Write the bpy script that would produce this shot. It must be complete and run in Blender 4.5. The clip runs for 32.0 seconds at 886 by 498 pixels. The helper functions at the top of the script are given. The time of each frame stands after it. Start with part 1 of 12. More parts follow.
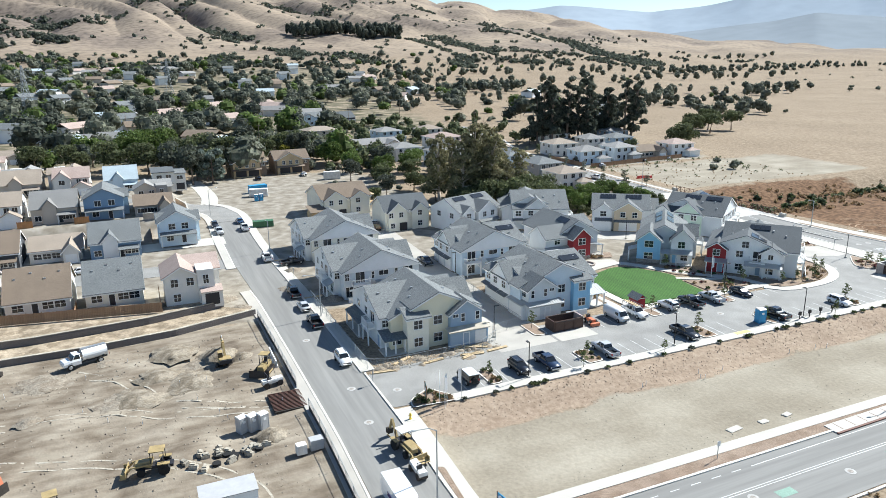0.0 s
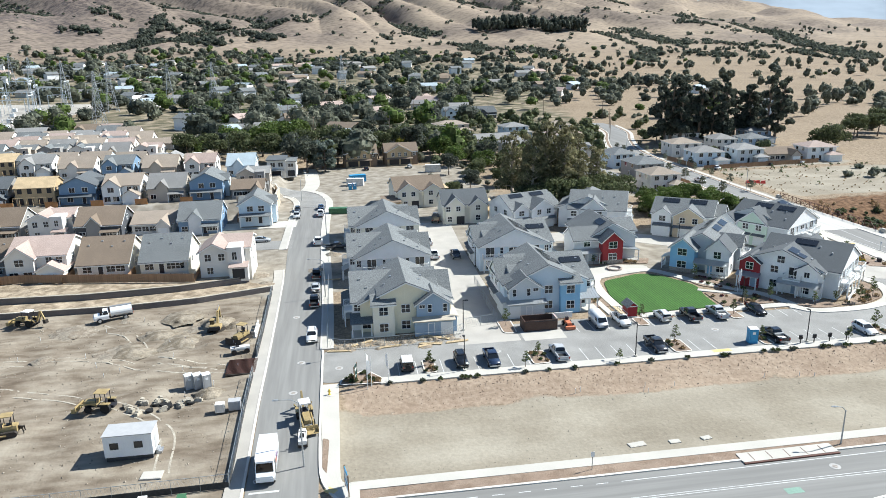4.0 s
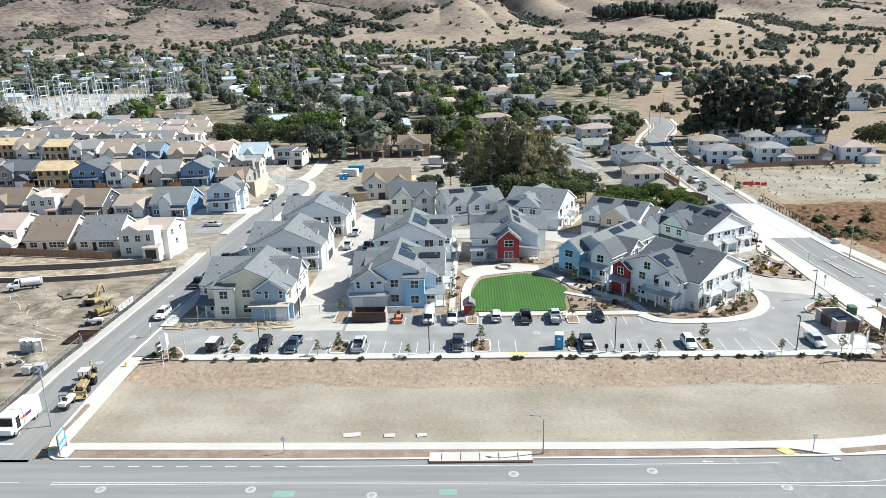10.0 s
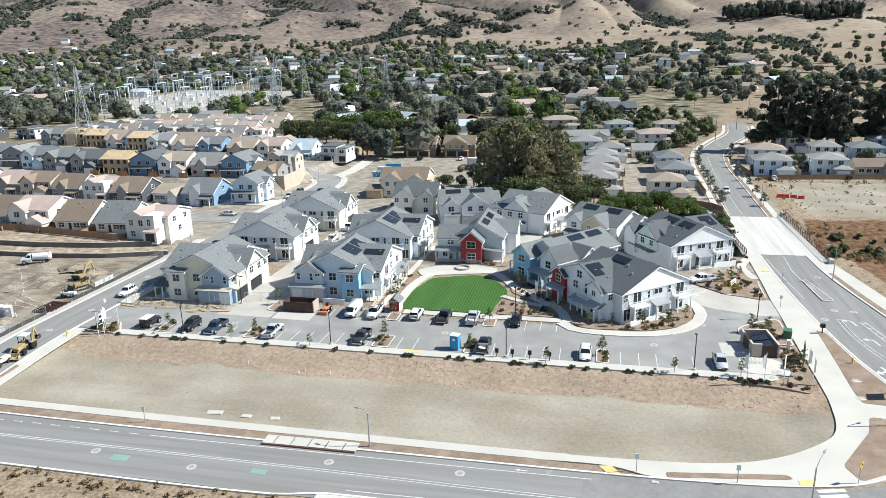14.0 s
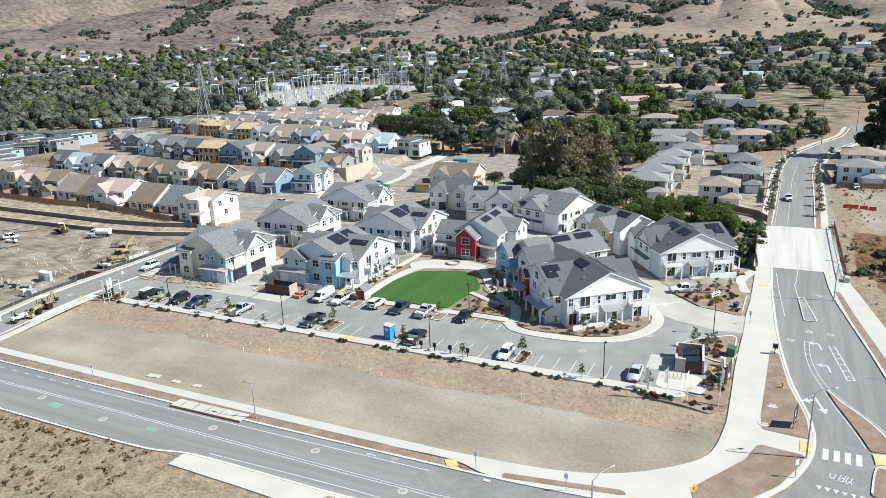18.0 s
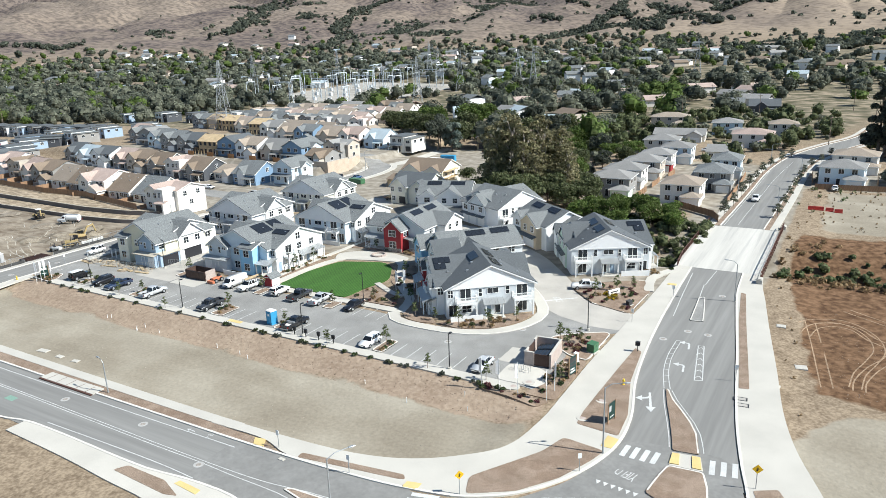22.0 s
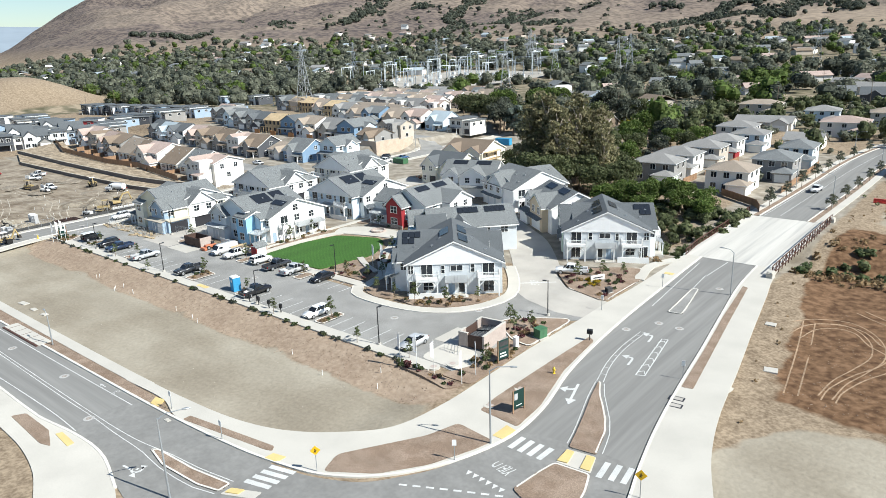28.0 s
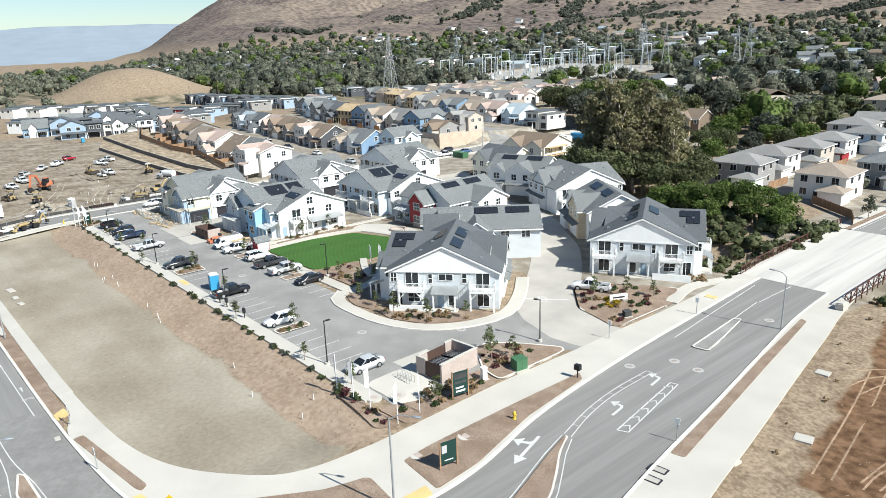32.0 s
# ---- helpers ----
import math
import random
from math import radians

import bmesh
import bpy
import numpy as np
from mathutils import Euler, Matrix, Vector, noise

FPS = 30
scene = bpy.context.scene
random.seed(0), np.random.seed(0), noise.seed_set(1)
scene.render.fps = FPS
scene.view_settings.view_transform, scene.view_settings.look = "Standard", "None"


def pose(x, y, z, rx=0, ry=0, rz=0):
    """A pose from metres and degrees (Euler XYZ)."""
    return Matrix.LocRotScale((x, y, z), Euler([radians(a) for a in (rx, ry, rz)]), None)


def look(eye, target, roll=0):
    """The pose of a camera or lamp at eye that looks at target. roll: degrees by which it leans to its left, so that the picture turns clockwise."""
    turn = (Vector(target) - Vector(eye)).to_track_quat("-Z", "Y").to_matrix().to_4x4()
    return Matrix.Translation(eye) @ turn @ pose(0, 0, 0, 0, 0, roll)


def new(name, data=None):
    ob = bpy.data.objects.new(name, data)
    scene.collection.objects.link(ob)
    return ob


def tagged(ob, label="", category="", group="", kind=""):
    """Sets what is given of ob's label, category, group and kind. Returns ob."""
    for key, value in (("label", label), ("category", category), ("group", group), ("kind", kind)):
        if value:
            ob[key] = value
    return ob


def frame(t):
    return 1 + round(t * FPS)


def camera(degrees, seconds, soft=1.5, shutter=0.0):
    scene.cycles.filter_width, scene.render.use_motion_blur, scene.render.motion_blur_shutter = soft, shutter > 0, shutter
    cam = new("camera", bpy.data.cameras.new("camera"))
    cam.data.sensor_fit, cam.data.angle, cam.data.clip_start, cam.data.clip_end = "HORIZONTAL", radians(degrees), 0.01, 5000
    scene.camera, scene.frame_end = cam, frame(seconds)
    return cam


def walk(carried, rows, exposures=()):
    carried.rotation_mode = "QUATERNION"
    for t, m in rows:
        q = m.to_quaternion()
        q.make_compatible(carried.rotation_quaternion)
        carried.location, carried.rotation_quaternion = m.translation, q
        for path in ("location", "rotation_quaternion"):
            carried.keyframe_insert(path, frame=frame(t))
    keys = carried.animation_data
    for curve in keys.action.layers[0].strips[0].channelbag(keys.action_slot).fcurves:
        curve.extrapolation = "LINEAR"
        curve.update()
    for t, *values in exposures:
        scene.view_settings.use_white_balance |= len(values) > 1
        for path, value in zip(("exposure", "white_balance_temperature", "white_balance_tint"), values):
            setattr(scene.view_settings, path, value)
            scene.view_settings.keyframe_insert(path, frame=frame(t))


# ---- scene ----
cam = camera(64.4, 32.0, 0.6)
PATH = [
    (0.0, 0.69, -0.12, 45.59, 74.439, 0.590, -23.976),
    (0.5, 4.57, -2.47, 45.77, 74.397, 0.683, -21.978),
    (1.0, 8.50, -4.65, 46.03, 74.341, 0.766, -20.123),
    (1.5, 12.50, -6.69, 46.12, 74.322, 0.824, -18.274),
    (2.0, 16.53, -8.58, 46.21, 74.301, 0.867, -16.654),
    (2.5, 20.56, -10.29, 46.32, 74.254, 0.913, -14.852),
    (3.0, 24.68, -11.87, 46.38, 74.229, 1.004, -12.666),
    (3.5, 28.81, -13.27, 46.39, 74.231, 1.061, -10.303),
    (5.5, 45.45, -17.71, 46.62, 74.030, 1.189, -5.482),
    (6.0, 49.61, -18.38, 46.66, 73.961, 1.202, -4.401),
    (6.5, 53.79, -19.03, 46.75, 73.883, 1.260, -3.488),
    (7.0, 58.03, -19.56, 46.86, 73.803, 1.322, -2.799),
    (7.5, 62.29, -20.08, 46.99, 73.732, 1.396, -2.239),
    (8.0, 66.51, -20.35, 47.07, 73.675, 1.455, -1.353),
    (8.5, 70.83, -20.68, 47.11, 73.630, 1.504, -0.486),
    (9.0, 75.16, -20.89, 47.10, 73.587, 1.533, 0.349),
    (9.5, 79.52, -21.05, 47.11, 73.581, 1.551, 1.255),
    (10.0, 83.88, -21.08, 47.05, 73.581, 1.551, 2.243),
    (10.5, 88.25, -21.03, 46.98, 73.605, 1.547, 3.396),
    (11.0, 92.66, -20.92, 46.95, 73.639, 1.501, 4.576),
    (11.5, 97.04, -20.79, 46.86, 73.692, 1.466, 5.775),
    (12.0, 101.43, -20.66, 46.78, 73.734, 1.425, 7.025),
    (12.5, 105.80, -20.46, 46.77, 73.791, 1.410, 8.446),
    (13.0, 110.12, -20.21, 46.71, 73.827, 1.377, 9.870),
    (13.5, 114.45, -19.83, 46.71, 73.849, 1.377, 11.223),
    (15.5, 131.55, -17.41, 46.64, 73.856, 1.433, 16.961),
    (16.0, 135.76, -16.53, 46.67, 73.832, 1.497, 18.568),
    (16.5, 139.98, -15.55, 46.72, 73.811, 1.569, 20.152),
    (17.0, 144.19, -14.48, 46.78, 73.803, 1.635, 21.699),
    (17.5, 148.34, -13.25, 46.83, 73.785, 1.702, 23.301),
    (18.0, 152.48, -11.86, 46.87, 73.770, 1.779, 25.098),
    (18.5, 156.68, -10.31, 46.85, 73.765, 1.877, 26.629),
    (19.0, 160.85, -8.65, 46.77, 73.786, 1.951, 28.037),
    (19.5, 164.87, -6.89, 46.69, 73.786, 1.934, 28.894),
    (20.0, 168.59, -5.25, 46.58, 73.805, 1.886, 29.359),
    (20.5, 172.03, -3.68, 46.32, 73.827, 1.855, 29.550),
    (21.0, 175.11, -2.24, 45.99, 73.852, 1.825, 29.704),
    (21.5, 177.89, -0.89, 45.52, 73.862, 1.820, 29.922),
    (22.0, 180.34, 0.39, 44.96, 73.879, 1.808, 30.275),
    (22.5, 182.34, 1.50, 44.44, 73.885, 1.810, 30.715),
    (23.0, 184.28, 2.66, 43.87, 73.907, 1.802, 31.380),
    (23.5, 185.87, 3.76, 43.35, 73.904, 1.777, 31.960),
    (24.0, 187.33, 4.83, 42.90, 73.903, 1.809, 32.915),
    (24.5, 188.75, 6.03, 42.46, 73.878, 1.842, 33.717),
    (26.5, 194.05, 12.30, 40.75, 73.709, 1.883, 36.691),
    (27.0, 195.33, 14.25, 40.37, 73.666, 1.896, 37.699),
    (27.5, 196.57, 16.33, 40.00, 73.612, 1.885, 38.690),
    (28.0, 197.63, 18.61, 39.62, 73.551, 1.868, 39.795),
    (28.5, 198.47, 21.16, 39.22, 73.503, 1.877, 41.035),
    (29.0, 199.10, 23.97, 38.77, 73.453, 1.896, 42.271),
    (29.5, 199.50, 26.95, 38.32, 73.437, 1.909, 43.573),
    (30.0, 199.77, 30.03, 37.88, 73.420, 1.951, 44.884),
    (30.5, 199.92, 33.18, 37.43, 73.428, 1.989, 46.107),
    (31.0, 199.97, 36.36, 36.92, 73.450, 2.007, 47.250),
    (31.5, 199.94, 39.47, 36.40, 73.492, 2.014, 48.302),
    (32.0, 199.86, 42.51, 35.91, 73.551, 2.011, 49.297),
]
walk(cam, [(t, pose(x, y, z, rx, ry, rz)) for t, x, y, z, rx, ry, rz in PATH], exposures=[(0, 0.88, 6180, 5), (3, 0.82, 6220, 5), (7, 0.87, 6200, 5), (13, 0.75, 6260, 5), (20, 0.65, 6290, 5), (32, 0.66, 6380, 5)])

# ---- daylight ----
SUN_TURN, SUN_HEIGHT = radians(12), radians(43.5)
world = bpy.data.worlds.new("sky")
scene.world = world
world.use_nodes = True
nodes = world.node_tree.nodes
sky = nodes.new("ShaderNodeTexSky")
sky.ozone_density = 3.5
sky.sky_type, sky.sun_disc = "NISHITA", False
sky.sun_elevation, sky.sun_rotation = SUN_HEIGHT, radians(90) - SUN_TURN
sky.air_density, sky.dust_density = 1.0, 0.25
back = nodes["Background"]
back.inputs["Strength"].default_value = 0.074
world.node_tree.links.new(sky.outputs["Color"], back.inputs["Color"])
sun = new("sun", bpy.data.lights.new("sun", "SUN"))
sun.data.energy, sun.data.angle, sun.data.color = 5.0, radians(0.5), (1.0, 0.965, 0.92)
sun.matrix_world = look((0, 0, 0), (-math.cos(SUN_TURN) * math.cos(SUN_HEIGHT), -math.sin(SUN_TURN) * math.cos(SUN_HEIGHT), -math.sin(SUN_HEIGHT)))

# ---- materials ----
def material(name, colour, rough=0.8, metal=0.0, grain=0.12, grain_size=0.3, stain=0.15, stain_size=6.0, bump=0.15, vary=0.0, second=None, mix=0.5, stretch=(1, 1, 1), spec=0.3):
    """A procedural surface: fine grain and broad stains in metres, an optional second colour in patches, variation from object to object, relief."""
    m = bpy.data.materials.new(name)
    m.use_nodes = True
    n, link = m.node_tree.nodes, m.node_tree.links.new
    bsdf = n["Principled BSDF"]
    bsdf.inputs["Roughness"].default_value, bsdf.inputs["Metallic"].default_value = rough, metal
    bsdf.inputs["Specular IOR Level"].default_value = spec
    place = n.new("ShaderNodeTexCoord")
    scale = n.new("ShaderNodeMapping")
    scale.inputs["Scale"].default_value = stretch
    link(place.outputs["Object"], scale.inputs["Vector"])

    def noise_at(size, detail):
        t = n.new("ShaderNodeTexNoise")
        t.inputs["Scale"].default_value, t.inputs["Detail"].default_value = 1 / size, detail
        link(scale.outputs["Vector"], t.inputs["Vector"])
        return t
    fine, broad = noise_at(grain_size, 6), noise_at(stain_size, 5)

    def shade(source, amount):
        r = n.new("ShaderNodeMapRange")
        r.inputs["From Min"].default_value, r.inputs["From Max"].default_value = 0.3, 0.7
        r.inputs["To Min"].default_value, r.inputs["To Max"].default_value = 1 - amount, 1 + amount
        link(source, r.inputs["Value"])
        return r.outputs["Result"]

    def times(a, b):
        x = n.new("ShaderNodeMath")
        x.operation = "MULTIPLY"
        link(a, x.inputs[0]), link(b, x.inputs[1])
        return x.outputs["Value"]
    value = times(shade(fine.outputs["Fac"], grain), shade(broad.outputs["Fac"], stain))
    if vary:
        info = n.new("ShaderNodeObjectInfo")
        r = n.new("ShaderNodeMapRange")
        r.inputs["To Min"].default_value, r.inputs["To Max"].default_value = 1 - vary, 1 + vary
        link(info.outputs["Random"], r.inputs["Value"])
        value = times(value, r.outputs["Result"])
    base = n.new("ShaderNodeMix")
    base.data_type = "RGBA"
    base.inputs["A"].default_value, base.inputs["B"].default_value = (*colour, 1), (*(second or colour), 1)
    patch = n.new("ShaderNodeMapRange")
    patch.inputs["From Min"].default_value, patch.inputs["From Max"].default_value = mix - 0.08, mix + 0.08
    link(noise_at(stain_size * 0.6, 7).outputs["Fac"], patch.inputs["Value"])
    link(patch.outputs["Result"], base.inputs["Factor"])
    out = n.new("ShaderNodeVectorMath")
    out.operation = "SCALE"
    link(base.outputs["Result"], out.inputs[0]), link(value, out.inputs["Scale"])
    link(out.outputs["Vector"], bsdf.inputs["Base Color"])
    if bump:
        b = n.new("ShaderNodeBump")
        b.inputs["Strength"].default_value, b.inputs["Distance"].default_value = bump, grain_size * 0.3
        link(fine.outputs["Fac"], b.inputs["Height"]), link(b.outputs["Normal"], bsdf.inputs["Normal"])
    return m


def siding(name, colour, step=0.2, upright=False):
    """Painted boards: lap siding, or boards and battens."""
    m = material(name, colour, 0.65, 0, 0.04, 0.15, 0.06, 3.0, 0.0)
    n, link = m.node_tree.nodes, m.node_tree.links.new
    wave = n.new("ShaderNodeTexWave")
    wave.wave_type, wave.bands_direction, wave.wave_profile = "BANDS", "DIAGONAL" if upright else "Z", "SAW"
    wave.inputs["Scale"].default_value = 0.314 / step * (0.58 if upright else 1)
    place = n.new("ShaderNodeTexCoord")
    if upright:
        flat = n.new("ShaderNodeVectorMath")
        flat.operation = "MULTIPLY"
        flat.inputs[1].default_value = (1, 1, 0)
        link(place.outputs["Object"], flat.inputs[0]), link(flat.outputs["Vector"], wave.inputs["Vector"])
    else:
        link(place.outputs["Object"], wave.inputs["Vector"])
    b = n.new("ShaderNodeBump")
    b.inputs["Strength"].default_value, b.inputs["Distance"].default_value = 0.5, 0.02
    link(wave.outputs["Fac"], b.inputs["Height"]), link(b.outputs["Normal"], n["Principled BSDF"].inputs["Normal"])
    return m


M = {}
M["asphalt"] = material("asphalt", (0.238, 0.232, 0.218), 0.85, 0, 0.22, 0.12, 0.14, 7.0, 0.1, second=(0.268, 0.262, 0.246), mix=0.52)
M["road_x"] = material("worn_road_east_west", (0.205, 0.2, 0.188), 0.85, 0, 0.08, 0.5, 0.07, 2.2, 0.05, second=(0.232, 0.227, 0.213), mix=0.52, stretch=(0.04, 1, 1))
M["road_y"] = material("worn_road_north_south", (0.205, 0.2, 0.188), 0.85, 0, 0.08, 0.5, 0.07, 2.2, 0.05, second=(0.232, 0.227, 0.213), mix=0.52, stretch=(1, 0.04, 1))
M["road_bend"] = material("worn_road_bend", (0.205, 0.2, 0.188), 0.85, 0, 0.08, 0.5, 0.07, 3.0, 0.05, second=(0.225, 0.22, 0.207), mix=0.52)
M["deck"] = material("bridge_concrete", (0.52, 0.5, 0.455), 0.8, 0, 0.05, 0.1, 0.1, 2.0, 0.05, second=(0.4, 0.388, 0.36), mix=0.6, stretch=(1, 0.03, 1))
M["concrete"] = material("concrete", (0.475, 0.45, 0.4), 0.85, 0, 0.05, 0.1, 0.07, 5.0, 0.05, vary=0.05)
M["kerb"] = material("kerb_concrete", (0.6, 0.57, 0.515), 0.85, 0, 0.05, 0.1, 0.08, 3.0, 0.05)
M["lane_paint"] = material("lane_paint", (0.54, 0.54, 0.52), 0.6, 0, 0.12, 0.1, 0.1, 2.0, 0.0)
M["yellow_paint"] = material("yellow_paint", (0.6, 0.46, 0.2), 0.7, 0, 0.1, 0.1, 0.1, 2.0, 0.0)
M["green_paint"] = material("green_paint", (0.2, 0.31, 0.25), 0.7, 0, 0.12, 0.15, 0.1, 2.0, 0.0)
M["alley"] = material("alley_concrete", (0.4, 0.375, 0.335), 0.85, 0, 0.06, 0.1, 0.1, 4.0, 0.05)
M["mulch"] = material("mulch", (0.215, 0.155, 0.112), 0.95, 0, 0.35, 0.12, 0.1, 3.0, 0.5, second=(0.265, 0.2, 0.15))
M["lawn"] = material("lawn_grass", (0.042, 0.108, 0.018), 0.9, 0, 0.3, 0.08, 0.12, 3.0, 0.4, stretch=(1, 0.25, 1))
def mown(m, width):
    """Mowing stripes: the blades lie one way, then the other."""
    n, link = m.node_tree.nodes, m.node_tree.links.new
    bsdf = n["Principled BSDF"]
    source = bsdf.inputs["Base Color"].links[0].from_socket
    place, wave, r, s = n.new("ShaderNodeTexCoord"), n.new("ShaderNodeTexWave"), n.new("ShaderNodeMapRange"), n.new("ShaderNodeVectorMath")
    wave.bands_direction = "X"
    wave.inputs["Scale"].default_value, wave.inputs["Distortion"].default_value, wave.inputs["Detail Scale"].default_value = 0.314 / width, 1.2, 0.4
    r.inputs["To Min"].default_value, r.inputs["To Max"].default_value = 0.72, 1.25
    s.operation = "SCALE"
    link(place.outputs["Object"], wave.inputs["Vector"]), link(wave.outputs["Fac"], r.inputs["Value"])
    link(source, s.inputs[0]), link(r.outputs["Result"], s.inputs["Scale"]), link(s.outputs["Vector"], bsdf.inputs["Base Color"])


mown(M["lawn"], 0.55)
M["white_wall"] = siding("white_siding", (0.8, 0.8, 0.785))
M["white_batten"] = siding("white_batten", (0.81, 0.81, 0.8), 0.4, True)
M["grey_wall"] = siding("pale_grey_siding", (0.61, 0.64, 0.655))
M["pale_blue"] = siding("pale_blue_siding", (0.6, 0.69, 0.75))
M["sky_blue"] = siding("sky_blue_batten", (0.28, 0.52, 0.72), 0.4, True)
M["slate_blue"] = siding("slate_blue_siding", (0.32, 0.41, 0.51))
M["cream"] = siding("cream_siding", (0.76, 0.71, 0.54), 0.4, True)
M["pale_cream"] = siding("pale_cream_siding", (0.78, 0.745, 0.63), 0.4, True)
M["sage"] = siding("sage_siding", (0.62, 0.73, 0.6))
M["tan"] = siding("tan_siding", (0.6, 0.49, 0.34))
M["red"] = siding("barn_red_batten", (0.29, 0.03, 0.035), 0.4, True)
M["stucco"] = material("white_stucco", (0.7, 0.67, 0.62), 0.9, 0, 0.06, 0.06, 0.08, 4.0, 0.2, vary=0.06)
M["grey_stucco"] = material("grey_stucco", (0.3, 0.29, 0.275), 0.9, 0, 0.06, 0.06, 0.08, 4.0, 0.2)
M["beige_stucco"] = material("beige_stucco", (0.5, 0.44, 0.37), 0.9, 0, 0.06, 0.06, 0.08, 4.0, 0.2)
M["blue_house"] = siding("steel_blue_siding", (0.2, 0.3, 0.42))
M["charcoal"] = siding("charcoal_siding", (0.08, 0.085, 0.095))
M["wood_frame"] = material("raw_plywood", (0.5, 0.38, 0.23), 0.85, 0, 0.12, 0.2, 0.15, 2.0, 0.1)
M["plywood"] = material("weathered_plywood", (0.46, 0.41, 0.33), 0.85, 0, 0.1, 0.2, 0.15, 2.0, 0.1)
M["shingle"] = material("grey_shingle", (0.165, 0.174, 0.174), 0.9, 0, 0.38, 0.2, 0.07, 4.0, 0.3)
M["dark_shingle"] = material("dark_shingle", (0.105, 0.114, 0.12), 0.9, 0, 0.22, 0.16, 0.07, 4.0, 0.3)
M["brown_shingle"] = material("brown_shingle", (0.2, 0.155, 0.115), 0.9, 0, 0.2, 0.18, 0.08, 4.0, 0.3, vary=0.1)
M["tan_shingle"] = material("tan_shingle", (0.3, 0.25, 0.2), 0.9, 0, 0.2, 0.18, 0.08, 4.0, 0.3, vary=0.1)
M["grey_tile"] = material("grey_roof_tile", (0.24, 0.235, 0.225), 0.9, 0, 0.2, 0.18, 0.08, 4.0, 0.3, vary=0.12)
M["pink_tile"] = material("terracotta_tile", (0.38, 0.295, 0.255), 0.9, 0, 0.2, 0.18, 0.1, 4.0, 0.3, vary=0.1)
M["blue_roof"] = material("pale_blue_roof", (0.37, 0.43, 0.46), 0.85, 0, 0.1, 0.18, 0.08, 4.0, 0.2)
M["seam_roof"] = material("standing_seam_metal", (0.45, 0.46, 0.46), 0.4, 0.6, 0.03, 0.2, 0.05, 2.0, 0.0, spec=0.5)
M["trim"] = material("white_trim", (0.8, 0.8, 0.78), 0.5, 0, 0.02, 0.2, 0.04, 2.0, 0.0)
M["dark_trim"] = material("dark_trim", (0.03, 0.03, 0.035), 0.5, 0, 0.05, 0.2, 0.05, 2.0, 0.0)
M["solar"] = material("solar_cells", (0.02, 0.023, 0.028), 0.15, 0, 0.05, 0.3, 0.05, 2.0, 0.0, spec=0.6)
M["wood_fence"] = material("cedar_fence", (0.3, 0.185, 0.11), 0.85, 0, 0.2, 0.3, 0.2, 3.0, 0.2, vary=0.12, stretch=(1, 1, 0.2))
M["grey_fence"] = material("weathered_fence", (0.27, 0.2, 0.145), 0.85, 0, 0.2, 0.3, 0.2, 3.0, 0.2, vary=0.12, stretch=(1, 1, 0.2))
M["block"] = material("concrete_block", (0.17, 0.15, 0.14), 0.9, 0, 0.12, 0.2, 0.1, 2.0, 0.2, vary=0.08)
M["tan_block"] = material("tan_block", (0.42, 0.35, 0.31), 0.9, 0, 0.1, 0.2, 0.1, 2.0, 0.2)
M["dry_bank"] = material("dry_grass_bank", (0.216, 0.169, 0.115), 0.95, 0, 0.3, 0.25, 0.22, 3.0, 0.4, second=(0.37, 0.3, 0.215))
M["tan_wall"] = material("tan_split_block", (0.5, 0.4, 0.31), 0.9, 0, 0.1, 0.2, 0.1, 2.0, 0.2)
M["new_cedar"] = material("new_cedar", (0.48, 0.24, 0.1), 0.8, 0, 0.15, 0.3, 0.15, 2.0, 0.2, vary=0.12, stretch=(1, 1, 0.2))
M["stone"] = material("ledge_stone", (0.3, 0.27, 0.24), 0.9, 0, 0.35, 0.25, 0.1, 2.0, 0.4)
M["steel"] = material("galvanised_steel", (0.45, 0.46, 0.47), 0.45, 0.7, 0.05, 0.2, 0.05, 2.0, 0.0, spec=0.5)
M["rust_rail"] = material("rust_brown_steel", (0.12, 0.06, 0.045), 0.6, 0.3, 0.1, 0.2, 0.1, 2.0, 0.0)
M["black"] = material("black_paint", (0.012, 0.012, 0.014), 0.4, 0, 0.05, 0.2, 0.05, 2.0, 0.0)
M["rubber"] = material("rubber", (0.018, 0.018, 0.018), 0.85, 0, 0.1, 0.1, 0.1, 1.0, 0.0)
M["bark"] = material("bark", (0.2, 0.155, 0.12), 0.95, 0, 0.3, 0.15, 0.15, 2.0, 0.5)
M["pale_bark"] = material("pale_bark", (0.46, 0.4, 0.33), 0.9, 0, 0.25, 0.3, 0.2, 2.0, 0.3)


def glass(name, colour, rough=0.05):
    m = bpy.data.materials.new(name)
    m.use_nodes = True
    b = m.node_tree.nodes["Principled BSDF"]
    b.inputs["Base Color"].default_value = (*colour, 1)
    b.inputs["Roughness"].default_value, b.inputs["Specular IOR Level"].default_value = rough, 0.7
    return m


M["glass"] = glass("window_glass", (0.02, 0.025, 0.03))
M["windscreen"] = glass("tinted_glass", (0.012, 0.014, 0.016))


def paint(name, colour, rough=0.25, coat=0.6):
    m = bpy.data.materials.new(name)
    m.use_nodes = True
    b = m.node_tree.nodes["Principled BSDF"]
    b.inputs["Base Color"].default_value = (*colour, 1)
    b.inputs["Roughness"].default_value, b.inputs["Coat Weight"].default_value, b.inputs["Coat Roughness"].default_value = rough, coat, 0.08
    return m


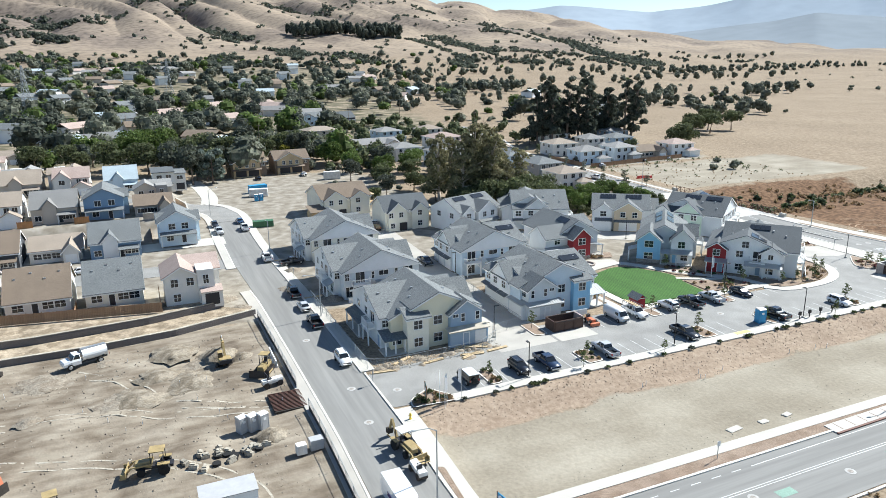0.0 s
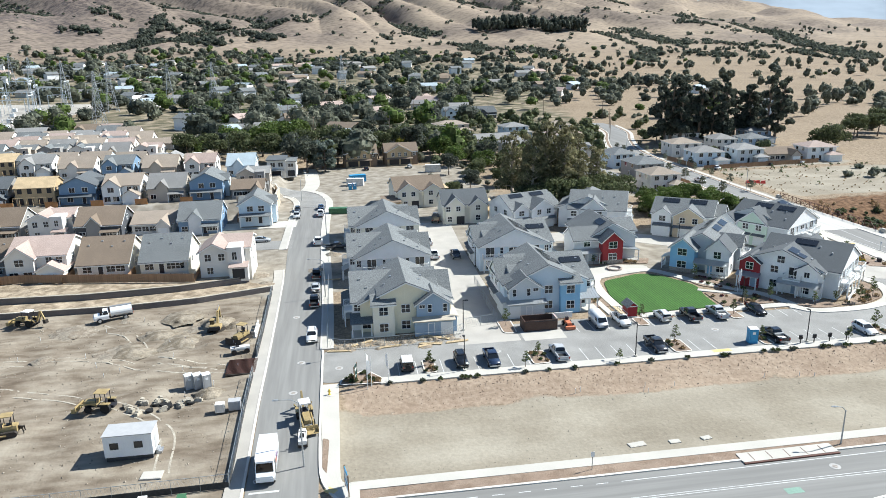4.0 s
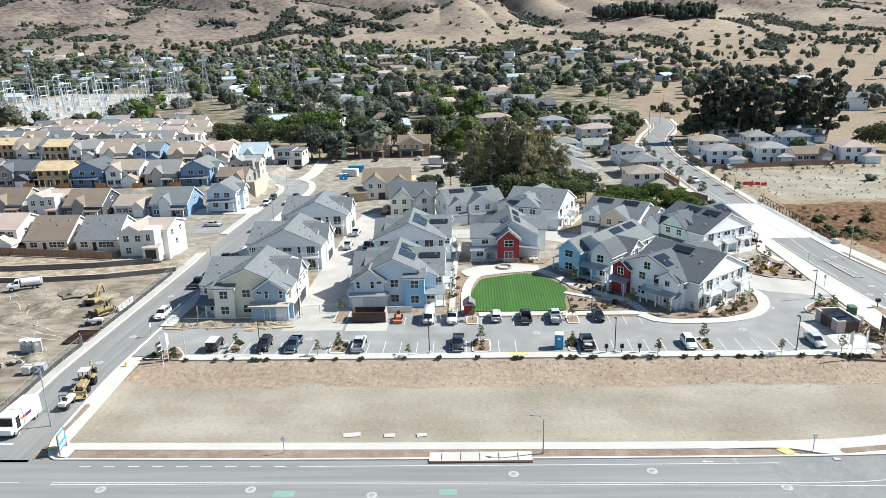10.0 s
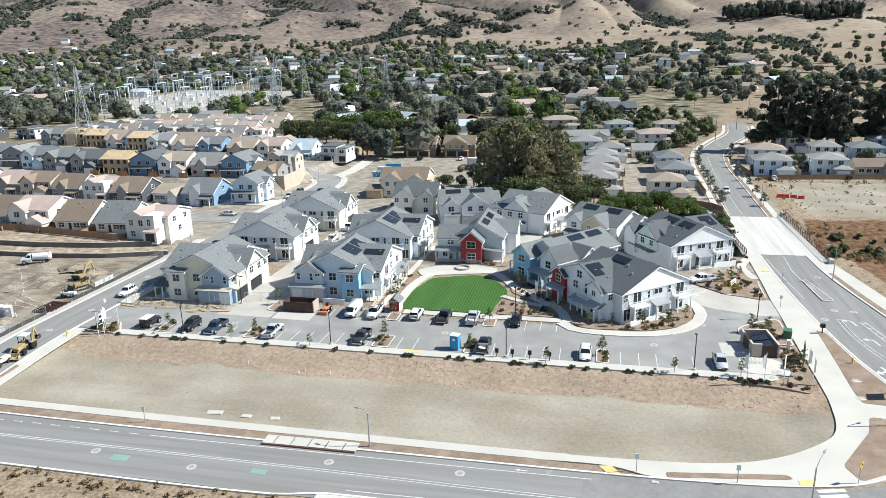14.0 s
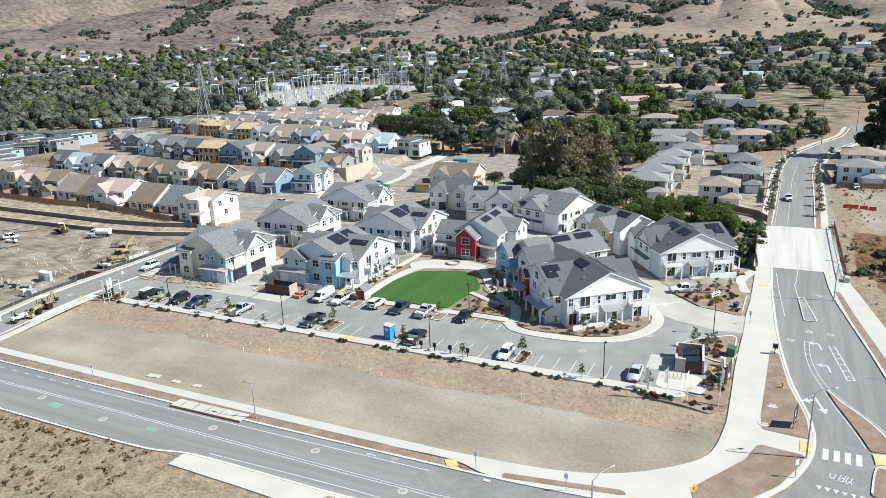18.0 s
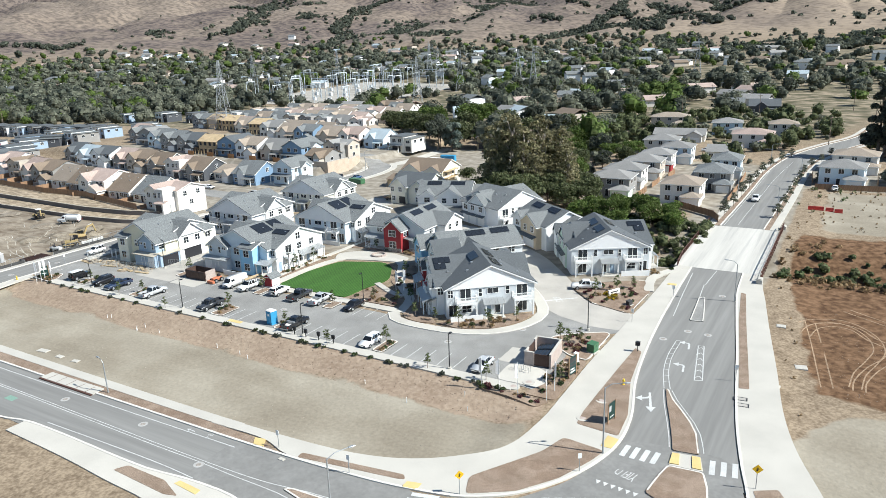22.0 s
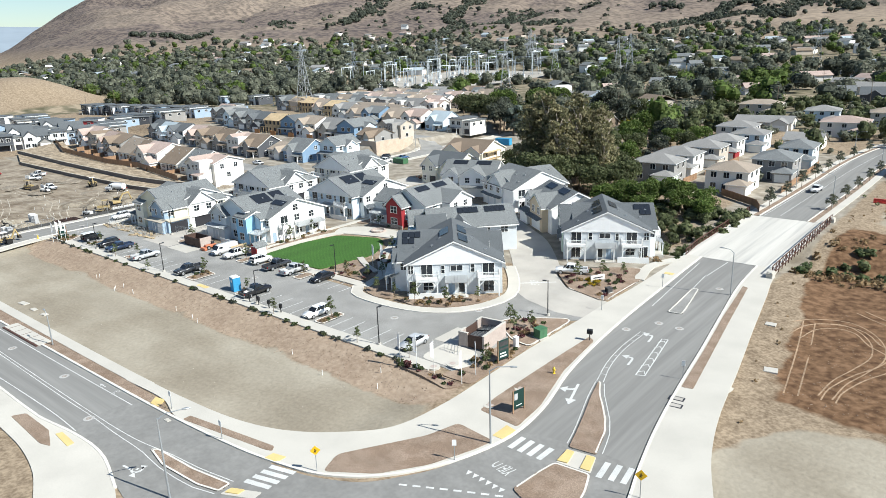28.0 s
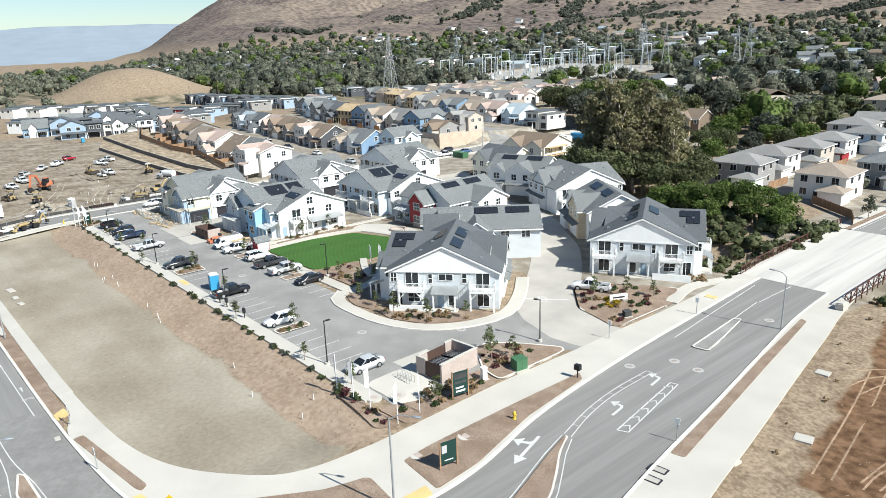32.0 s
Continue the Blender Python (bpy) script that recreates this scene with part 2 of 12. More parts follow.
CAR = {k: paint("car_paint_" + k, c) for k, c in dict(white=(0.78, 0.78, 0.77), black=(0.012, 0.012, 0.014), charcoal=(0.035, 0.037, 0.042), silver=(0.46, 0.47, 0.48), navy=(0.022, 0.035, 0.07), red=(0.3, 0.02, 0.03), blue=(0.05, 0.1, 0.19)).items()}


def foliage(name, colour, second, dry=0.0):
    m = material(name, colour, 0.75, 0, 0.25, 0.5, 0.25, 3.0, 0.0, vary=0.18, second=second, spec=0.2)
    n, link = m.node_tree.nodes, m.node_tree.links.new
    geo = n.new("ShaderNodeNewGeometry")
    r = n.new("ShaderNodeMapRange")
    r.inputs["To Min"].default_value, r.inputs["To Max"].default_value = 0.55, 1.5
    link(geo.outputs["Random Per Island"], r.inputs["Value"])
    bsdf = n["Principled BSDF"]
    source = bsdf.inputs["Base Color"].links[0].from_socket
    s = n.new("ShaderNodeVectorMath")
    s.operation = "SCALE"
    link(source, s.inputs[0]), link(r.outputs["Result"], s.inputs["Scale"]), link(s.outputs["Vector"], bsdf.inputs["Base Color"])
    # leaves let some light through
    thin = n.new("ShaderNodeBsdfTranslucent")
    mix = n.new("ShaderNodeMixShader")
    mix.inputs["Fac"].default_value = 0.4
    link(s.outputs["Vector"], thin.inputs["Color"]), link(bsdf.outputs["BSDF"], mix.inputs[1]), link(thin.outputs["BSDF"], mix.inputs[2])
    link(mix.outputs["Shader"], n["Material Output"].inputs["Surface"])
    return m


LEAF = dict(
    # greyer and paler than oak: some distance haze is mixed into this colour
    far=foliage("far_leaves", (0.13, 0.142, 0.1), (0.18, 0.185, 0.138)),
    young=foliage("young_leaves", (0.1, 0.125, 0.05), (0.13, 0.145, 0.07)),
    oak=foliage("oak_leaves", (0.075, 0.09, 0.04), (0.11, 0.122, 0.06)),
    euc=foliage("eucalyptus_leaves", (0.17, 0.165, 0.085), (0.25, 0.225, 0.13)),
    dark=foliage("dark_leaves", (0.072, 0.083, 0.063), (0.105, 0.114, 0.085)),
    bright=foliage("bright_leaves", (0.085, 0.13, 0.03), (0.115, 0.15, 0.045)),
    silver=foliage("silver_leaves", (0.12, 0.145, 0.12), (0.16, 0.19, 0.16)),
    yellow=foliage("yellow_leaves", (0.2, 0.19, 0.03), (0.26, 0.24, 0.05)),
    shrub=foliage("shrub_leaves", (0.07, 0.1, 0.04), (0.11, 0.125, 0.06)),
    dry=foliage("dry_brush", (0.3, 0.21, 0.115), (0.21, 0.15, 0.08)),
    purple=foliage("purple_flowers", (0.16, 0.06, 0.07), (0.09, 0.09, 0.04)),
    gold=foliage("gold_flowers", (0.42, 0.28, 0.02), (0.2, 0.2, 0.03)),
)

# ---- building tools ----
class Shape:
    """Corners and faces of one mesh."""

    def __init__(self):
        self.v, self.f = [], []

    def add(self, verts, faces):
        n = len(self.v)
        self.v += [tuple(p) for p in verts]
        self.f += [tuple(i + n for i in f) for f in faces]
        return self

    def box(self, x0, y0, z0, x1, y1, z1):
        return self.add([(x, y, z) for z in (z0, z1) for x, y in ((x0, y0), (x1, y0), (x1, y1), (x0, y1))],
                        [(3, 2, 1, 0), (4, 5, 6, 7), (0, 1, 5, 4), (1, 2, 6, 5), (2, 3, 7, 6), (3, 0, 4, 7)])

    def prism(self, ring, z0, z1):
        """A flat ring of (x, y), counter-clockwise, raised from z0 to z1 (numbers, or functions of x and y)."""
        lo = z0 if callable(z0) else lambda x, y: z0
        hi = z1 if callable(z1) else lambda x, y: z1
        k = len(ring)
        return self.add([(x, y, lo(x, y)) for x, y in ring] + [(x, y, hi(x, y)) for x, y in ring],
                        [tuple(range(k))[::-1], tuple(range(k, 2 * k))] + [(i, (i + 1) % k, k + (i + 1) % k, k + i) for i in range(k)])

    def tube(self, a, b, r0, r1=None, sides=8):
        a, b = Vector(a), Vector(b)
        q = (b - a).to_track_quat("Z", "Y")
        r1 = r0 if r1 is None else r1
        ring = [(math.cos(2 * math.pi * i / sides), math.sin(2 * math.pi * i / sides)) for i in range(sides)]
        return self.add([a + q @ Vector((x * r0, y * r0, 0)) for x, y in ring] + [b + q @ Vector((x * r1, y * r1, 0)) for x, y in ring],
                        [tuple(range(sides))[::-1], tuple(range(sides, 2 * sides))] + [(i, (i + 1) % sides, sides + (i + 1) % sides, sides + i) for i in range(sides)])

    def bar(self, a, b, w, h):
        """A square bar from a to b."""
        a, b = Vector(a), Vector(b)
        q = (b - a).to_track_quat("Z", "Y")
        c = [(-w / 2, -h / 2), (w / 2, -h / 2), (w / 2, h / 2), (-w / 2, h / 2)]
        return self.add([p + q @ Vector((x, y, 0)) for p in (a, b) for x, y in c], [(3, 2, 1, 0), (4, 5, 6, 7), (0, 1, 5, 4), (1, 2, 6, 5), (2, 3, 7, 6), (3, 0, 4, 7)])

    def slab(self, quad, thick):
        """A sloping plate: its upper corners and its thickness, measured downwards."""
        k = len(quad)
        return self.add(list(quad) + [(x, y, z - thick) for x, y, z in quad],
                        [tuple(range(k)), tuple(range(2 * k - 1, k - 1, -1))] + [((i + 1) % k, i, k + i, k + (i + 1) % k) for i in range(k)])

    def mesh(self, name, mat, smooth=False):
        me = bpy.data.meshes.new(name)
        me.from_pydata(self.v, [], self.f)
        me.materials.append(mat)
        if smooth:
            me.polygons.foreach_set("use_smooth", [True] * len(me.polygons))
        me.update()
        return me


def part(name, shape, mat, parent, label="", m=None, smooth=False):
    """One mesh object under a thing or a part. shape: a Shape, or a mesh to share."""
    ob = new(name, shape.mesh(name, mat, smooth) if isinstance(shape, Shape) else shape)
    ob.parent = parent
    if m is not None:
        ob.matrix_local = m
    return tagged(ob, label)


def thing(name, label, category, m=None, group="", kind="", shape=None, mat=None, smooth=False):
    ob = new(name, shape.mesh(name, mat, smooth) if shape else None)
    if m is not None:
        ob.matrix_world = m
    return tagged(ob, label, category, group, kind)


def ease(a, b, x):
    x = np.clip((x - a) / (b - a), 0, 1)
    return x * x * (3 - 2 * x)


# ---- the lie of the land ----
def creek(x):
    return 160.0 + 0.04 * (x - 158) + 5 * math.sin(x / 31.0)


def level(x, y):
    """Height of the graded streets and lots (metres), on numbers or arrays."""
    south = -1.25 + 1.25 * ease(56, 78, y)
    east = -1.15 + 0.75 * ease(56, 95, y) + 0.4 * ease(118, 150, y)
    w = ease(143, 151, x)
    near = south * (1 - w) + east * w
    return near + 1.0 * ease(190, 420, y)


def ribs(x, y, size, n=4, seed=0.0):
    """A few octaves of smooth noise on arrays."""
    out, amp = 0.0, 1.0
    for k in range(n):
        a, b = x / size + seed * 1.7 + k * 3.1, y / size - seed + k * 5.3
        out = out + amp * (np.sin(a + 1.3 * np.sin(0.7 * b + k)) * np.cos(b * 0.9 + 1.1 * np.sin(0.8 * a - k)))
        size, amp = size * 0.52, amp * 0.52
    return out


def spurs(x, y):
    """Rounded spurs that run down the hills, with sharp gullies between them: high on a spur, low in a gully."""
    dx, dy = x - 100.0, y - 0.0
    r, az = np.hypot(dx, dy), np.arctan2(dx, dy)
    bend = 1.1 * np.sin(r / 390.0 + 3 * az) + 0.5 * ribs(x, y, 330.0, 3, 2.0)
    main = np.abs(np.sin(az * 11 + 1.4 * bend)) ** 0.8 * 2 - 1.15
    side = np.abs(np.sin(az * 41 + 2.2 * bend + r / 260.0)) * 2 - 1.2
    return 0.62 * main + 0.34 * side + 0.2 * ribs(x, y, 120.0, 4, 9.0)


def hills(x, y):
    dx, dy = x - 100.0, y - 0.0
    r, az = np.hypot(dx, dy), np.degrees(np.arctan2(dx, dy))
    wide = np.interp(az, [-180, -85, -73, -70, -66, -61, -50, -20, 0, 12, 22, 32, 42, 60, 180], [0, 0, 0.02, 0.16, 0.58, 0.88, 1.0, 1.05, 1.1, 1.0, 0.8, 0.55, 0.3, 0.1, 0])
    rise = np.interp(r, [0, 500, 900, 1300, 1700, 2200, 2800, 3400, 4200], [0, 2, 12, 30, 75, 150, 245, 320, 330])
    rough = np.interp(r, [600, 1200, 2000, 3000], [0, 0.02, 0.2, 0.2])
    knoll = 23 * np.exp(-(((x + 414) / 52) ** 2 + ((y - 232) / 50) ** 2) ** 1.3)
    return wide * rise * (1 + rough * spurs(x, y)) * ease(350, 900, r) + knoll


def plateau(x, y):
    """The raised house plots above the side street."""
    return ease(194.5, 200.5, y) * (3.8 - 1.3 * ease(214, 236, y)) * (1 - ease(300, 420, y)) * (1 - ease(10.5, 13.0, x)) * ease(-190, -150, x)


def land(x, y):
    """Height of the ground sheet."""
    z = level(x, y) + plateau(x, y)
    lot = ease(28.5, 33, x) * (1 - ease(143, 150, x)) * ease(56.5, 59, y) * (1 - ease(71.5, 78.4, y))
    floor = -1.55 + 0.08 * ribs(x, y, 9.0)
    z = z * (1 - lot) + floor * lot
    dig = (1 - ease(14, 18, x)) * ease(60, 80, y) * (1 - ease(112, 117, y)) * ease(-70, -30, x)
    z = z + dig * (0.5 * np.abs(ribs(x, y, 6.0, 3, 2.0)) - 0.3 + 0.28 * np.abs(ribs(x, y, 2.3, 3, 6.0)) * ease(-20, -6, x) * ease(86, 93, y))
    cut = np.exp(-((y - (160.0 + 0.04 * (x - 158) + 5 * np.sin(x / 31.0))) / 8.5) ** 2) * ease(112, 135, x)
    z = z - 4.2 * cut * ease(100, 150, x)
    field = ease(171, 180, x) * (1 - ease(225, 240, y))
    z = z - field * (0.6 + 0.12 * ribs(x, y, 12.0, seed=5.0))
    return z + hills(x, y)


def strip(line, left, right, lift=0.0, thick=0.0, step=2.0, follow=level):
    """A band along a line of (x, y), from left to right of it in metres (left is positive), lying on the land. thick: it stands that much proud."""
    pts = smooth_line(line, step)
    s, rows = Shape(), []
    for i, (x, y) in enumerate(pts):
        a, b = pts[max(i - 1, 0)], pts[min(i + 1, len(pts) - 1)]
        d = math.hypot(b[0] - a[0], b[1] - a[1]) or 1
        nx, ny = -(b[1] - a[1]) / d, (b[0] - a[0]) / d
        row = []
        for off in (left, right):
            px, py = x + nx * off, y + ny * off
            row.append((px, py, float(follow(px, py)) + lift))
        rows.append(row)
    v, f = [], []
    for (lx, ly, lz), (rx, ry, rz) in rows:
        v += [(lx, ly, lz + thick), (rx, ry, rz + thick), (lx, ly, lz - 0.25), (rx, ry, rz - 0.25)]
    for i in range(len(rows) - 1):
        a, b = 4 * i, 4 * i + 4
        f += [(a + 1, b + 1, b, a), (a, b, b + 2, a + 2), (b + 1, a + 1, a + 3, b + 3)]
    n = len(v) - 4
    f += [(0, 2, 3, 1), (n + 1, n + 3, n + 2, n)]
    return s.add(v, f)


def smooth_line(line, step):
    """A rounded line through the points, sampled about every step metres."""
    p = [Vector((x, y)) for x, y in line]
    out = []
    for i in range(len(p) - 1):
        a, b, c, d = p[max(i - 1, 0)], p[i], p[i + 1], p[min(i + 2, len(p) - 1)]
        length = (c - b).length
        k = max(1, int(length / step))
        m0, m1 = (c - a).normalized() * length, (d - b).normalized() * length
        for j in range(k):
            t = j / k
            out.append(tuple((2 * t ** 3 - 3 * t * t + 1) * b + (t ** 3 - 2 * t * t + t) * m0 + (3 * t * t - 2 * t ** 3) * c + (t ** 3 - t * t) * m1))
    return out + [tuple(p[-1])]


def between(line_a, line_b, n, lift=0.0, cross=3, follow=level, depth=0.25):
    """Paving between two lines, the left one first, lying on the land."""
    def even(line):
        pts = smooth_line(line, 0.7)
        d = np.concatenate([[0], np.cumsum([math.dist(p, q) for p, q in zip(pts, pts[1:])])])
        t = np.linspace(0, d[-1], n + 1)
        return list(zip(np.interp(t, d, [p[0] for p in pts]), np.interp(t, d, [p[1] for p in pts])))
    v, f = [], []
    w = cross + 3
    for (ax, ay), (bx, by) in zip(even(line_a), even(line_b)):
        for k in range(cross + 1):
            x, y = ax + (bx - ax) * k / cross, ay + (by - ay) * k / cross
            z = float(follow(x, y)) + lift
            if k == 0:
                v.append((x, y, z - depth))
            v.append((x, y, z))
        v.append((bx, by, float(follow(bx, by)) + lift - depth))
    for i in range(n):
        for k in range(w - 1):
            p = i * w + k
            f.append((p, p + 1, p + w + 1, p + w))
    f += [tuple(range(w - 1, -1, -1)), tuple(n * w + k for k in range(w))]
    return Shape().add(v, f)


def round_ring(ring, n=4, r=1.5):
    """A ring with its corners rounded."""
    out, k = [], len(ring)
    for i in range(k):
        a, b, c = (Vector(ring[j % k]) for j in (i - 1, i, i + 1))
        ra = min(r, (a - b).length * 0.45)
        rc = min(r, (c - b).length * 0.45)
        s, e = b + (a - b).normalized() * ra, b + (c - b).normalized() * rc
        out += [tuple((1 - t) ** 2 * s + 2 * t * (1 - t) * b + t * t * e) for t in (j / n for j in range(n + 1))]
    return out


def pad(ring, lift, depth=0.3, r=1.0):
    """A paved or planted patch with rounded corners, level with the land plus lift."""
    ring = round_ring(ring, 4, r) if r else ring
    low, high = [min(c) for c in zip(*ring)], [max(c) for c in zip(*ring)]
    if max(high[0] - low[0], high[1] - low[1]) > 3 and (high[0] > 142 or low[1] < 79):
        bm = bmesh.new()
        bm.faces.new([bm.verts.new((x, y, 0)) for x, y in ring])
        for axis in (0, 1):
            at = low[axis] + 1.5
            while at < high[axis]:
                bmesh.ops.bisect_plane(bm, geom=bm.verts[:] + bm.edges[:] + bm.faces[:], plane_co=[at * (axis == 0), at * (axis == 1), 0], plane_no=[float(axis == 0), float(axis == 1), 0])
                at += 1.5
        bm.verts.index_update()
        v = [(w.co.x, w.co.y, float(level(w.co.x, w.co.y)) + lift) for w in bm.verts]
        f = [[w.index for w in face.verts] for face in bm.faces]
        flip = sum(face.normal.z * face.calc_area() for face in bm.faces) < 0
        f = [q[::-1] for q in f] if flip else f
        n = len(v)
        rim = [(e.verts[0].index, e.verts[1].index) for e in bm.edges if len(e.link_faces) == 1]
        bm.free()
        return Shape().add(v + [(x, y, z - lift - depth) for x, y, z in v], f + [(a, b, b + n, a + n) for a, b in rim])
    return Shape().prism(ring, lambda x, y: float(level(x, y)) - depth, lambda x, y: float(level(x, y)) + lift)


def kerb_ring(ring, r=1.0, width=0.2, lift=0.14):
    """A closed kerb round a patch."""
    line = round_ring(ring, 4, r)
    s, k = Shape(), len(line)
    v = []
    for i, (x, y) in enumerate(line):
        a, b = line[i - 1], line[(i + 1) % k]
        d = math.hypot(b[0] - a[0], b[1] - a[1]) or 1
        nx, ny = -(b[1] - a[1]) / d, (b[0] - a[0]) / d
        ix, iy = x + nx * width, y + ny * width
        z = float(level(x, y))
        v += [(x, y, z - 0.25), (x, y, z + lift), (ix, iy, z + lift), (ix, iy, z - 0.25)]
    f = []
    for i in range(k):
        a, b = 4 * i, 4 * ((i + 1) % k)
        f += [(a, b, b + 1, a + 1), (a + 1, b + 1, b + 2, a + 2), (a + 2, b + 2, b + 3, a + 3)]
    return s.add(v, f)

# ---- the ground, one sheet to the horizon ----
def steps(lo, core0, core1, hi, fine, coarse, grow=1.07):
    mid = list(np.arange(core0, core1 + 0.01, fine))
    out = []
    for start, end, sign in ((core1, hi, 1), (core0, lo, -1)):
        p, d, side = start, fine, []
        while (end - p) * sign > 0:
            limit = coarse if abs(p - start) < 3300 else coarse * 6
            d = min(d * grow, limit)
            p += sign * d
            side.append(p)
        out.append(side)
    return np.array(out[1][::-1] + mid + out[0])


def ground_sheet():
    xs, ys = steps(-4700, -100, 232, 4700, 1.6, 34), steps(-700, 36, 204, 4700, 1.6, 30)
    gx, gy = np.meshgrid(xs, ys)
    gz = land(gx, gy) - 0.05
    nx, ny = len(xs), len(ys)
    me = bpy.data.meshes.new("ground")
    me.vertices.add(nx * ny)
    me.vertices.foreach_set("co", np.stack([gx, gy, gz], -1).ravel())
    i, j = np.meshgrid(np.arange(nx - 1), np.arange(ny - 1))
    a = (j * nx + i).ravel()
    quads = np.stack([a, a + 1, a + nx + 1, a + nx], -1)
    me.loops.add(quads.size)
    me.polygons.add(len(quads))
    me.loops.foreach_set("vertex_index", quads.ravel())
    me.polygons.foreach_set("loop_start", np.arange(0, quads.size, 4))
    me.polygons.foreach_set("use_smooth", np.ones(len(quads), bool))
    me.update()
    # what lies where: bare graded soil, straw-covered bank, tilled red-brown field
    soil = ease(28, 31, gx) * (1 - ease(147, 151, gx)) * ease(55, 57, gy) * (1 - ease(71.5, 73.5, gy + 0.6 * ribs(gx, gy, 5.0)))
    site = (1 - ease(17, 19, gx)) * (1 - ease(118, 122, gy)) * ease(30, 50, gy) * ease(-190, -150, gx)
    pits = ease(172, 178, gx) * ease(183, 190, gy) * (1 - ease(228, 236, gy + 1.5 * ribs(gx, gy, 8.0))) * (1 - ease(262, 280, gx))
    streets = ease(-135, -110, gx) * (1 - ease(225, 245, gx)) * ease(118, 124, gy) * (1 - ease(262, 285, gy)) * (1 - ease(70, 95, gx) * ease(150, 160, gy) * (1 - ease(140, 150, gx)) * (1 - ease(108, 113, gx) * ease(194, 200, gy))) * (1 - ease(166, 170, gx) * (1 - ease(234, 240, gy)))
    straw = ease(30, 33, gx) * (1 - ease(147, 151, gx)) * ease(71.5, 73.5, gy + 0.6 * ribs(gx, gy, 5.0)) * (1 - ease(78.5, 79, gy))
    field_edge = np.interp(gy, [96, 104, 122, 139, 150, 186], [179.5, 178, 175.7, 172.7, 171, 171])
    tilled = ease(-0.9, 0.9, gx - field_edge + 0.5 * ribs(gx, gy, 5.0)) * ease(95.5, 98.5, gy + 0.9 * ribs(gx, gy, 6.0)) * (1 - ease(178, 186, gy + 2 * ribs(gx, gy, 9.0))) * (1 - ease(230, 260, gx))
    grey = ease(176, 178, gx) * ease(56, 62, gy) * (1 - ease(-1.5, 1.5, gy + ribs(gx, gy, 6.0) - np.interp(gx, [176, 178, 180.4, 183, 189, 230], [81, 83.6, 88.4, 92, 95, 96])))
    attr = me.color_attributes.new("zone", "FLOAT_COLOR", "POINT")
    cover = np.stack([np.clip(np.maximum.reduce([soil, site, pits, grey, streets]), 0, 1), straw, tilled, np.clip(streets, 0, 1)], -1)
    attr.data.foreach_set("color", cover.ravel())
    r, az = np.hypot(gx - 100, gy), np.degrees(np.arctan2(gx - 100, gy))
    old_town = ease(300, 360, r) * (1 - ease(1050, 1300, r)) * (1 - ease(6, 16, az)) * ease(-88, -70, az)
    old_town = np.where((gx > -310) & (gx < 45) & (gy < 300) | (gx > -305) & (gx < -160) & (gy > 440) & (gy < 655) | (((gx + 425) / 85) ** 2 + ((gy - 232) / 75) ** 2 < 1), 0, old_town)
    plots = me.color_attributes.new("garden", "FLOAT_COLOR", "POINT")
    plots.data.foreach_set("color", np.stack([np.clip(site, 0, 1), 0 * site, 0 * site, old_town], -1).ravel())
    ob = new("ground", me)
    return tagged(ob, "dry grassland with bare graded soil, rising into brown hills", "ground", kind="structure")


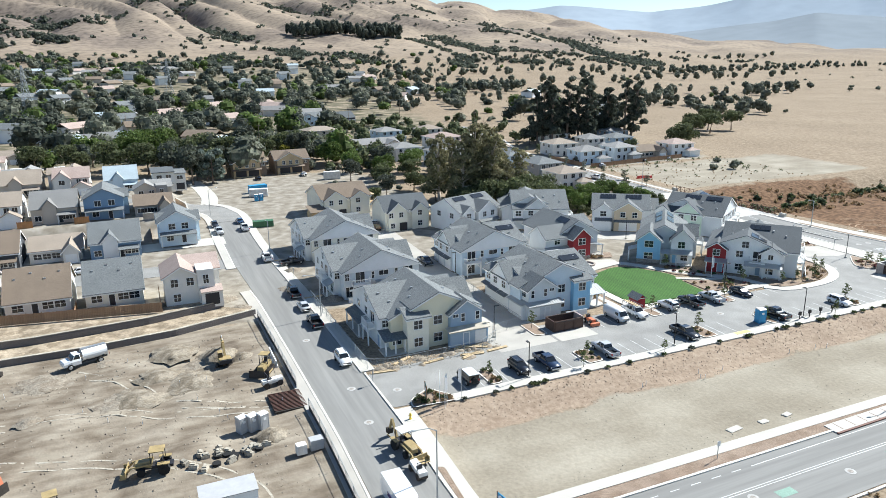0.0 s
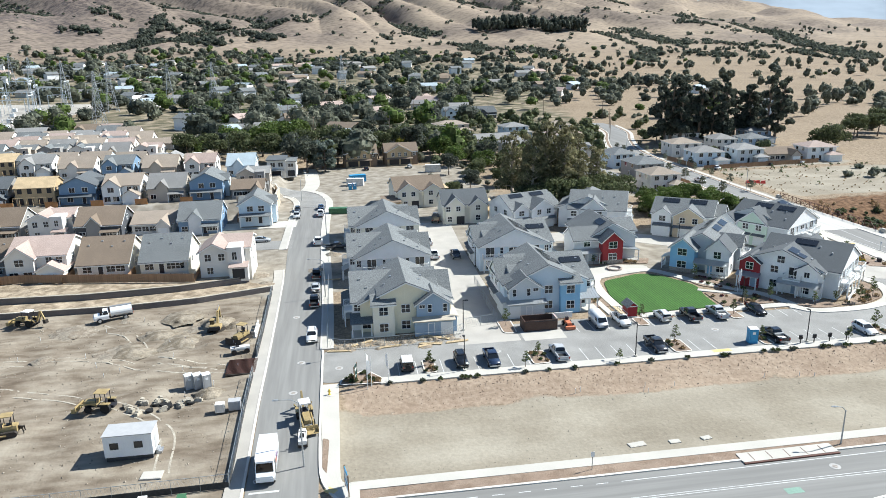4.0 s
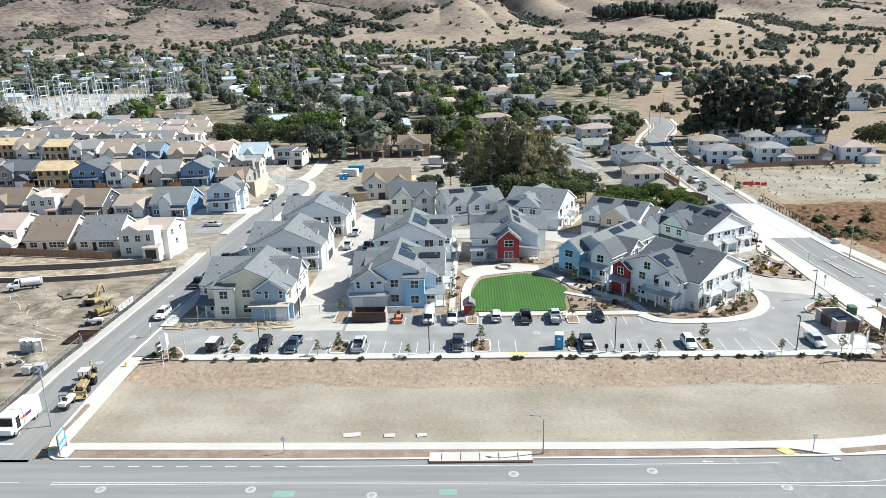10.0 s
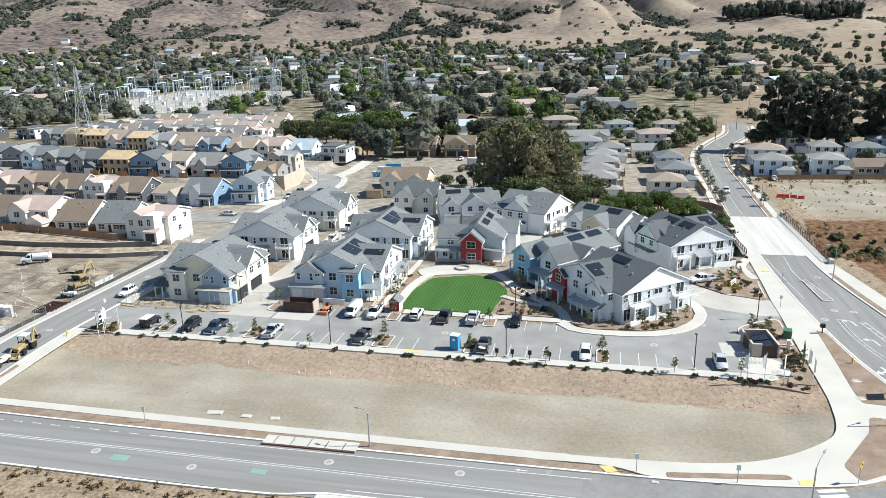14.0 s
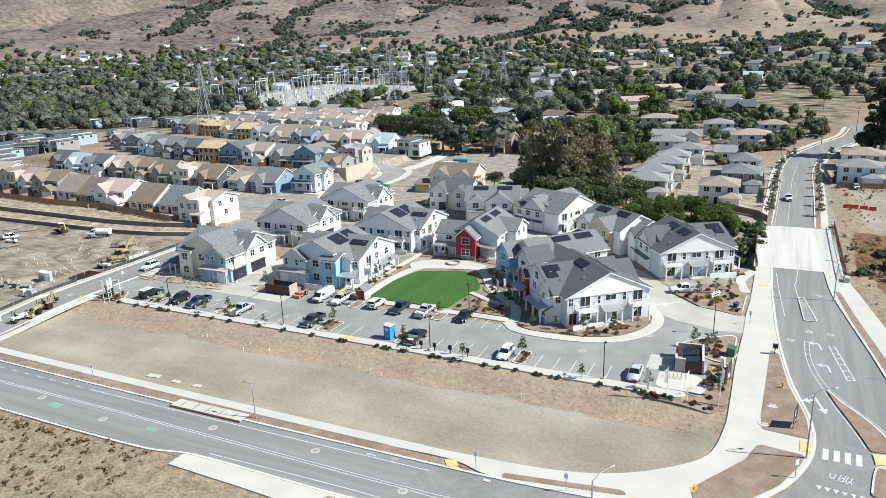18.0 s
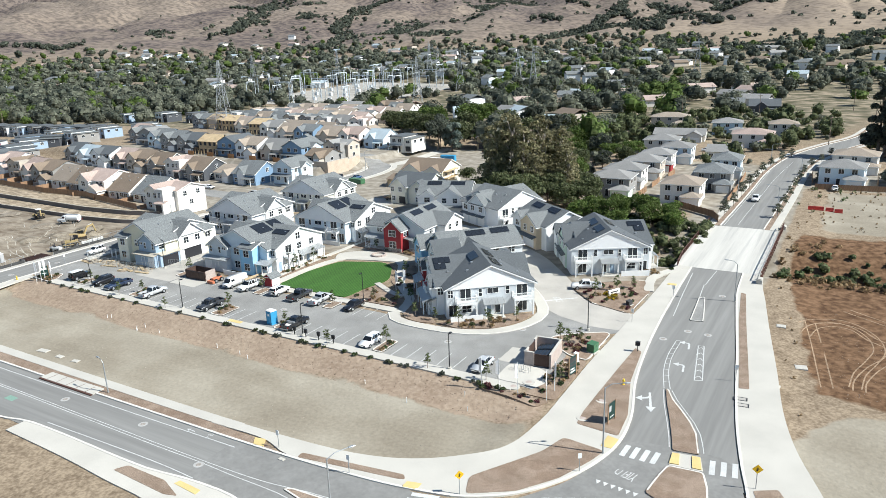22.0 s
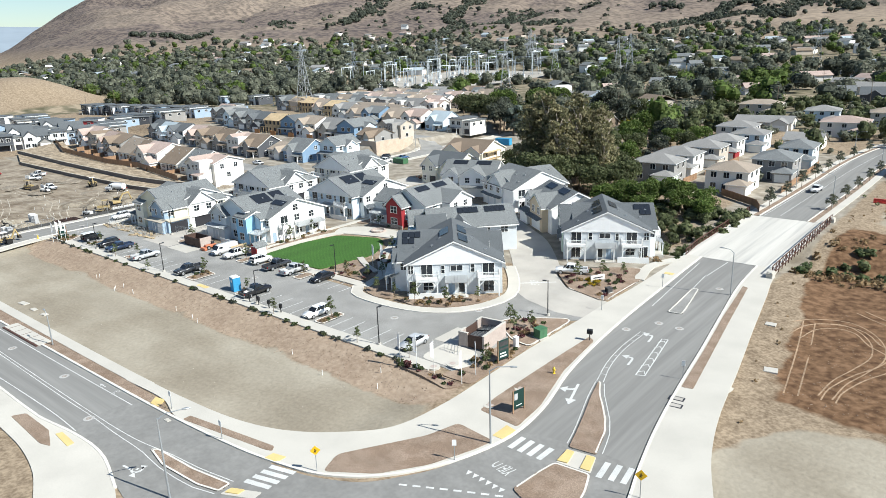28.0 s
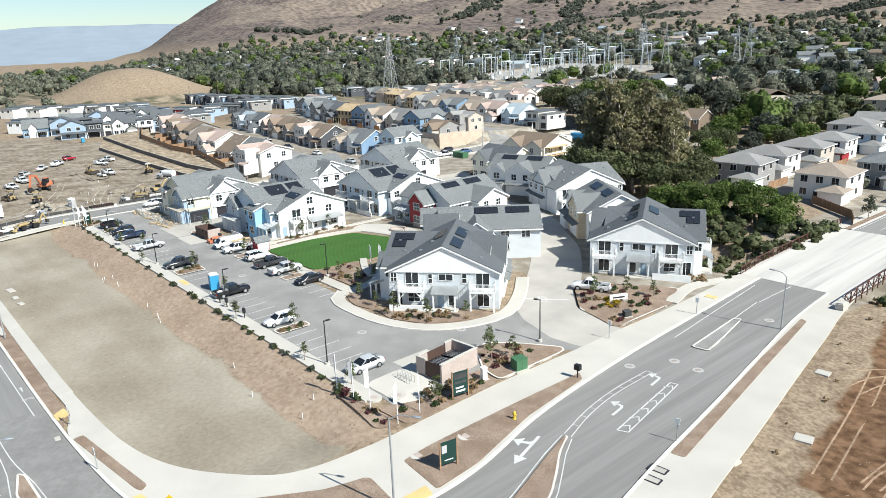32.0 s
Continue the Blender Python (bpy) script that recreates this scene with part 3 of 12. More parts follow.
def ground_material():
    m = bpy.data.materials.new("ground")
    m.use_nodes = True
    n, link = m.node_tree.nodes, m.node_tree.links.new
    bsdf = n["Principled BSDF"]
    bsdf.inputs["Roughness"].default_value, bsdf.inputs["Specular IOR Level"].default_value = 0.95, 0.1
    place = n.new("ShaderNodeTexCoord")

    def tex(size, detail=6, stretch=None):
        t = n.new("ShaderNodeTexNoise")
        t.inputs["Scale"].default_value, t.inputs["Detail"].default_value = 1 / size, detail
        source = place.outputs["Object"]
        if stretch:
            mp = n.new("ShaderNodeMapping")
            mp.inputs["Scale"].default_value = stretch
            link(source, mp.inputs["Vector"])
            source = mp.outputs["Vector"]
        link(source, t.inputs["Vector"])
        return t.outputs["Fac"]

    def ramp(fac, *stops):
        r = n.new("ShaderNodeValToRGB")
        r.color_ramp.elements[0].position, r.color_ramp.elements[0].color = stops[0][0], (*stops[0][1], 1)
        r.color_ramp.elements[1].position, r.color_ramp.elements[1].color = stops[-1][0], (*stops[-1][1], 1)
        for p, c in stops[1:-1]:
            r.color_ramp.elements.new(p).color = (*c, 1)
        link(fac, r.inputs["Fac"])
        return r.outputs["Color"]

    def blend(fac, a, b, how="MIX"):
        x = n.new("ShaderNodeMix")
        x.data_type, x.blend_type = "RGBA", how
        if isinstance(fac, float):
            x.inputs["Factor"].default_value = fac
        else:
            link(fac, x.inputs["Factor"])
        link(a, x.inputs["A"]), link(b, x.inputs["B"])
        return x.outputs["Result"]

    def edge(mask, size, lo=0.35, hi=0.65):
        """A mask with a ragged border."""
        a = n.new("ShaderNodeMath")
        a.operation = "ADD"
        b = n.new("ShaderNodeMath")
        b.operation = "MULTIPLY_ADD"
        link(tex(size), b.inputs[0])
        b.inputs[1].default_value, b.inputs[2].default_value = 0.9, -0.45
        link(mask, a.inputs[0]), link(b.outputs["Value"], a.inputs[1])
        r = n.new("ShaderNodeMapRange")
        r.inputs["From Min"].default_value, r.inputs["From Max"].default_value = lo, hi
        link(a.outputs["Value"], r.inputs["Value"])
        return r.outputs["Result"]
    grass = ramp(tex(45), (0.32, (0.2, 0.146, 0.098)), (0.5, (0.275, 0.207, 0.142)), (0.68, (0.345, 0.268, 0.188)))
    grass = blend(0.55, grass, ramp(tex(1.6, 9), (0.36, (0.14, 0.103, 0.07)), (0.64, (0.37, 0.295, 0.208))))
    grass = blend(0.35, grass, ramp(tex(0.4, 5), (0.36, (0.085, 0.064, 0.043)), (0.64, (0.38, 0.305, 0.215))))
    hill = ramp(tex(420, 9), (0.43, (0.105, 0.083, 0.078)), (0.5, (0.145, 0.115, 0.104)), (0.54, (0.235, 0.188, 0.148)), (0.62, (0.285, 0.232, 0.18)))
    hill = blend(0.3, hill, ramp(tex(60, 9), (0.4, (0.075, 0.06, 0.056)), (0.5, (0.14, 0.112, 0.1)), (0.62, (0.27, 0.22, 0.17))))
    hill = blend(0.5, hill, ramp(tex(13, 7), (0.4, (0.032, 0.03, 0.028)), (0.48, (0.125, 0.102, 0.09)), (0.6, (0.25, 0.2, 0.155))))
    where = n.new("ShaderNodeSeparateXYZ")
    link(place.outputs["Object"], where.inputs["Vector"])
    high = n.new("ShaderNodeMapRange")
    high.inputs["From Min"].default_value, high.inputs["From Max"].default_value = 16.0, 60.0
    link(where.outputs["Z"], high.inputs["Value"])
    garden = n.new("ShaderNodeVertexColor")
    garden.layer_name = "garden"
    base = blend(edge(garden.outputs["Alpha"], 30.0), grass, ramp(tex(9, 8), (0.36, (0.09, 0.084, 0.052)), (0.5, (0.16, 0.14, 0.095)), (0.62, (0.3, 0.245, 0.175))))
    east = n.new("ShaderNodeMapRange")
    east.inputs["From Min"].default_value, east.inputs["From Max"].default_value = -650.0, 150.0
    link(where.outputs["X"], east.inputs["Value"])
    hill = blend(east.outputs["Result"], hill, blend(0.35, ramp(tex(230, 9), (0.4, (0.16, 0.128, 0.105)), (0.48, (0.25, 0.2, 0.152)), (0.62, (0.34, 0.272, 0.2))), ramp(tex(13, 7), (0.38, (0.06, 0.052, 0.043)), (0.47, (0.22, 0.175, 0.135)), (0.6, (0.32, 0.26, 0.195)))))
    base = blend(high.outputs["Result"], base, hill)
    soil = ramp(tex(6, 8, (0.3, 1, 1)), (0.3, (0.235, 0.205, 0.157)), (0.5, (0.29, 0.257, 0.2)), (0.66, (0.355, 0.32, 0.255)))
    soil = blend(0.3, soil, ramp(tex(11, 10), (0.38, (0.19, 0.158, 0.115)), (0.5, (0.29, 0.255, 0.197)), (0.6, (0.41, 0.375, 0.305))))
    soil = blend(0.22, soil, ramp(tex(0.5, 6), (0.3, (0.15, 0.125, 0.092)), (0.7, (0.38, 0.335, 0.262))))
    straw = ramp(tex(0.7, 8), (0.3, (0.245, 0.182, 0.132)), (0.5, (0.325, 0.248, 0.182)), (0.7, (0.42, 0.335, 0.255)))
    straw = blend(0.4, straw, ramp(tex(7), (0.35, (0.225, 0.165, 0.118)), (0.65, (0.355, 0.28, 0.205))))
    tilled = ramp(tex(1.2, 8), (0.35, (0.082, 0.046, 0.026)), (0.5, (0.14, 0.082, 0.046)), (0.65, (0.2, 0.12, 0.07)))
    zone = n.new("ShaderNodeVertexColor")
    zone.layer_name = "zone"
    split = n.new("ShaderNodeSeparateColor")
    link(zone.outputs["Color"], split.inputs["Color"])
    base = blend(edge(split.outputs["Red"], 3.0), base, soil)
    base = blend(edge(zone.outputs["Alpha"], 5.0), base, ramp(tex(3, 8), (0.34, (0.2, 0.172, 0.135)), (0.5, (0.265, 0.235, 0.19)), (0.66, (0.34, 0.31, 0.262))))
    churned = n.new("ShaderNodeSeparateColor")
    link(garden.outputs["Color"], churned.inputs["Color"])
    base = blend(edge(churned.outputs["Red"], 4.0), base, blend(0.4, ramp(tex(7, 10), (0.36, (0.135, 0.105, 0.076)), (0.5, (0.235, 0.195, 0.147)), (0.64, (0.34, 0.295, 0.232))), ramp(tex(1.3, 8, (0.35, 1, 1)), (0.36, (0.12, 0.095, 0.07)), (0.5, (0.24, 0.2, 0.155)), (0.64, (0.35, 0.31, 0.245)))))
    base = blend(edge(split.outputs["Green"], 0.8), base, straw)
    base = blend(edge(split.outputs["Blue"], 3.0), base, tilled)
    link(base, bsdf.inputs["Base Color"])
    bump = n.new("ShaderNodeBump")
    bump.inputs["Strength"].default_value, bump.inputs["Distance"].default_value = 0.5, 0.15
    link(tex(0.6, 8), bump.inputs["Height"]), link(bump.outputs["Normal"], bsdf.inputs["Normal"])
    return m


ground = ground_sheet()
ground.data.materials.append(ground_material())


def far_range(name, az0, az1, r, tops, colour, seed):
    """A distant ridge, out where it no longer shifts; its blue is haze put into the colour."""
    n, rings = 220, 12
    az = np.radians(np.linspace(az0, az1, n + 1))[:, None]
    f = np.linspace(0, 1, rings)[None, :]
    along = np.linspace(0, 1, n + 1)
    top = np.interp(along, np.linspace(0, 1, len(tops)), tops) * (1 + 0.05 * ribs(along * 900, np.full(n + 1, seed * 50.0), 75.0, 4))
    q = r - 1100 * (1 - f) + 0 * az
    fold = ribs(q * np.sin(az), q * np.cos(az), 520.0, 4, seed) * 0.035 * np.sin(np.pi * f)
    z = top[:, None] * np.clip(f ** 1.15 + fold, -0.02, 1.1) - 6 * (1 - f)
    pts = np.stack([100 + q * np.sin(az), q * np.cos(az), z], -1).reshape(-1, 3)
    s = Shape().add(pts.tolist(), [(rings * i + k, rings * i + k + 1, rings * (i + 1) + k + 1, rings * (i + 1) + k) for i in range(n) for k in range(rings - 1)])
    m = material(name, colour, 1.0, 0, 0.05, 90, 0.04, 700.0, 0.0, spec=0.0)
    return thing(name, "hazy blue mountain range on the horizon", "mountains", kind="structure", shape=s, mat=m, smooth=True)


# base colours below carry the haze of distance
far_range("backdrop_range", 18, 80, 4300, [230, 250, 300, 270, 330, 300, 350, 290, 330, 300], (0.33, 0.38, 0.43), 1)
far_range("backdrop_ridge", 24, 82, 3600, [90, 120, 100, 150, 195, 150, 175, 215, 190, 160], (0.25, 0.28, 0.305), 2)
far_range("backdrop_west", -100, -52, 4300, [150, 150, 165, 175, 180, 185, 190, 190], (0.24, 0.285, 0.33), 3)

# ---- streets and pavements ----
def laid(name, shape, mat, label, category):
    return thing(name, label, category, kind="structure", shape=shape, mat=mat)


ART = [(-260, 48.6), (20, 48.6), (60, 48.7), (100, 49.2), (125, 49.4), (143, 50.6)]
laid("road_south", strip(ART, 4.4, -6.0, 0.01), M["road_x"], "grey asphalt arterial road with white lane lines", "road")
laid("road_west", strip([(24.3, 52.5), (24.2, 90), (23.9, 130), (23.2, 160), (23.4, 185), (24.0, 205)], 4.1, -4.1, 0.01), M["road_y"], "asphalt side street with a light concrete kerb", "road")
laid("road_west_bend", strip([(24.0, 203), (23.4, 213), (20.6, 222), (14.5, 228.6), (4, 232.4), (-20, 235), (-70, 238), (-120, 242)], 4.2, -4.2, 0.07, follow=land), M["asphalt"], "asphalt street bending between new houses", "road")
laid("road_parking", pad([(28, 80.2), (144, 80.2), (144, 84), (141, 90), (141.5, 97), (151, 105), (151.5, 113), (142, 114), (136, 107), (137, 101), (134, 95.6), (127, 91.8), (116, 92.0), (113, 94.6), (84, 94.8), (84, 97.2), (53, 97.2), (51.5, 93.5), (28, 91.5)], 0.012, r=2.0), M["asphalt"], "asphalt parking lot with white stall lines", "parking lot")
laid("road_alley_west", strip([(55.6, 90), (55.6, 120), (56.0, 150), (57, 175)], 5.3, -5.3, 0.016), M["alley"], "pale concrete alley between garages", "alley")
laid("road_alley_east", strip([(143, 111), (134, 119.5), (128, 127), (121, 135), (112, 142), (104, 148), (92, 152), (78, 152)], 4.2, -4.2, 0.016), M["alley"], "pale concrete alley between townhouses", "alley")
laid("road_east", strip([(167.5, 60), (167.2, 68), (166.6, 76), (164.6, 90), (162.0, 105), (160.0, 120), (158.8, 138), (158.6, 160), (158.2, 185), (159.2, 225), (160, 262), (164, 296), (173, 326), (184, 356), (190, 392), (183, 430), (166, 470)], 4.8, -4.8, 0.01), M["road_y"], "two-lane asphalt road curving towards the hills", "road")
laid("road_circle", pad([(118, 44.8), (127, 44.6), (134, 43), (150, 40), (172, 42), (176, 58), (175, 68), (172, 76), (160.5, 75), (159.5, 70), (157, 63.5), (153, 58), (148, 55.6), (138, 54), (126, 53.4), (118, 53.2)], 0.014, r=2.0), M["road_bend"], "asphalt approach of a roundabout", "road")
laid("bridge_deck", strip([(158.8, 143.5), (158.6, 160), (158.2, 180)], 8.3, -8.3, 0.03, 0.02), M["deck"], "pale concrete bridge deck over the creek", "bridge deck")
laid("road_alley_mouth", pad([(134.5, 110), (140, 106.5), (146, 104.8), (151, 106), (151, 113.6), (142.4, 115), (137, 120), (131, 124), (128, 120)], 0.02, r=0.8), M["alley"], "pale concrete mouth of the alley", "alley")

KERB_N = [(31.6, 52.9), (60, 52.8), (100, 53.1), (125, 53.5), (138, 54.3), (144.4, 55.3), (148.6, 56.4), (153, 59.2), (156.6, 63.6), (158.9, 68.4), (160.1, 73.5), (159.8, 80), (157.8, 89), (156.4, 99.5), (155.3, 113), (154.5, 130), (154.1, 143.5)]
DIRT_EDGE = [(112, 56.6), (122, 56.9), (132, 57.7), (138.8, 59.5), (144.6, 62.9), (148.4, 67), (149.8, 74), (150, 81), (150, 92), (150.2, 100), (150.4, 106), (150.4, 113), (150.8, 124), (151, 143.5)]
laid("kerb_north", strip(KERB_N, 0.32, 0.0, 0.0, 0.15, 1.2), M["kerb"], "concrete kerb of the arterial road", "kerb")
laid("pavement_south", strip([(32, 55.9), (60, 55.8), (95, 55.8), (112, 55.9), (116, 56.0)], 0.8, -0.8, 0.02, 0.1), M["concrete"], "pale concrete pavement beside the arterial road", "pavement")
laid("pavement_corner", between(DIRT_EDGE, [(112, 55.0), (121, 55.2), (126, 53.9), (138, 54.6), (144.4, 55.6), (148.4, 56.7), (152.8, 59.5), (156.4, 63.8), (158.6, 68.5), (159.8, 73.5), (159.5, 80), (157.5, 89), (156.1, 99.5), (155, 113), (154.2, 130), (153.8, 143.5)], 120, 0.11), M["concrete"], "broad pale concrete pavement round the corner", "pavement")
laid("planting_strip", between([(33, 55.0), (60, 55.0), (95, 55.0), (112, 55.05), (120, 54.9)], [(33, 53.2), (60, 53.1), (95, 53.3), (112, 53.5), (124.6, 53.8)], 50, 0.08, 2), M["mulch"], "bark-mulched planting strip by the road", "planting strip")
KERB_W = [(28.3, 92), (28.3, 76), (28.3, 62), (28.7, 57.4), (30.2, 54.0), (31.6, 52.9)]
laid("kerb_west_corner", strip(KERB_W, 0.3, 0.0, 0.0, 0.15, 0.8), M["kerb"], "rounded concrete kerb at the street corner", "kerb")
laid("pavement_west_street", between([(30.9, 79.6), (30.9, 66), (30.9, 58.5), (31.2, 56.7), (33, 56.7)], [(28.6, 79.6), (28.6, 66), (28.7, 58.4), (30.2, 54.4), (33, 53.3)], 24, 0.11), M["concrete"], "pale concrete corner pavement with a kerb ramp", "pavement")
laid("planter_street_corner", pad([(28.75, 60), (29.3, 58.8), (29.6, 65.6), (28.75, 66)], 0.14, r=0.4), M["mulch"], "small mulched planter by the corner", "planter")
laid("kerb_west_east_side", strip([(28.0, 92.5), (28.0, 110), (27.7, 130), (27.2, 150), (26.9, 165), (27.1, 185), (27.8, 203), (27.4, 213.6), (24.4, 224.4), (19.5, 230.6)], 0.0, -0.3, 0.0, 0.15), M["kerb"], "concrete kerb of the side street", "kerb")
laid("pavement_west_east_side", strip([(28.3, 92.5), (28.3, 110), (28.0, 130), (27.5, 150), (27.2, 165), (27.4, 185), (28.1, 203), (27.7, 213.8), (24.7, 224.8), (19.7, 231.0)], 0.0, -1.9, 0.11), M["concrete"], "pale concrete pavement of the side street", "pavement")
laid("kerb_west_west_side", strip([(20.0, 53.5), (20.1, 90), (19.8, 130), (19.4, 138)], 0.3, 0.0, 0.0, 0.15), M["kerb"], "concrete kerb beside the building site", "kerb")
laid("pavement_west_west_side", strip([(19.7, 53.5), (19.8, 90), (19.5, 130), (19.1, 138)], 1.9, 0.0, 0.11), M["alley"], "dusty concrete pavement beside the building site", "pavement")
laid("kerb_west_upper", strip([(18.9, 155), (19.1, 170), (19.3, 186), (19.8, 203), (19.3, 212), (17.0, 219.4), (12.6, 224.2)], 0.3, 0.0, 0.0, 0.15), M["kerb"], "concrete kerb of the bend", "kerb")
laid("pavement_west_upper", strip([(18.6, 155), (18.8, 170), (19.0, 186), (19.5, 203), (19.0, 212), (16.7, 219.2), (12.4, 223.9)], 1.7, 0.0, 0.11), M["concrete"], "pale concrete pavement on the bend", "pavement")
laid("road_north_west", strip([(20, 160), (-20, 161), (-70, 166), (-120, 174)], 4.0, -4.0, 0.014), M["asphalt"], "asphalt street between rows of new houses", "road")
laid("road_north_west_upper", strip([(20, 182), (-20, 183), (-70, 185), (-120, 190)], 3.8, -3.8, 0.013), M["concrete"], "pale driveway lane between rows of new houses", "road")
laid("road_lane_upper", strip([(21, 228), (22.6, 240), (22, 258), (20.5, 276)], 2.6, -2.6, 0.02), M["concrete"], "pale lane climbing between new houses", "road")
# parking lot edge
laid("pavement_parking", strip([(37, 79.2), (90, 79.2), (143.6, 79.2)], 1.2, -0.75, 0.02, 0.11), M["concrete"], "pale concrete walk along the parking lot", "pavement")
laid("pavement_green", strip([(84.4, 96.6), (98, 96.6), (113, 96.6)], 0.95, -0.95, 0.02, 0.11), M["concrete"], "concrete walk between the lawn and the parked cars", "pavement")
WALK_H = [(113, 95.8), (115, 93.4), (119, 92.5), (127, 93.0), (132.5, 95.6), (136, 100.6), (136.6, 106.5), (133, 113), (128, 119)]
laid("pavement_corner_house", strip(WALK_H, 0.9, -0.9, 0.02, 0.12), M["concrete"], "curving concrete walk round the corner townhouse", "pavement")
laid("kerb_corner_house", strip(WALK_H, -0.9, -1.1, 0.02, 0.13), M["kerb"], "curving concrete kerb", "kerb")
laid("pavement_lawn_west", strip([(82.2, 97), (82, 104), (82.4, 112), (84.5, 118.5), (92, 122), (97, 121.5), (100, 118), (103, 112.5), (107, 107.5), (112, 102.5), (114, 96)], 0.9, -0.9, 0.03, 0.1), M["concrete"], "curving concrete garden walk round the lawn", "pavement")
laid("pavement_plaza", pad([(82.6, 117), (90, 119.5), (97, 121), (98, 124.5), (92, 126.2), (84, 124.5), (80.5, 121)], 0.125, r=1.5), M["concrete"], "small concrete plaza with a fire pit", "pavement")
laid("pavement_garden", strip([(101, 107.5), (106, 104.5), (110, 103)], 0.6, -0.6, 0.03, 0.105), M["concrete"], "narrow concrete garden path", "pavement")
laid("pavement_townhouse_east", strip([(79.6, 98), (79.4, 118), (80, 140)], 0.55, -0.55, 0.03, 0.1), M["concrete"], "narrow concrete path along the townhouses", "pavement")
laid("pavement_creek", strip([(152.5, 143), (150.5, 139), (148.5, 133.5), (149.8, 126)], 0.9, -0.9, 0.03, 0.11), M["concrete"], "curving concrete path by the creek", "pavement")
LAWN = [(83.3, 98), (83.1, 108), (85, 116.2), (89, 117.6), (94, 119.6), (97.6, 117.8), (101.4, 111.4), (101.9, 109), (100.6, 104), (100.3, 98)]
lawn = laid("lawn", pad(LAWN, 0.1, r=1.6), M["lawn"], "bright green mown lawn", "lawn")


def bed(ring, label="bark-mulched planting bed", r=0.8, lift=0.09, kerb=False):
    laid("planter", pad(ring, lift, r=r), M["mulch"], label, "planting bed")
    if kerb:
        laid("kerb_planter", kerb_ring(ring, r), M["kerb"], "concrete kerb round a planting bed", "kerb")


bed([(101.2, 98), (112.5, 98), (111, 102), (106, 103.6), (101.4, 106)]), bed([(102.6, 110), (106.5, 106.2), (111, 104), (110, 110), (104.5, 117), (101, 120), (99.5, 122)])
bed([(113.6, 97.5), (116, 94.4), (119, 93.6), (122.4, 94.4), (119, 98), (112, 105), (111, 104)]), bed([(122.4, 94.6), (127, 94.2), (132, 96.6), (134.8, 101), (135.3, 106), (129, 100.6), (123.6, 95.8)])
bed([(78.2, 102), (80.9, 102), (81.2, 118), (78.5, 119)]), bed([(80.2, 126), (83, 127), (83, 131), (80.4, 133)]), bed([(84, 126.4), (92, 127.4), (99, 126), (101, 130), (97, 130), (84, 128.4)])
bed([(141.6, 95.5), (144.2, 94.2), (146.6, 92.6), (149.6, 92.4), (149.7, 103.4), (148.8, 104), (144.8, 100.7), (142, 97.9)], "mulched corner bed with young trees", 1.0, 0.12, True)
bed([(145.4, 78.6), (149.6, 79.5), (149.7, 92.2), (146.4, 92.2), (146.4, 87), (147, 83)], "mulched bed with flags and signs", 0.8, 0.1)
bed([(142.6, 114.6), (149.8, 113.4), (150.2, 126), (148, 131.6), (142, 127.4), (136.6, 123.2), (136.8, 120.6)], "planted corner bed with purple and gold flowers", 1.2, 0.14, True)
bed([(137.6, 78.4), (144, 78.4), (149.2, 78.9), (148, 76.6), (140, 77.2)], "mulched bank with young shrubs", 0.6, 0.05)
bed([(30.9, 79), (37.6, 78.6), (37.3, 80.4), (35, 83.6), (31.4, 81.2)], "mulched corner bed with grasses", 0.8, 0.12, True)
for x0, x1 in ((43.6, 45.6), (60.3, 63.2), (83.2, 86.2), (98.4, 100.2), (119.0, 121.0)):
    bed([(x0, 80.6), (x1, 80.6), (x1, 85.4), (x0, 85.4)], "planted parking island with a young tree", 0.7, 0.12, True)
for x0, x1 in ((99.6, 101.8), (82.2, 84.3)):
    bed([(x0, 92), (x1, 92), (x1, 95.6), (x0, 95.6)], "planted parking island", 0.6, 0.12, True)
bed([(58.6, 93.4), (61, 93.0), (61.2, 99), (58.6, 99)], "mulched bed beside the refuse enclosure", 0.8, 0.12, True)
bed([(127.4, 54.0), (140.4, 55.9), (141.2, 56.2), (140.6, 56.9), (127.3, 55.0)], "mulched strip by the pavement", 0.3, 0.14)
bed([(148.4, 56.9), (153, 59.8), (156.2, 64), (158.3, 68.8), (159.0, 71.2), (153.8, 71.8), (152.6, 68), (147.3, 59.8)], "mulched island by the roundabout", 0.7, 0.14)
bed([(154.1, 75.4), (159.5, 74.9), (159.2, 80), (157.0, 89), (155.8, 99), (154.6, 100), (153.9, 78.6)], "mulched strip by the pavement", 0.4, 0.14)
MED = [(168.8, 75.2), (167.7, 79.4), (166.5, 81.8), (165.0, 84.1), (163.4, 86.4), (162.2, 88.9), (161.8, 88.9), (162.8, 85.2), (164.1, 81.2), (165.2, 77.5), (165.9, 74.8)]
bed(MED, "mulched median with a double kerb", 0.4, 0.14, True)
bed([(166.1, 71.7), (165.6, 69.5), (165.1, 65.8), (166.7, 65.1), (168.4, 65.2), (171.7, 65.0), (170.8, 69.5), (169.9, 72.0)], "mulched splitter island", 0.5, 0.14, True)
bed([(130.2, 48.5), (134, 47.7), (140, 48.0), (142.7, 48.7), (142.6, 50.2), (137.4, 49.4), (131, 49.1)], "narrow mulched splitter strip between kerbs", 0.4, 0.12, True)
laid("refuge", pad([(166.1, 71.9), (169.8, 72.2), (169.0, 74.9), (165.9, 74.5)], 0.05, r=0.2), M["concrete"], "concrete crossing refuge", "refuge")
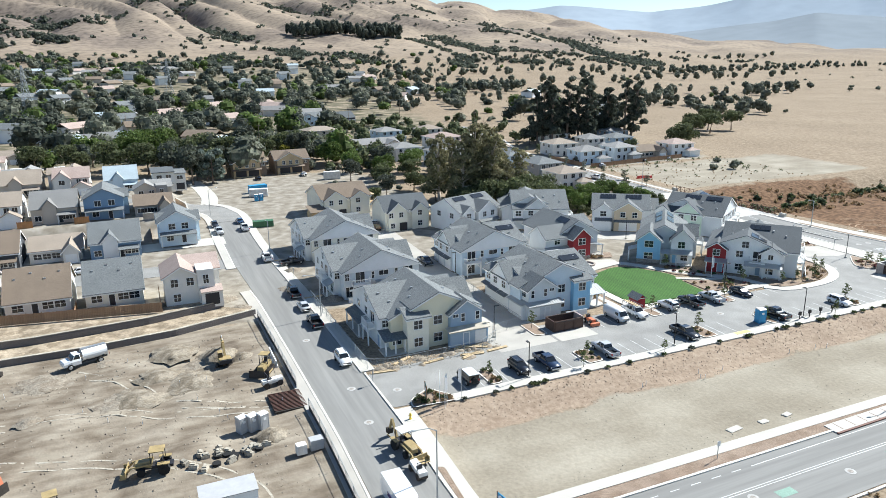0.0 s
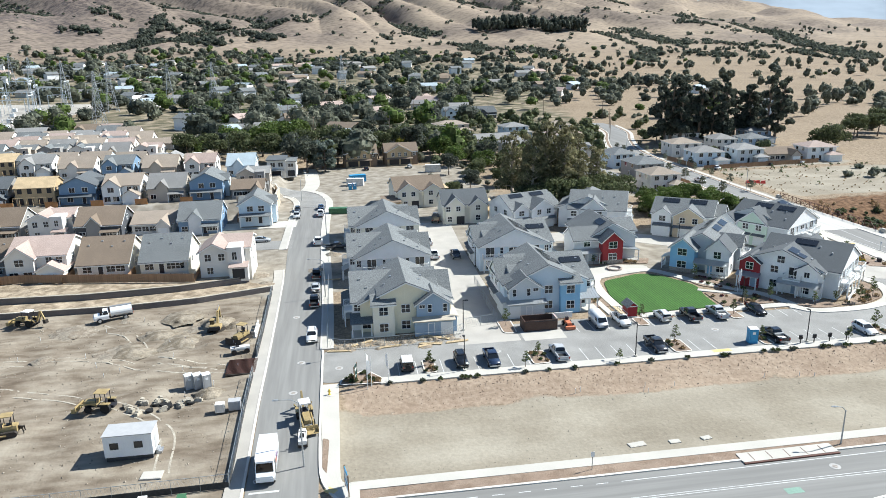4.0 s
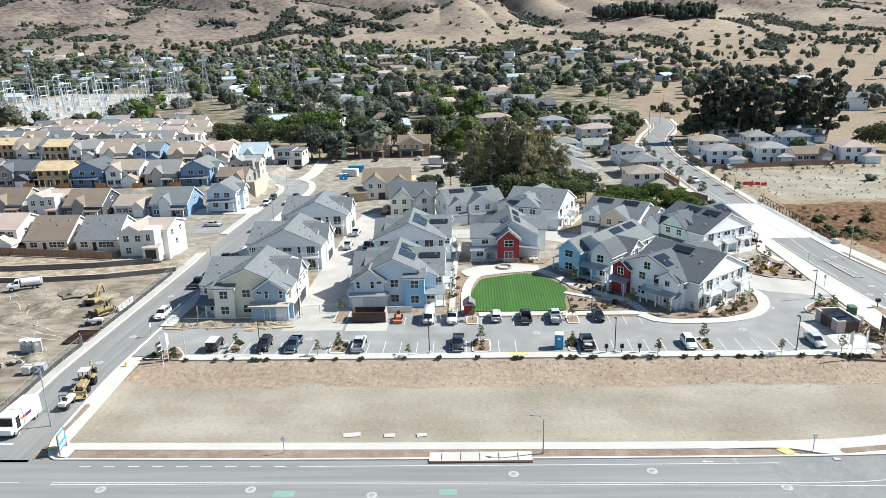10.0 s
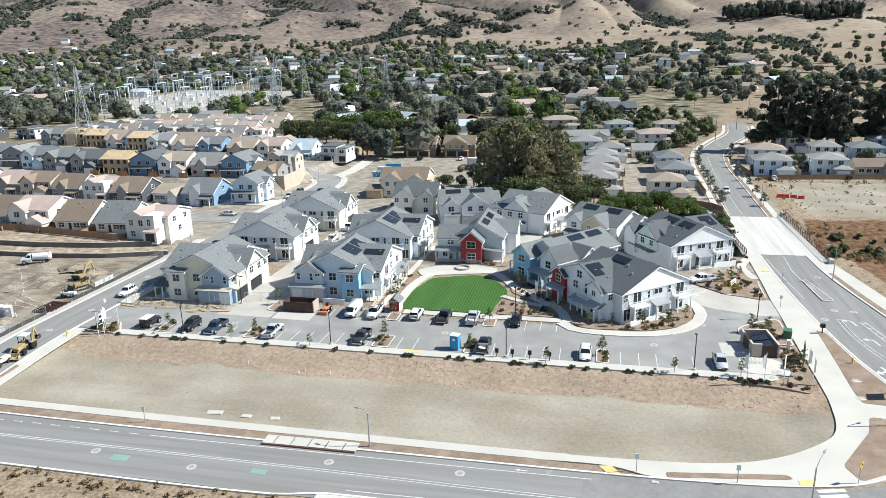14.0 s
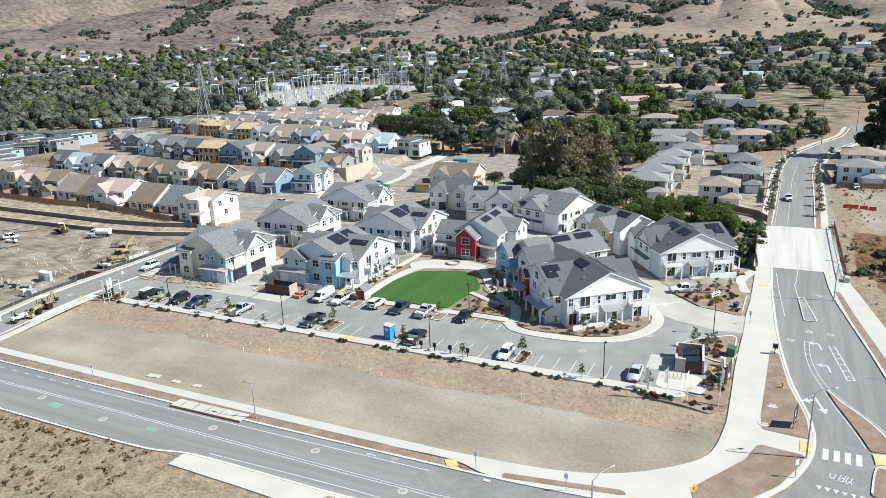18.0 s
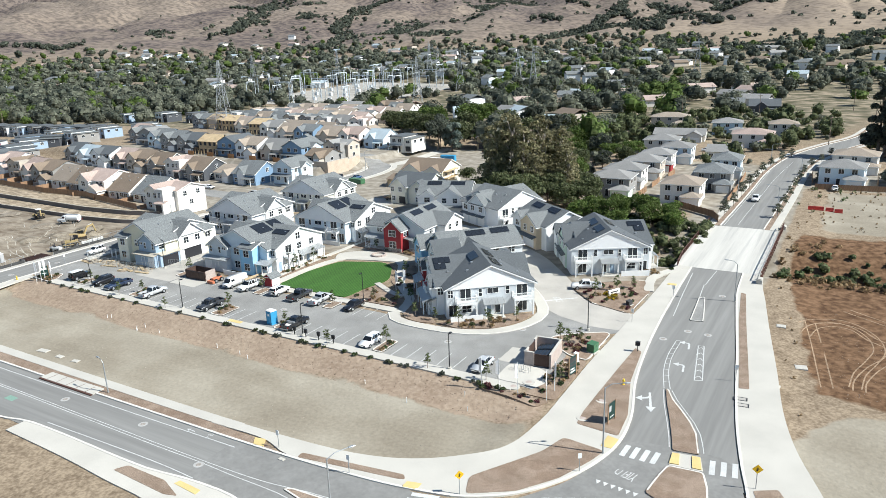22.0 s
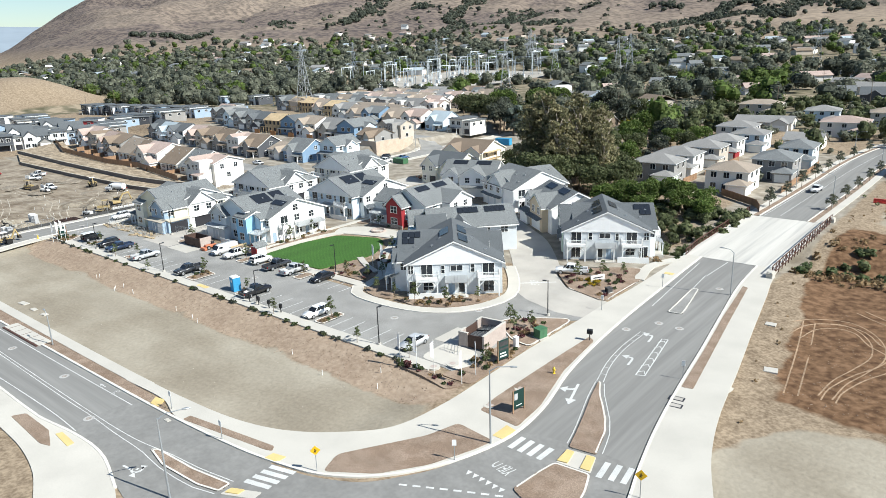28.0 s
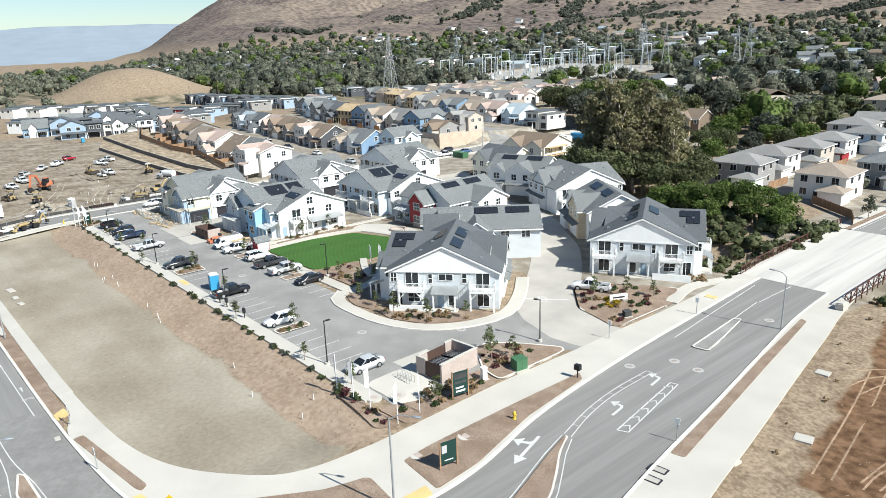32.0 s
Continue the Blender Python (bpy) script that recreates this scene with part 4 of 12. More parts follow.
laid("refuge_south", pad([(143.1, 48.6), (146.4, 50.1), (146.2, 51.2), (143.1, 49.8)], 0.05, r=0.2), M["concrete"], "concrete crossing refuge", "refuge")
MEDIAN = [(159.5, 114.9), (161.6, 115.2), (161.0, 119.4), (159.7, 127.0), (158.7, 126.6)]
laid("median_north", pad(MEDIAN, 0.1, r=0.5), M["asphalt"], "narrow grey median with a rounded nose", "median"), laid("kerb_median", kerb_ring(MEDIAN, 0.5, 0.16, 0.15), M["kerb"], "pale kerb round the median", "kerb")
laid("kerb_east", strip([(175.6, 64), (174.4, 70.4), (173.2, 75), (171.5, 83), (169.9, 93), (168.2, 105), (166.2, 118), (164.3, 131.5), (163.6, 143.5)], 0.0, -0.3, 0.0, 0.15, 1.2), M["kerb"], "concrete kerb", "kerb")
laid("pavement_east", between([(175.9, 64), (174.7, 70.4), (173.5, 75), (171.8, 83), (170.2, 93), (168.5, 105), (166.5, 118), (164.6, 131.5), (163.9, 143.5)], [(184, 66), (181.6, 72.6), (178.3, 80.8), (176.2, 88.8), (174.2, 101), (171.6, 116), (169.3, 130), (168.2, 136), (167.2, 143.5)], 60, 0.11), M["concrete"], "broad pale concrete pavement beside a dry field", "pavement")
bed([(175.0, 71.0), (177.3, 72.3), (178.8, 69.6), (176.2, 67.8)], "small mulched bed under a warning sign", 0.3, 0.14), bed([(170.3, 93.2), (171.6, 93.5), (170, 104), (168, 117), (165.9, 131.6), (165.0, 132), (166.7, 118), (168.7, 105)], "mulched strip along the kerb", 0.3, 0.14)
# north of the bridge
NE = [(158.2, 180), (158.9, 210), (159.2, 225), (160, 262), (164, 296), (173, 326), (184, 356), (190, 392)]
for side, name in ((1, "west"), (-1, "east")):
    laid("kerb_bridge_" + name, strip(NE, side * 4.8 + (0.3 if side > 0 else 0), side * 4.8 - (0 if side > 0 else 0.3), 0.0, 0.15), M["kerb"], "concrete kerb of the curving road", "kerb")
    laid("planting_road_" + name, strip(NE, side * 6.3 if side > 0 else side * 5.1, side * 5.1 if side > 0 else side * 6.3, 0.02, 0.07), M["mulch"], "planting strip with young street trees", "planting strip")
    laid("pavement_road_" + name, strip(NE, side * 8.0 if side > 0 else side * 6.3, side * 6.3 if side > 0 else side * 8.0, 0.02, 0.1), M["concrete"], "concrete pavement of the curving road", "pavement")
# south side of the arterial
laid("road_east_west_side", between([(159.8, 70), (160.1, 73.5), (159.8, 80), (157.8, 89), (156.4, 99.5), (155.3, 113), (154.5, 130), (154.1, 143.5)], [(165, 70), (164.8, 73.5), (164.2, 80), (163.2, 89), (161.6, 99.5), (160.4, 113), (159.2, 130), (158.8, 143.5)], 60, 0.004), M["road_y"], "asphalt lane beside the western kerb", "road")
laid("road_east_east_side", between([(167, 70.4), (166.4, 75), (165.6, 83), (164.2, 93), (162.2, 105), (160.8, 118), (159.6, 131.5), (159, 143.5)], [(174.3, 70.4), (173.1, 75), (171.4, 83), (169.8, 93), (168.1, 105), (166.1, 118), (164.2, 131.5), (163.5, 143.5)], 60, 0.006), M["road_y"], "asphalt lane beside the eastern kerb", "road")
laid("kerb_south", strip([(-250, 42.4), (60, 42.5), (84, 42.9), (90, 44.1), (113, 44.2), (118.5, 44.9), (124, 45.2), (128, 44.8), (134, 43)], 0.0, -0.3, 0.0, 0.15), M["kerb"], "low concrete kerb", "kerb")
laid("pavement_far_south", between([(89, 44.0), (100, 44.0), (112, 43.9), (118.5, 44.7), (124, 45.0), (128, 44.6), (134, 42.8), (142, 39)], [(89, 41.2), (103, 40.8), (111, 40.3), (118, 40.0), (124, 39.0), (128, 37.6), (134, 35), (142, 31)], 40, 0.11), M["concrete"], "broad pale concrete apron south of the road", "pavement")
bed([(110.0, 42.0), (119.2, 41.6), (120.8, 42.1), (117.2, 43.4), (110.8, 43.4)], "small mulched island in the apron", 0.3, 0.15)


# ---- paint on the roads ----
def dash(x0, y0, x1, y1, w=0.12, lift=0.022, mat=None, name="lane_line"):
    d = math.hypot(x1 - x0, y1 - y0)
    nx, ny = -(y1 - y0) / d * w / 2, (x1 - x0) / d * w / 2
    k = max(1, int(d / 3))
    s = Shape()
    for i in range(k):
        a, b = i / k, (i + 1) / k
        q = [(x0 + (x1 - x0) * t + sx * nx, y0 + (y1 - y0) * t + sx * ny) for t, sx in ((a, -1), (b, -1), (b, 1), (a, 1))]
        s.slab([(x, y, float(level(x, y)) + lift) for x, y in q], 0.004)
    return laid(name, s, mat or M["lane_paint"], "white painted road line", "road marking")


def line(pts, w=0.12, mat=None, lift=0.022, name="lane_line"):
    s = strip(pts, w / 2, -w / 2, lift, 0.0, 1.5)
    s.v = [(x, y, z if i % 4 < 2 else z + 0.245) for i, (x, y, z) in enumerate(s.v)]
    return laid(name, s, mat or M["lane_paint"], "white painted road line", "road marking")


for k in range(9):
    dash(35.5 + 3.0 * k, 51.55, 36.9 + 3.0 * k, 51.55)
line([(62.5, 51.55), (100, 51.9), (119, 52.2)]), line([(-120, 48.3), (30, 48.3)], 0.1), line([(34, 48.3), (80, 48.45), (118, 48.35), (127, 48.6), (133.3, 49.45), (137.4, 49.8), (142.4, 50.6)], 0.1)
line([(34, 47.95), (80, 48.1), (110, 47.9), (118, 47.95), (123, 47.8), (130, 47.75), (134, 47.35), (140, 47.6), (142.6, 48.3)], 0.1), line([(92, 45.0), (104, 45.35), (114, 45.5), (119.6, 45.3)])
line([(161.5, 88.8), (162.5, 85.0), (163.8, 81.0), (164.9, 77.4), (165.4, 75.4)], 0.1), line([(162.6, 88.9), (163.8, 86.6), (165.4, 84.2), (166.9, 81.9), (168.1, 79.5), (169.2, 75.8)], 0.1)
line([(161.5, 89.1), (160.2, 94.2), (159.5, 99.7), (159.4, 105.8)], 0.1), line([(162.3, 89.2), (161.0, 93.7), (160.2, 99.1), (160.1, 105.9)], 0.1), dash(159.4, 105.8, 160.1, 105.9, 0.1)
for k in range(8):
    y = 91 + 1.9 * k
    x = float(np.interp(y, [89.1, 94.2, 99.7, 105.8], [161.5, 160.2, 159.5, 159.4]))
    dash(x, y, x + 0.75, y + 0.15, 0.08)
line([(158.2, 134), (158.9, 126), (159.6, 124.5)]), line([(154.9, 140), (155.8, 126), (156.6, 116)]), line([(158.9, 143), (158.4, 134)])
line([(157.0, 183), (157.6, 210), (158.6, 250), (161, 285)], 0.1), line([(154.0, 181), (154.6, 210), (155.4, 262)], 0.1)
CH = [(164.6, 93.2), (165.6, 93.6), (163.6, 105.4), (162.8, 105.2)]
for p, q in zip(CH, CH[1:] + CH[:1]):
    dash(*p, *q, 0.14)
for k in range(6):
    t = (k + 0.5) / 6
    mx, my = 165.1 + (163.2 - 165.1) * t, 93.4 + (105.3 - 93.4) * t
    dash(mx - 0.55, my - 0.5, mx, my + 0.4, 0.12), dash(mx, my + 0.4, mx + 0.45, my - 0.3, 0.12)
for k in range(4):
    x = 161.0 + 1.15 * k
    dash(x, 71.3, x + 0.15, 73.7, 0.62, name="crossing_bar")
for k in range(3):
    x = 170.7 + 1.15 * k
    dash(x, 72.1 + 0.25 * k, x - 0.35, 74.8 + 0.25 * k, 0.6, name="crossing_bar")
for k in range(4):
    y = 51.4 + 1.0 * k
    dash(143.2, y, 146.2, y + 0.75, 0.6, name="crossing_bar")
for k in range(6):
    x, y = 160.1 + 0.83 * k, 65.5 - 0.08 * k
    z = float(level(x, y)) + 0.02
    laid("yield_tooth", Shape().slab([(x - 0.3, y + 0.45, z), (x + 0.05, y - 0.45, z), (x + 0.4, y + 0.4, z)], 0.004), M["lane_paint"], "white painted yield triangle", "road marking")
for k in range(8):
    a = 1.2 * k
    dash(155.9 + a, 60.0 + 0.52 * a - 0.004 * a * a, 156.6 + a, 60.36 + 0.52 * a - 0.004 * a * a, 0.25)


def flat_mark(name, rings, x, y, turn, size, label):
    """A painted symbol from rings in a unit square."""
    s = Shape()
    m = pose(x, y, 0, 0, 0, turn)
    for ring in rings:
        q = [m @ Vector((a * size, b * size, 0)) for a, b in ring]
        s.slab([(p.x, p.y, float(level(p.x, p.y)) + 0.024) for p in q], 0.004)
    return laid(name, s, M["lane_paint"], label, "road marking")


LEFT_ARROW = [[(0.05, -0.9), (0.22, -0.9), (0.22, 0.2), (0.05, 0.2)], [(0.22, 0.2), (0.12, 0.5), (-0.3, 0.55), (-0.3, 0.4), (0.0, 0.32), (0.05, 0.2)], [(-0.28, 0.85), (-0.75, 0.48), (-0.28, 0.1)]]
flat_mark("turn_arrow", LEFT_ARROW, 161.3, 104.7, 8, 1.7, "white painted left-turn arrow"), flat_mark("turn_arrow", LEFT_ARROW, 162.2, 96.6, 8, 1.7, "white painted left-turn arrow")
flat_mark("turn_arrow", [[(-0.08, -1.25), (0.08, -1.25), (0.08, 0.75), (-0.08, 0.75)], [(-0.32, 0.65), (0.32, 0.65), (0, 1.3)], [(0.08, -0.75), (0.2, -0.6), (0.52, -0.5), (0.52, -0.32), (0.12, -0.42), (0.08, -0.5)], [(0.5, -0.78), (0.95, -0.4), (0.5, -0.05)]], 160.8, 84.7, 196, 2.0, "white painted arrows for straight on and right")
ROUND = [[(0.34 * math.cos(a), 0.34 * math.sin(a)), (0.34 * math.cos(a + 0.45), 0.34 * math.sin(a + 0.45)), (0.55 * math.cos(a + 0.45), 0.55 * math.sin(a + 0.45)), (0.55 * math.cos(a), 0.55 * math.sin(a))] for a in [0.449 * k - 1.2 for k in range(9)]]
flat_mark("roundabout_arrow", ROUND + [[(0.2, -1.5), (0.4, -1.5), (0.4, -0.35), (0.2, -0.35)], [(-0.75, 0.35), (-0.2, 0.35), (-0.5, -0.25)], [(0.35, 0.15), (0.8, 0.9), (0.95, 0.25)], [(-0.12, -0.12), (0.12, -0.12), (0.12, 0.12), (-0.12, 0.12)]], 132.6, 45.8, -84, 1.25, "white painted roundabout arrow")
WHEEL = [[(0.26 * math.cos(a), 0.26 * math.sin(a)), (0.26 * math.cos(a + 0.63), 0.26 * math.sin(a + 0.63)), (0.34 * math.cos(a + 0.63), 0.34 * math.sin(a + 0.63)), (0.34 * math.cos(a), 0.34 * math.sin(a))] for a in [0.628 * k for k in range(10)]]
flat_mark("bicycle_mark", [[(x - 0.5, y) for x, y in q] for q in WHEEL] + [[(x + 0.5, y) for x, y in q] for q in WHEEL] + [[(-0.5, -0.03), (-0.15, 0.42), (-0.08, 0.42), (-0.42, -0.03)], [(-0.15, 0.36), (0.3, 0.4), (0.3, 0.46), (-0.15, 0.43)], [(0.44, 0), (0.52, 0), (0.36, 0.6), (0.28, 0.6)]], 114.2, 52.55, 90, 0.7, "white painted bicycle symbol")
flat_mark("lane_arrow", [[(-0.07, -0.8), (0.07, -0.8), (0.07, 0.3), (-0.07, 0.3)], [(-0.3, 0.2), (0.3, 0.2), (0, 0.8)]], 110.9, 52.5, 90, 0.9, "white painted bicycle lane arrow")
for x, y in ((171.0, 90.3), (171.4, 88.7)):
    laid("vault_frame", pad([(x - 0.85, y - 0.55), (x + 0.85, y - 0.35), (x + 0.75, y + 0.6), (x - 0.95, y + 0.45)], 0.122, 0.1, r=0.1), M["dark_trim"], "dark steel frame of a vault lid", "vault")
    laid("vault_lid", pad([(x - 0.68, y - 0.38), (x + 0.66, y - 0.2), (x + 0.58, y + 0.44), (x - 0.76, y + 0.3)], 0.13, 0.1, r=0.05), M["alley"], "grey concrete vault lid in the pavement", "vault")


def lettering(text, x, y, turn, size, stretch, mat, name="road_word", lift=0.024, label=""):
    c = bpy.data.curves.new(name, "FONT")
    c.body, c.size, c.align_x, c.align_y, c.extrude = text, size, "CENTER", "CENTER", 0.002
    ob = new(name, c)
    bpy.context.view_layer.update()
    me = bpy.data.meshes.new_from_object(ob.evaluated_get(bpy.context.evaluated_depsgraph_get()))
    bpy.data.objects.remove(ob)
    me.materials.append(mat)
    ob = new(name, me)
    ob.matrix_world = pose(x, y, float(level(x, y)) + lift, 0, 0, turn) @ Matrix.Diagonal((1, stretch, 1, 1))
    return tagged(ob, label or "white painted word on the asphalt", "road marking", kind="structure")


lettering("YIELD", 162.5, 68.2, 163, 0.95, 2.4, M["lane_paint"]), lettering("STOP", 22.2, 59.2, 180, 1.1, 1.9, M["lane_paint"])
lettering("STOP", 136.6, 114.2, 130, 1.0, 1.9, M["lane_paint"]), dash(133.2, 111.2, 139.4, 116.4, 0.35), dash(20.6, 56.6, 24.0, 56.6, 0.35)
flat_mark("bike_box", [[(-1, -0.5), (1, -0.5), (1, 0.5), (-1, 0.5)]], 80.5, 46.6, 0, 1.0, "faded green painted bicycle lane marking").data.materials[0] = M["green_paint"]
flat_mark("bike_box", [[(-1, -0.5), (1, -0.5), (1, 0.5), (-1, 0.5)]], 62.0, 46.2, 0, 1.2, "faded green painted bicycle lane marking").data.materials[0] = M["green_paint"]
# stalls of the parking lot
for x in [39.9, 42.6, 46.5, 49.2, 51.9, 54.6, 57.3, 59.9, 66.4, 69.05, 71.7, 74.35, 77.0, 79.6, 82.3, 87.5, 90.2, 103.0, 105.6, 108.3, 110.9, 113.5, 116.2, 122.7, 125.4, 128.0, 130.7, 133.3, 136.0]:
    dash(x, 80.6, x, 85.2, 0.11)
for x in [71.4, 74.1, 76.8, 84.8, 87.6, 90.4, 93.1, 95.8, 98.4, 104.3, 107.0, 109.6, 112.3]:
    dash(x, 91.6, x, 95.8, 0.11)
# iron covers set in the paving
COVER = Shape().tube((0, 0, 0), (0, 0, 0.012), 0.62, 0.62, 20)
RING = material("cover_ring", (0.4, 0.39, 0.37), 0.8)
for x, y in ((94, 88.2), (128, 88.8), (136.5, 98.5), (56, 86.5), (160.2, 110.2), (163.3, 110.0), (157.4, 105.5), (58, 47.0), (72, 46.0), (88, 50.0), (104, 50.6), (24.5, 78), (25.2, 88), (23.5, 108), (31, 85), (118, 47.5), (162.3, 129), (40.5, 47)):
    c = thing("manhole_cover", "round iron manhole cover in a concrete collar", "manhole cover", pose(x, y, float(level(x, y)) + 0.016), "manhole covers", shape=Shape().tube((0, 0, 0), (0, 0, 0.012), 0.62, 0.62, 20), mat=RING)
    part("lid", Shape().tube((0, 0, 0.012), (0, 0, 0.022), 0.33, 0.33, 16), M["stone"], c)
# yellow tactile plates at the ramps
for ring in ([(158.3, 72.0), (159.6, 72.0), (159.8, 74.2), (158.4, 74.5)], [(119.7, 54.9), (120.7, 53.6), (122.2, 53.8), (121.2, 55.2)], [(141.6, 54.9), (143.3, 55.2), (143.3, 56.4), (141.6, 56.0)], [(166.15, 72.1), (167.2, 72.3), (166.8, 74.4), (166.0, 74.3)], [(168.6, 72.3), (169.6, 72.4), (169.0, 74.7), (168.1, 74.6)], [(143.3, 49.0), (144.6, 49.6), (144.6, 50.4), (143.3, 49.8)], [(152.0, 131.0), (153.6, 131.0), (153.6, 132.0), (152.0, 132.0)], [(29.0, 55.6), (30.0, 54.8), (30.6, 55.4), (29.6, 56.2)], [(89.0, 79.4), (92.0, 79.4), (92.0, 80.3), (89.0, 80.3)], [(118.6, 43.5), (122.4, 43.2), (122.3, 44.0), (118.8, 44.2)]):
    laid("tactile_plate", pad(ring, 0.15, 0.1, r=0.1), M["yellow_paint"], "yellow ribbed tactile plate at a kerb ramp", "tactile plate")

# ---- buildings ----
SHARED = {}


def shared(key, make, mat, smooth=False):
    if key not in SHARED:
        SHARED[key] = make().mesh(str(key[0]), mat, smooth)
    return SHARED[key]


def window_frame(w, h, bars):
    """One moulded frame with its mullions: a plate with openings."""
    t = 0.09
    xs, zs = [-w / 2 - t, -w / 2], [-h / 2 - t, -h / 2]
    for i in range(1, bars):
        x = -w / 2 + w * i / bars
        xs += [x - 0.035, x + 0.035]
    if 1.0 < h < 1.9:
        zs += [-0.03, 0.03]
    xs += [w / 2, w / 2 + t]
    zs += [h / 2, h / 2 + t]
    nx, nz = len(xs), len(zs)

    def at(i, k, back):
        return (i * nz + k) * 2 + back

    def solid(i, k):
        return 0 <= i < nx - 1 and 0 <= k < nz - 1 and (i % 2 == 0 or k % 2 == 0)
    f = []
    for i in range(nx - 1):
        for k in range(nz - 1):
            if not solid(i, k):
                continue
            f += [(at(i, k, 0), at(i + 1, k, 0), at(i + 1, k + 1, 0), at(i, k + 1, 0)), (at(i, k + 1, 1), at(i + 1, k + 1, 1), at(i + 1, k, 1), at(i, k, 1))]
            for di, dk, p, q in ((-1, 0, (i, k), (i, k + 1)), (1, 0, (i + 1, k + 1), (i + 1, k)), (0, -1, (i + 1, k), (i, k)), (0, 1, (i, k + 1), (i + 1, k + 1))):
                if not solid(i + di, k + dk):
                    f.append((at(*p, 1), at(*p, 0), at(*q, 0), at(*q, 1)))
    return Shape().add([(x, y, z) for x in xs for z in zs for y in (-0.07, 0.03)], f)


def garage_door(w, h):
    s = Shape().box(-w / 2, -0.03, 0, w / 2, 0.04, h)
    for r in range(4):
        for c in range(max(2, int(w / 0.6))):
            k = max(2, int(w / 0.6))
            x0, x1 = -w / 2 + w * c / k + 0.06, -w / 2 + w * (c + 1) / k - 0.06
            s.box(x0, -0.055, h * r / 4 + 0.06, x1, -0.03, h * (r + 1) / 4 - 0.06)
    return s


def panel_shape(w=1.0, h=1.65):
    return Shape().box(-w / 2 + 0.01, -h / 2 + 0.01, 0, w / 2 - 0.01, h / 2 - 0.01, 0.045)


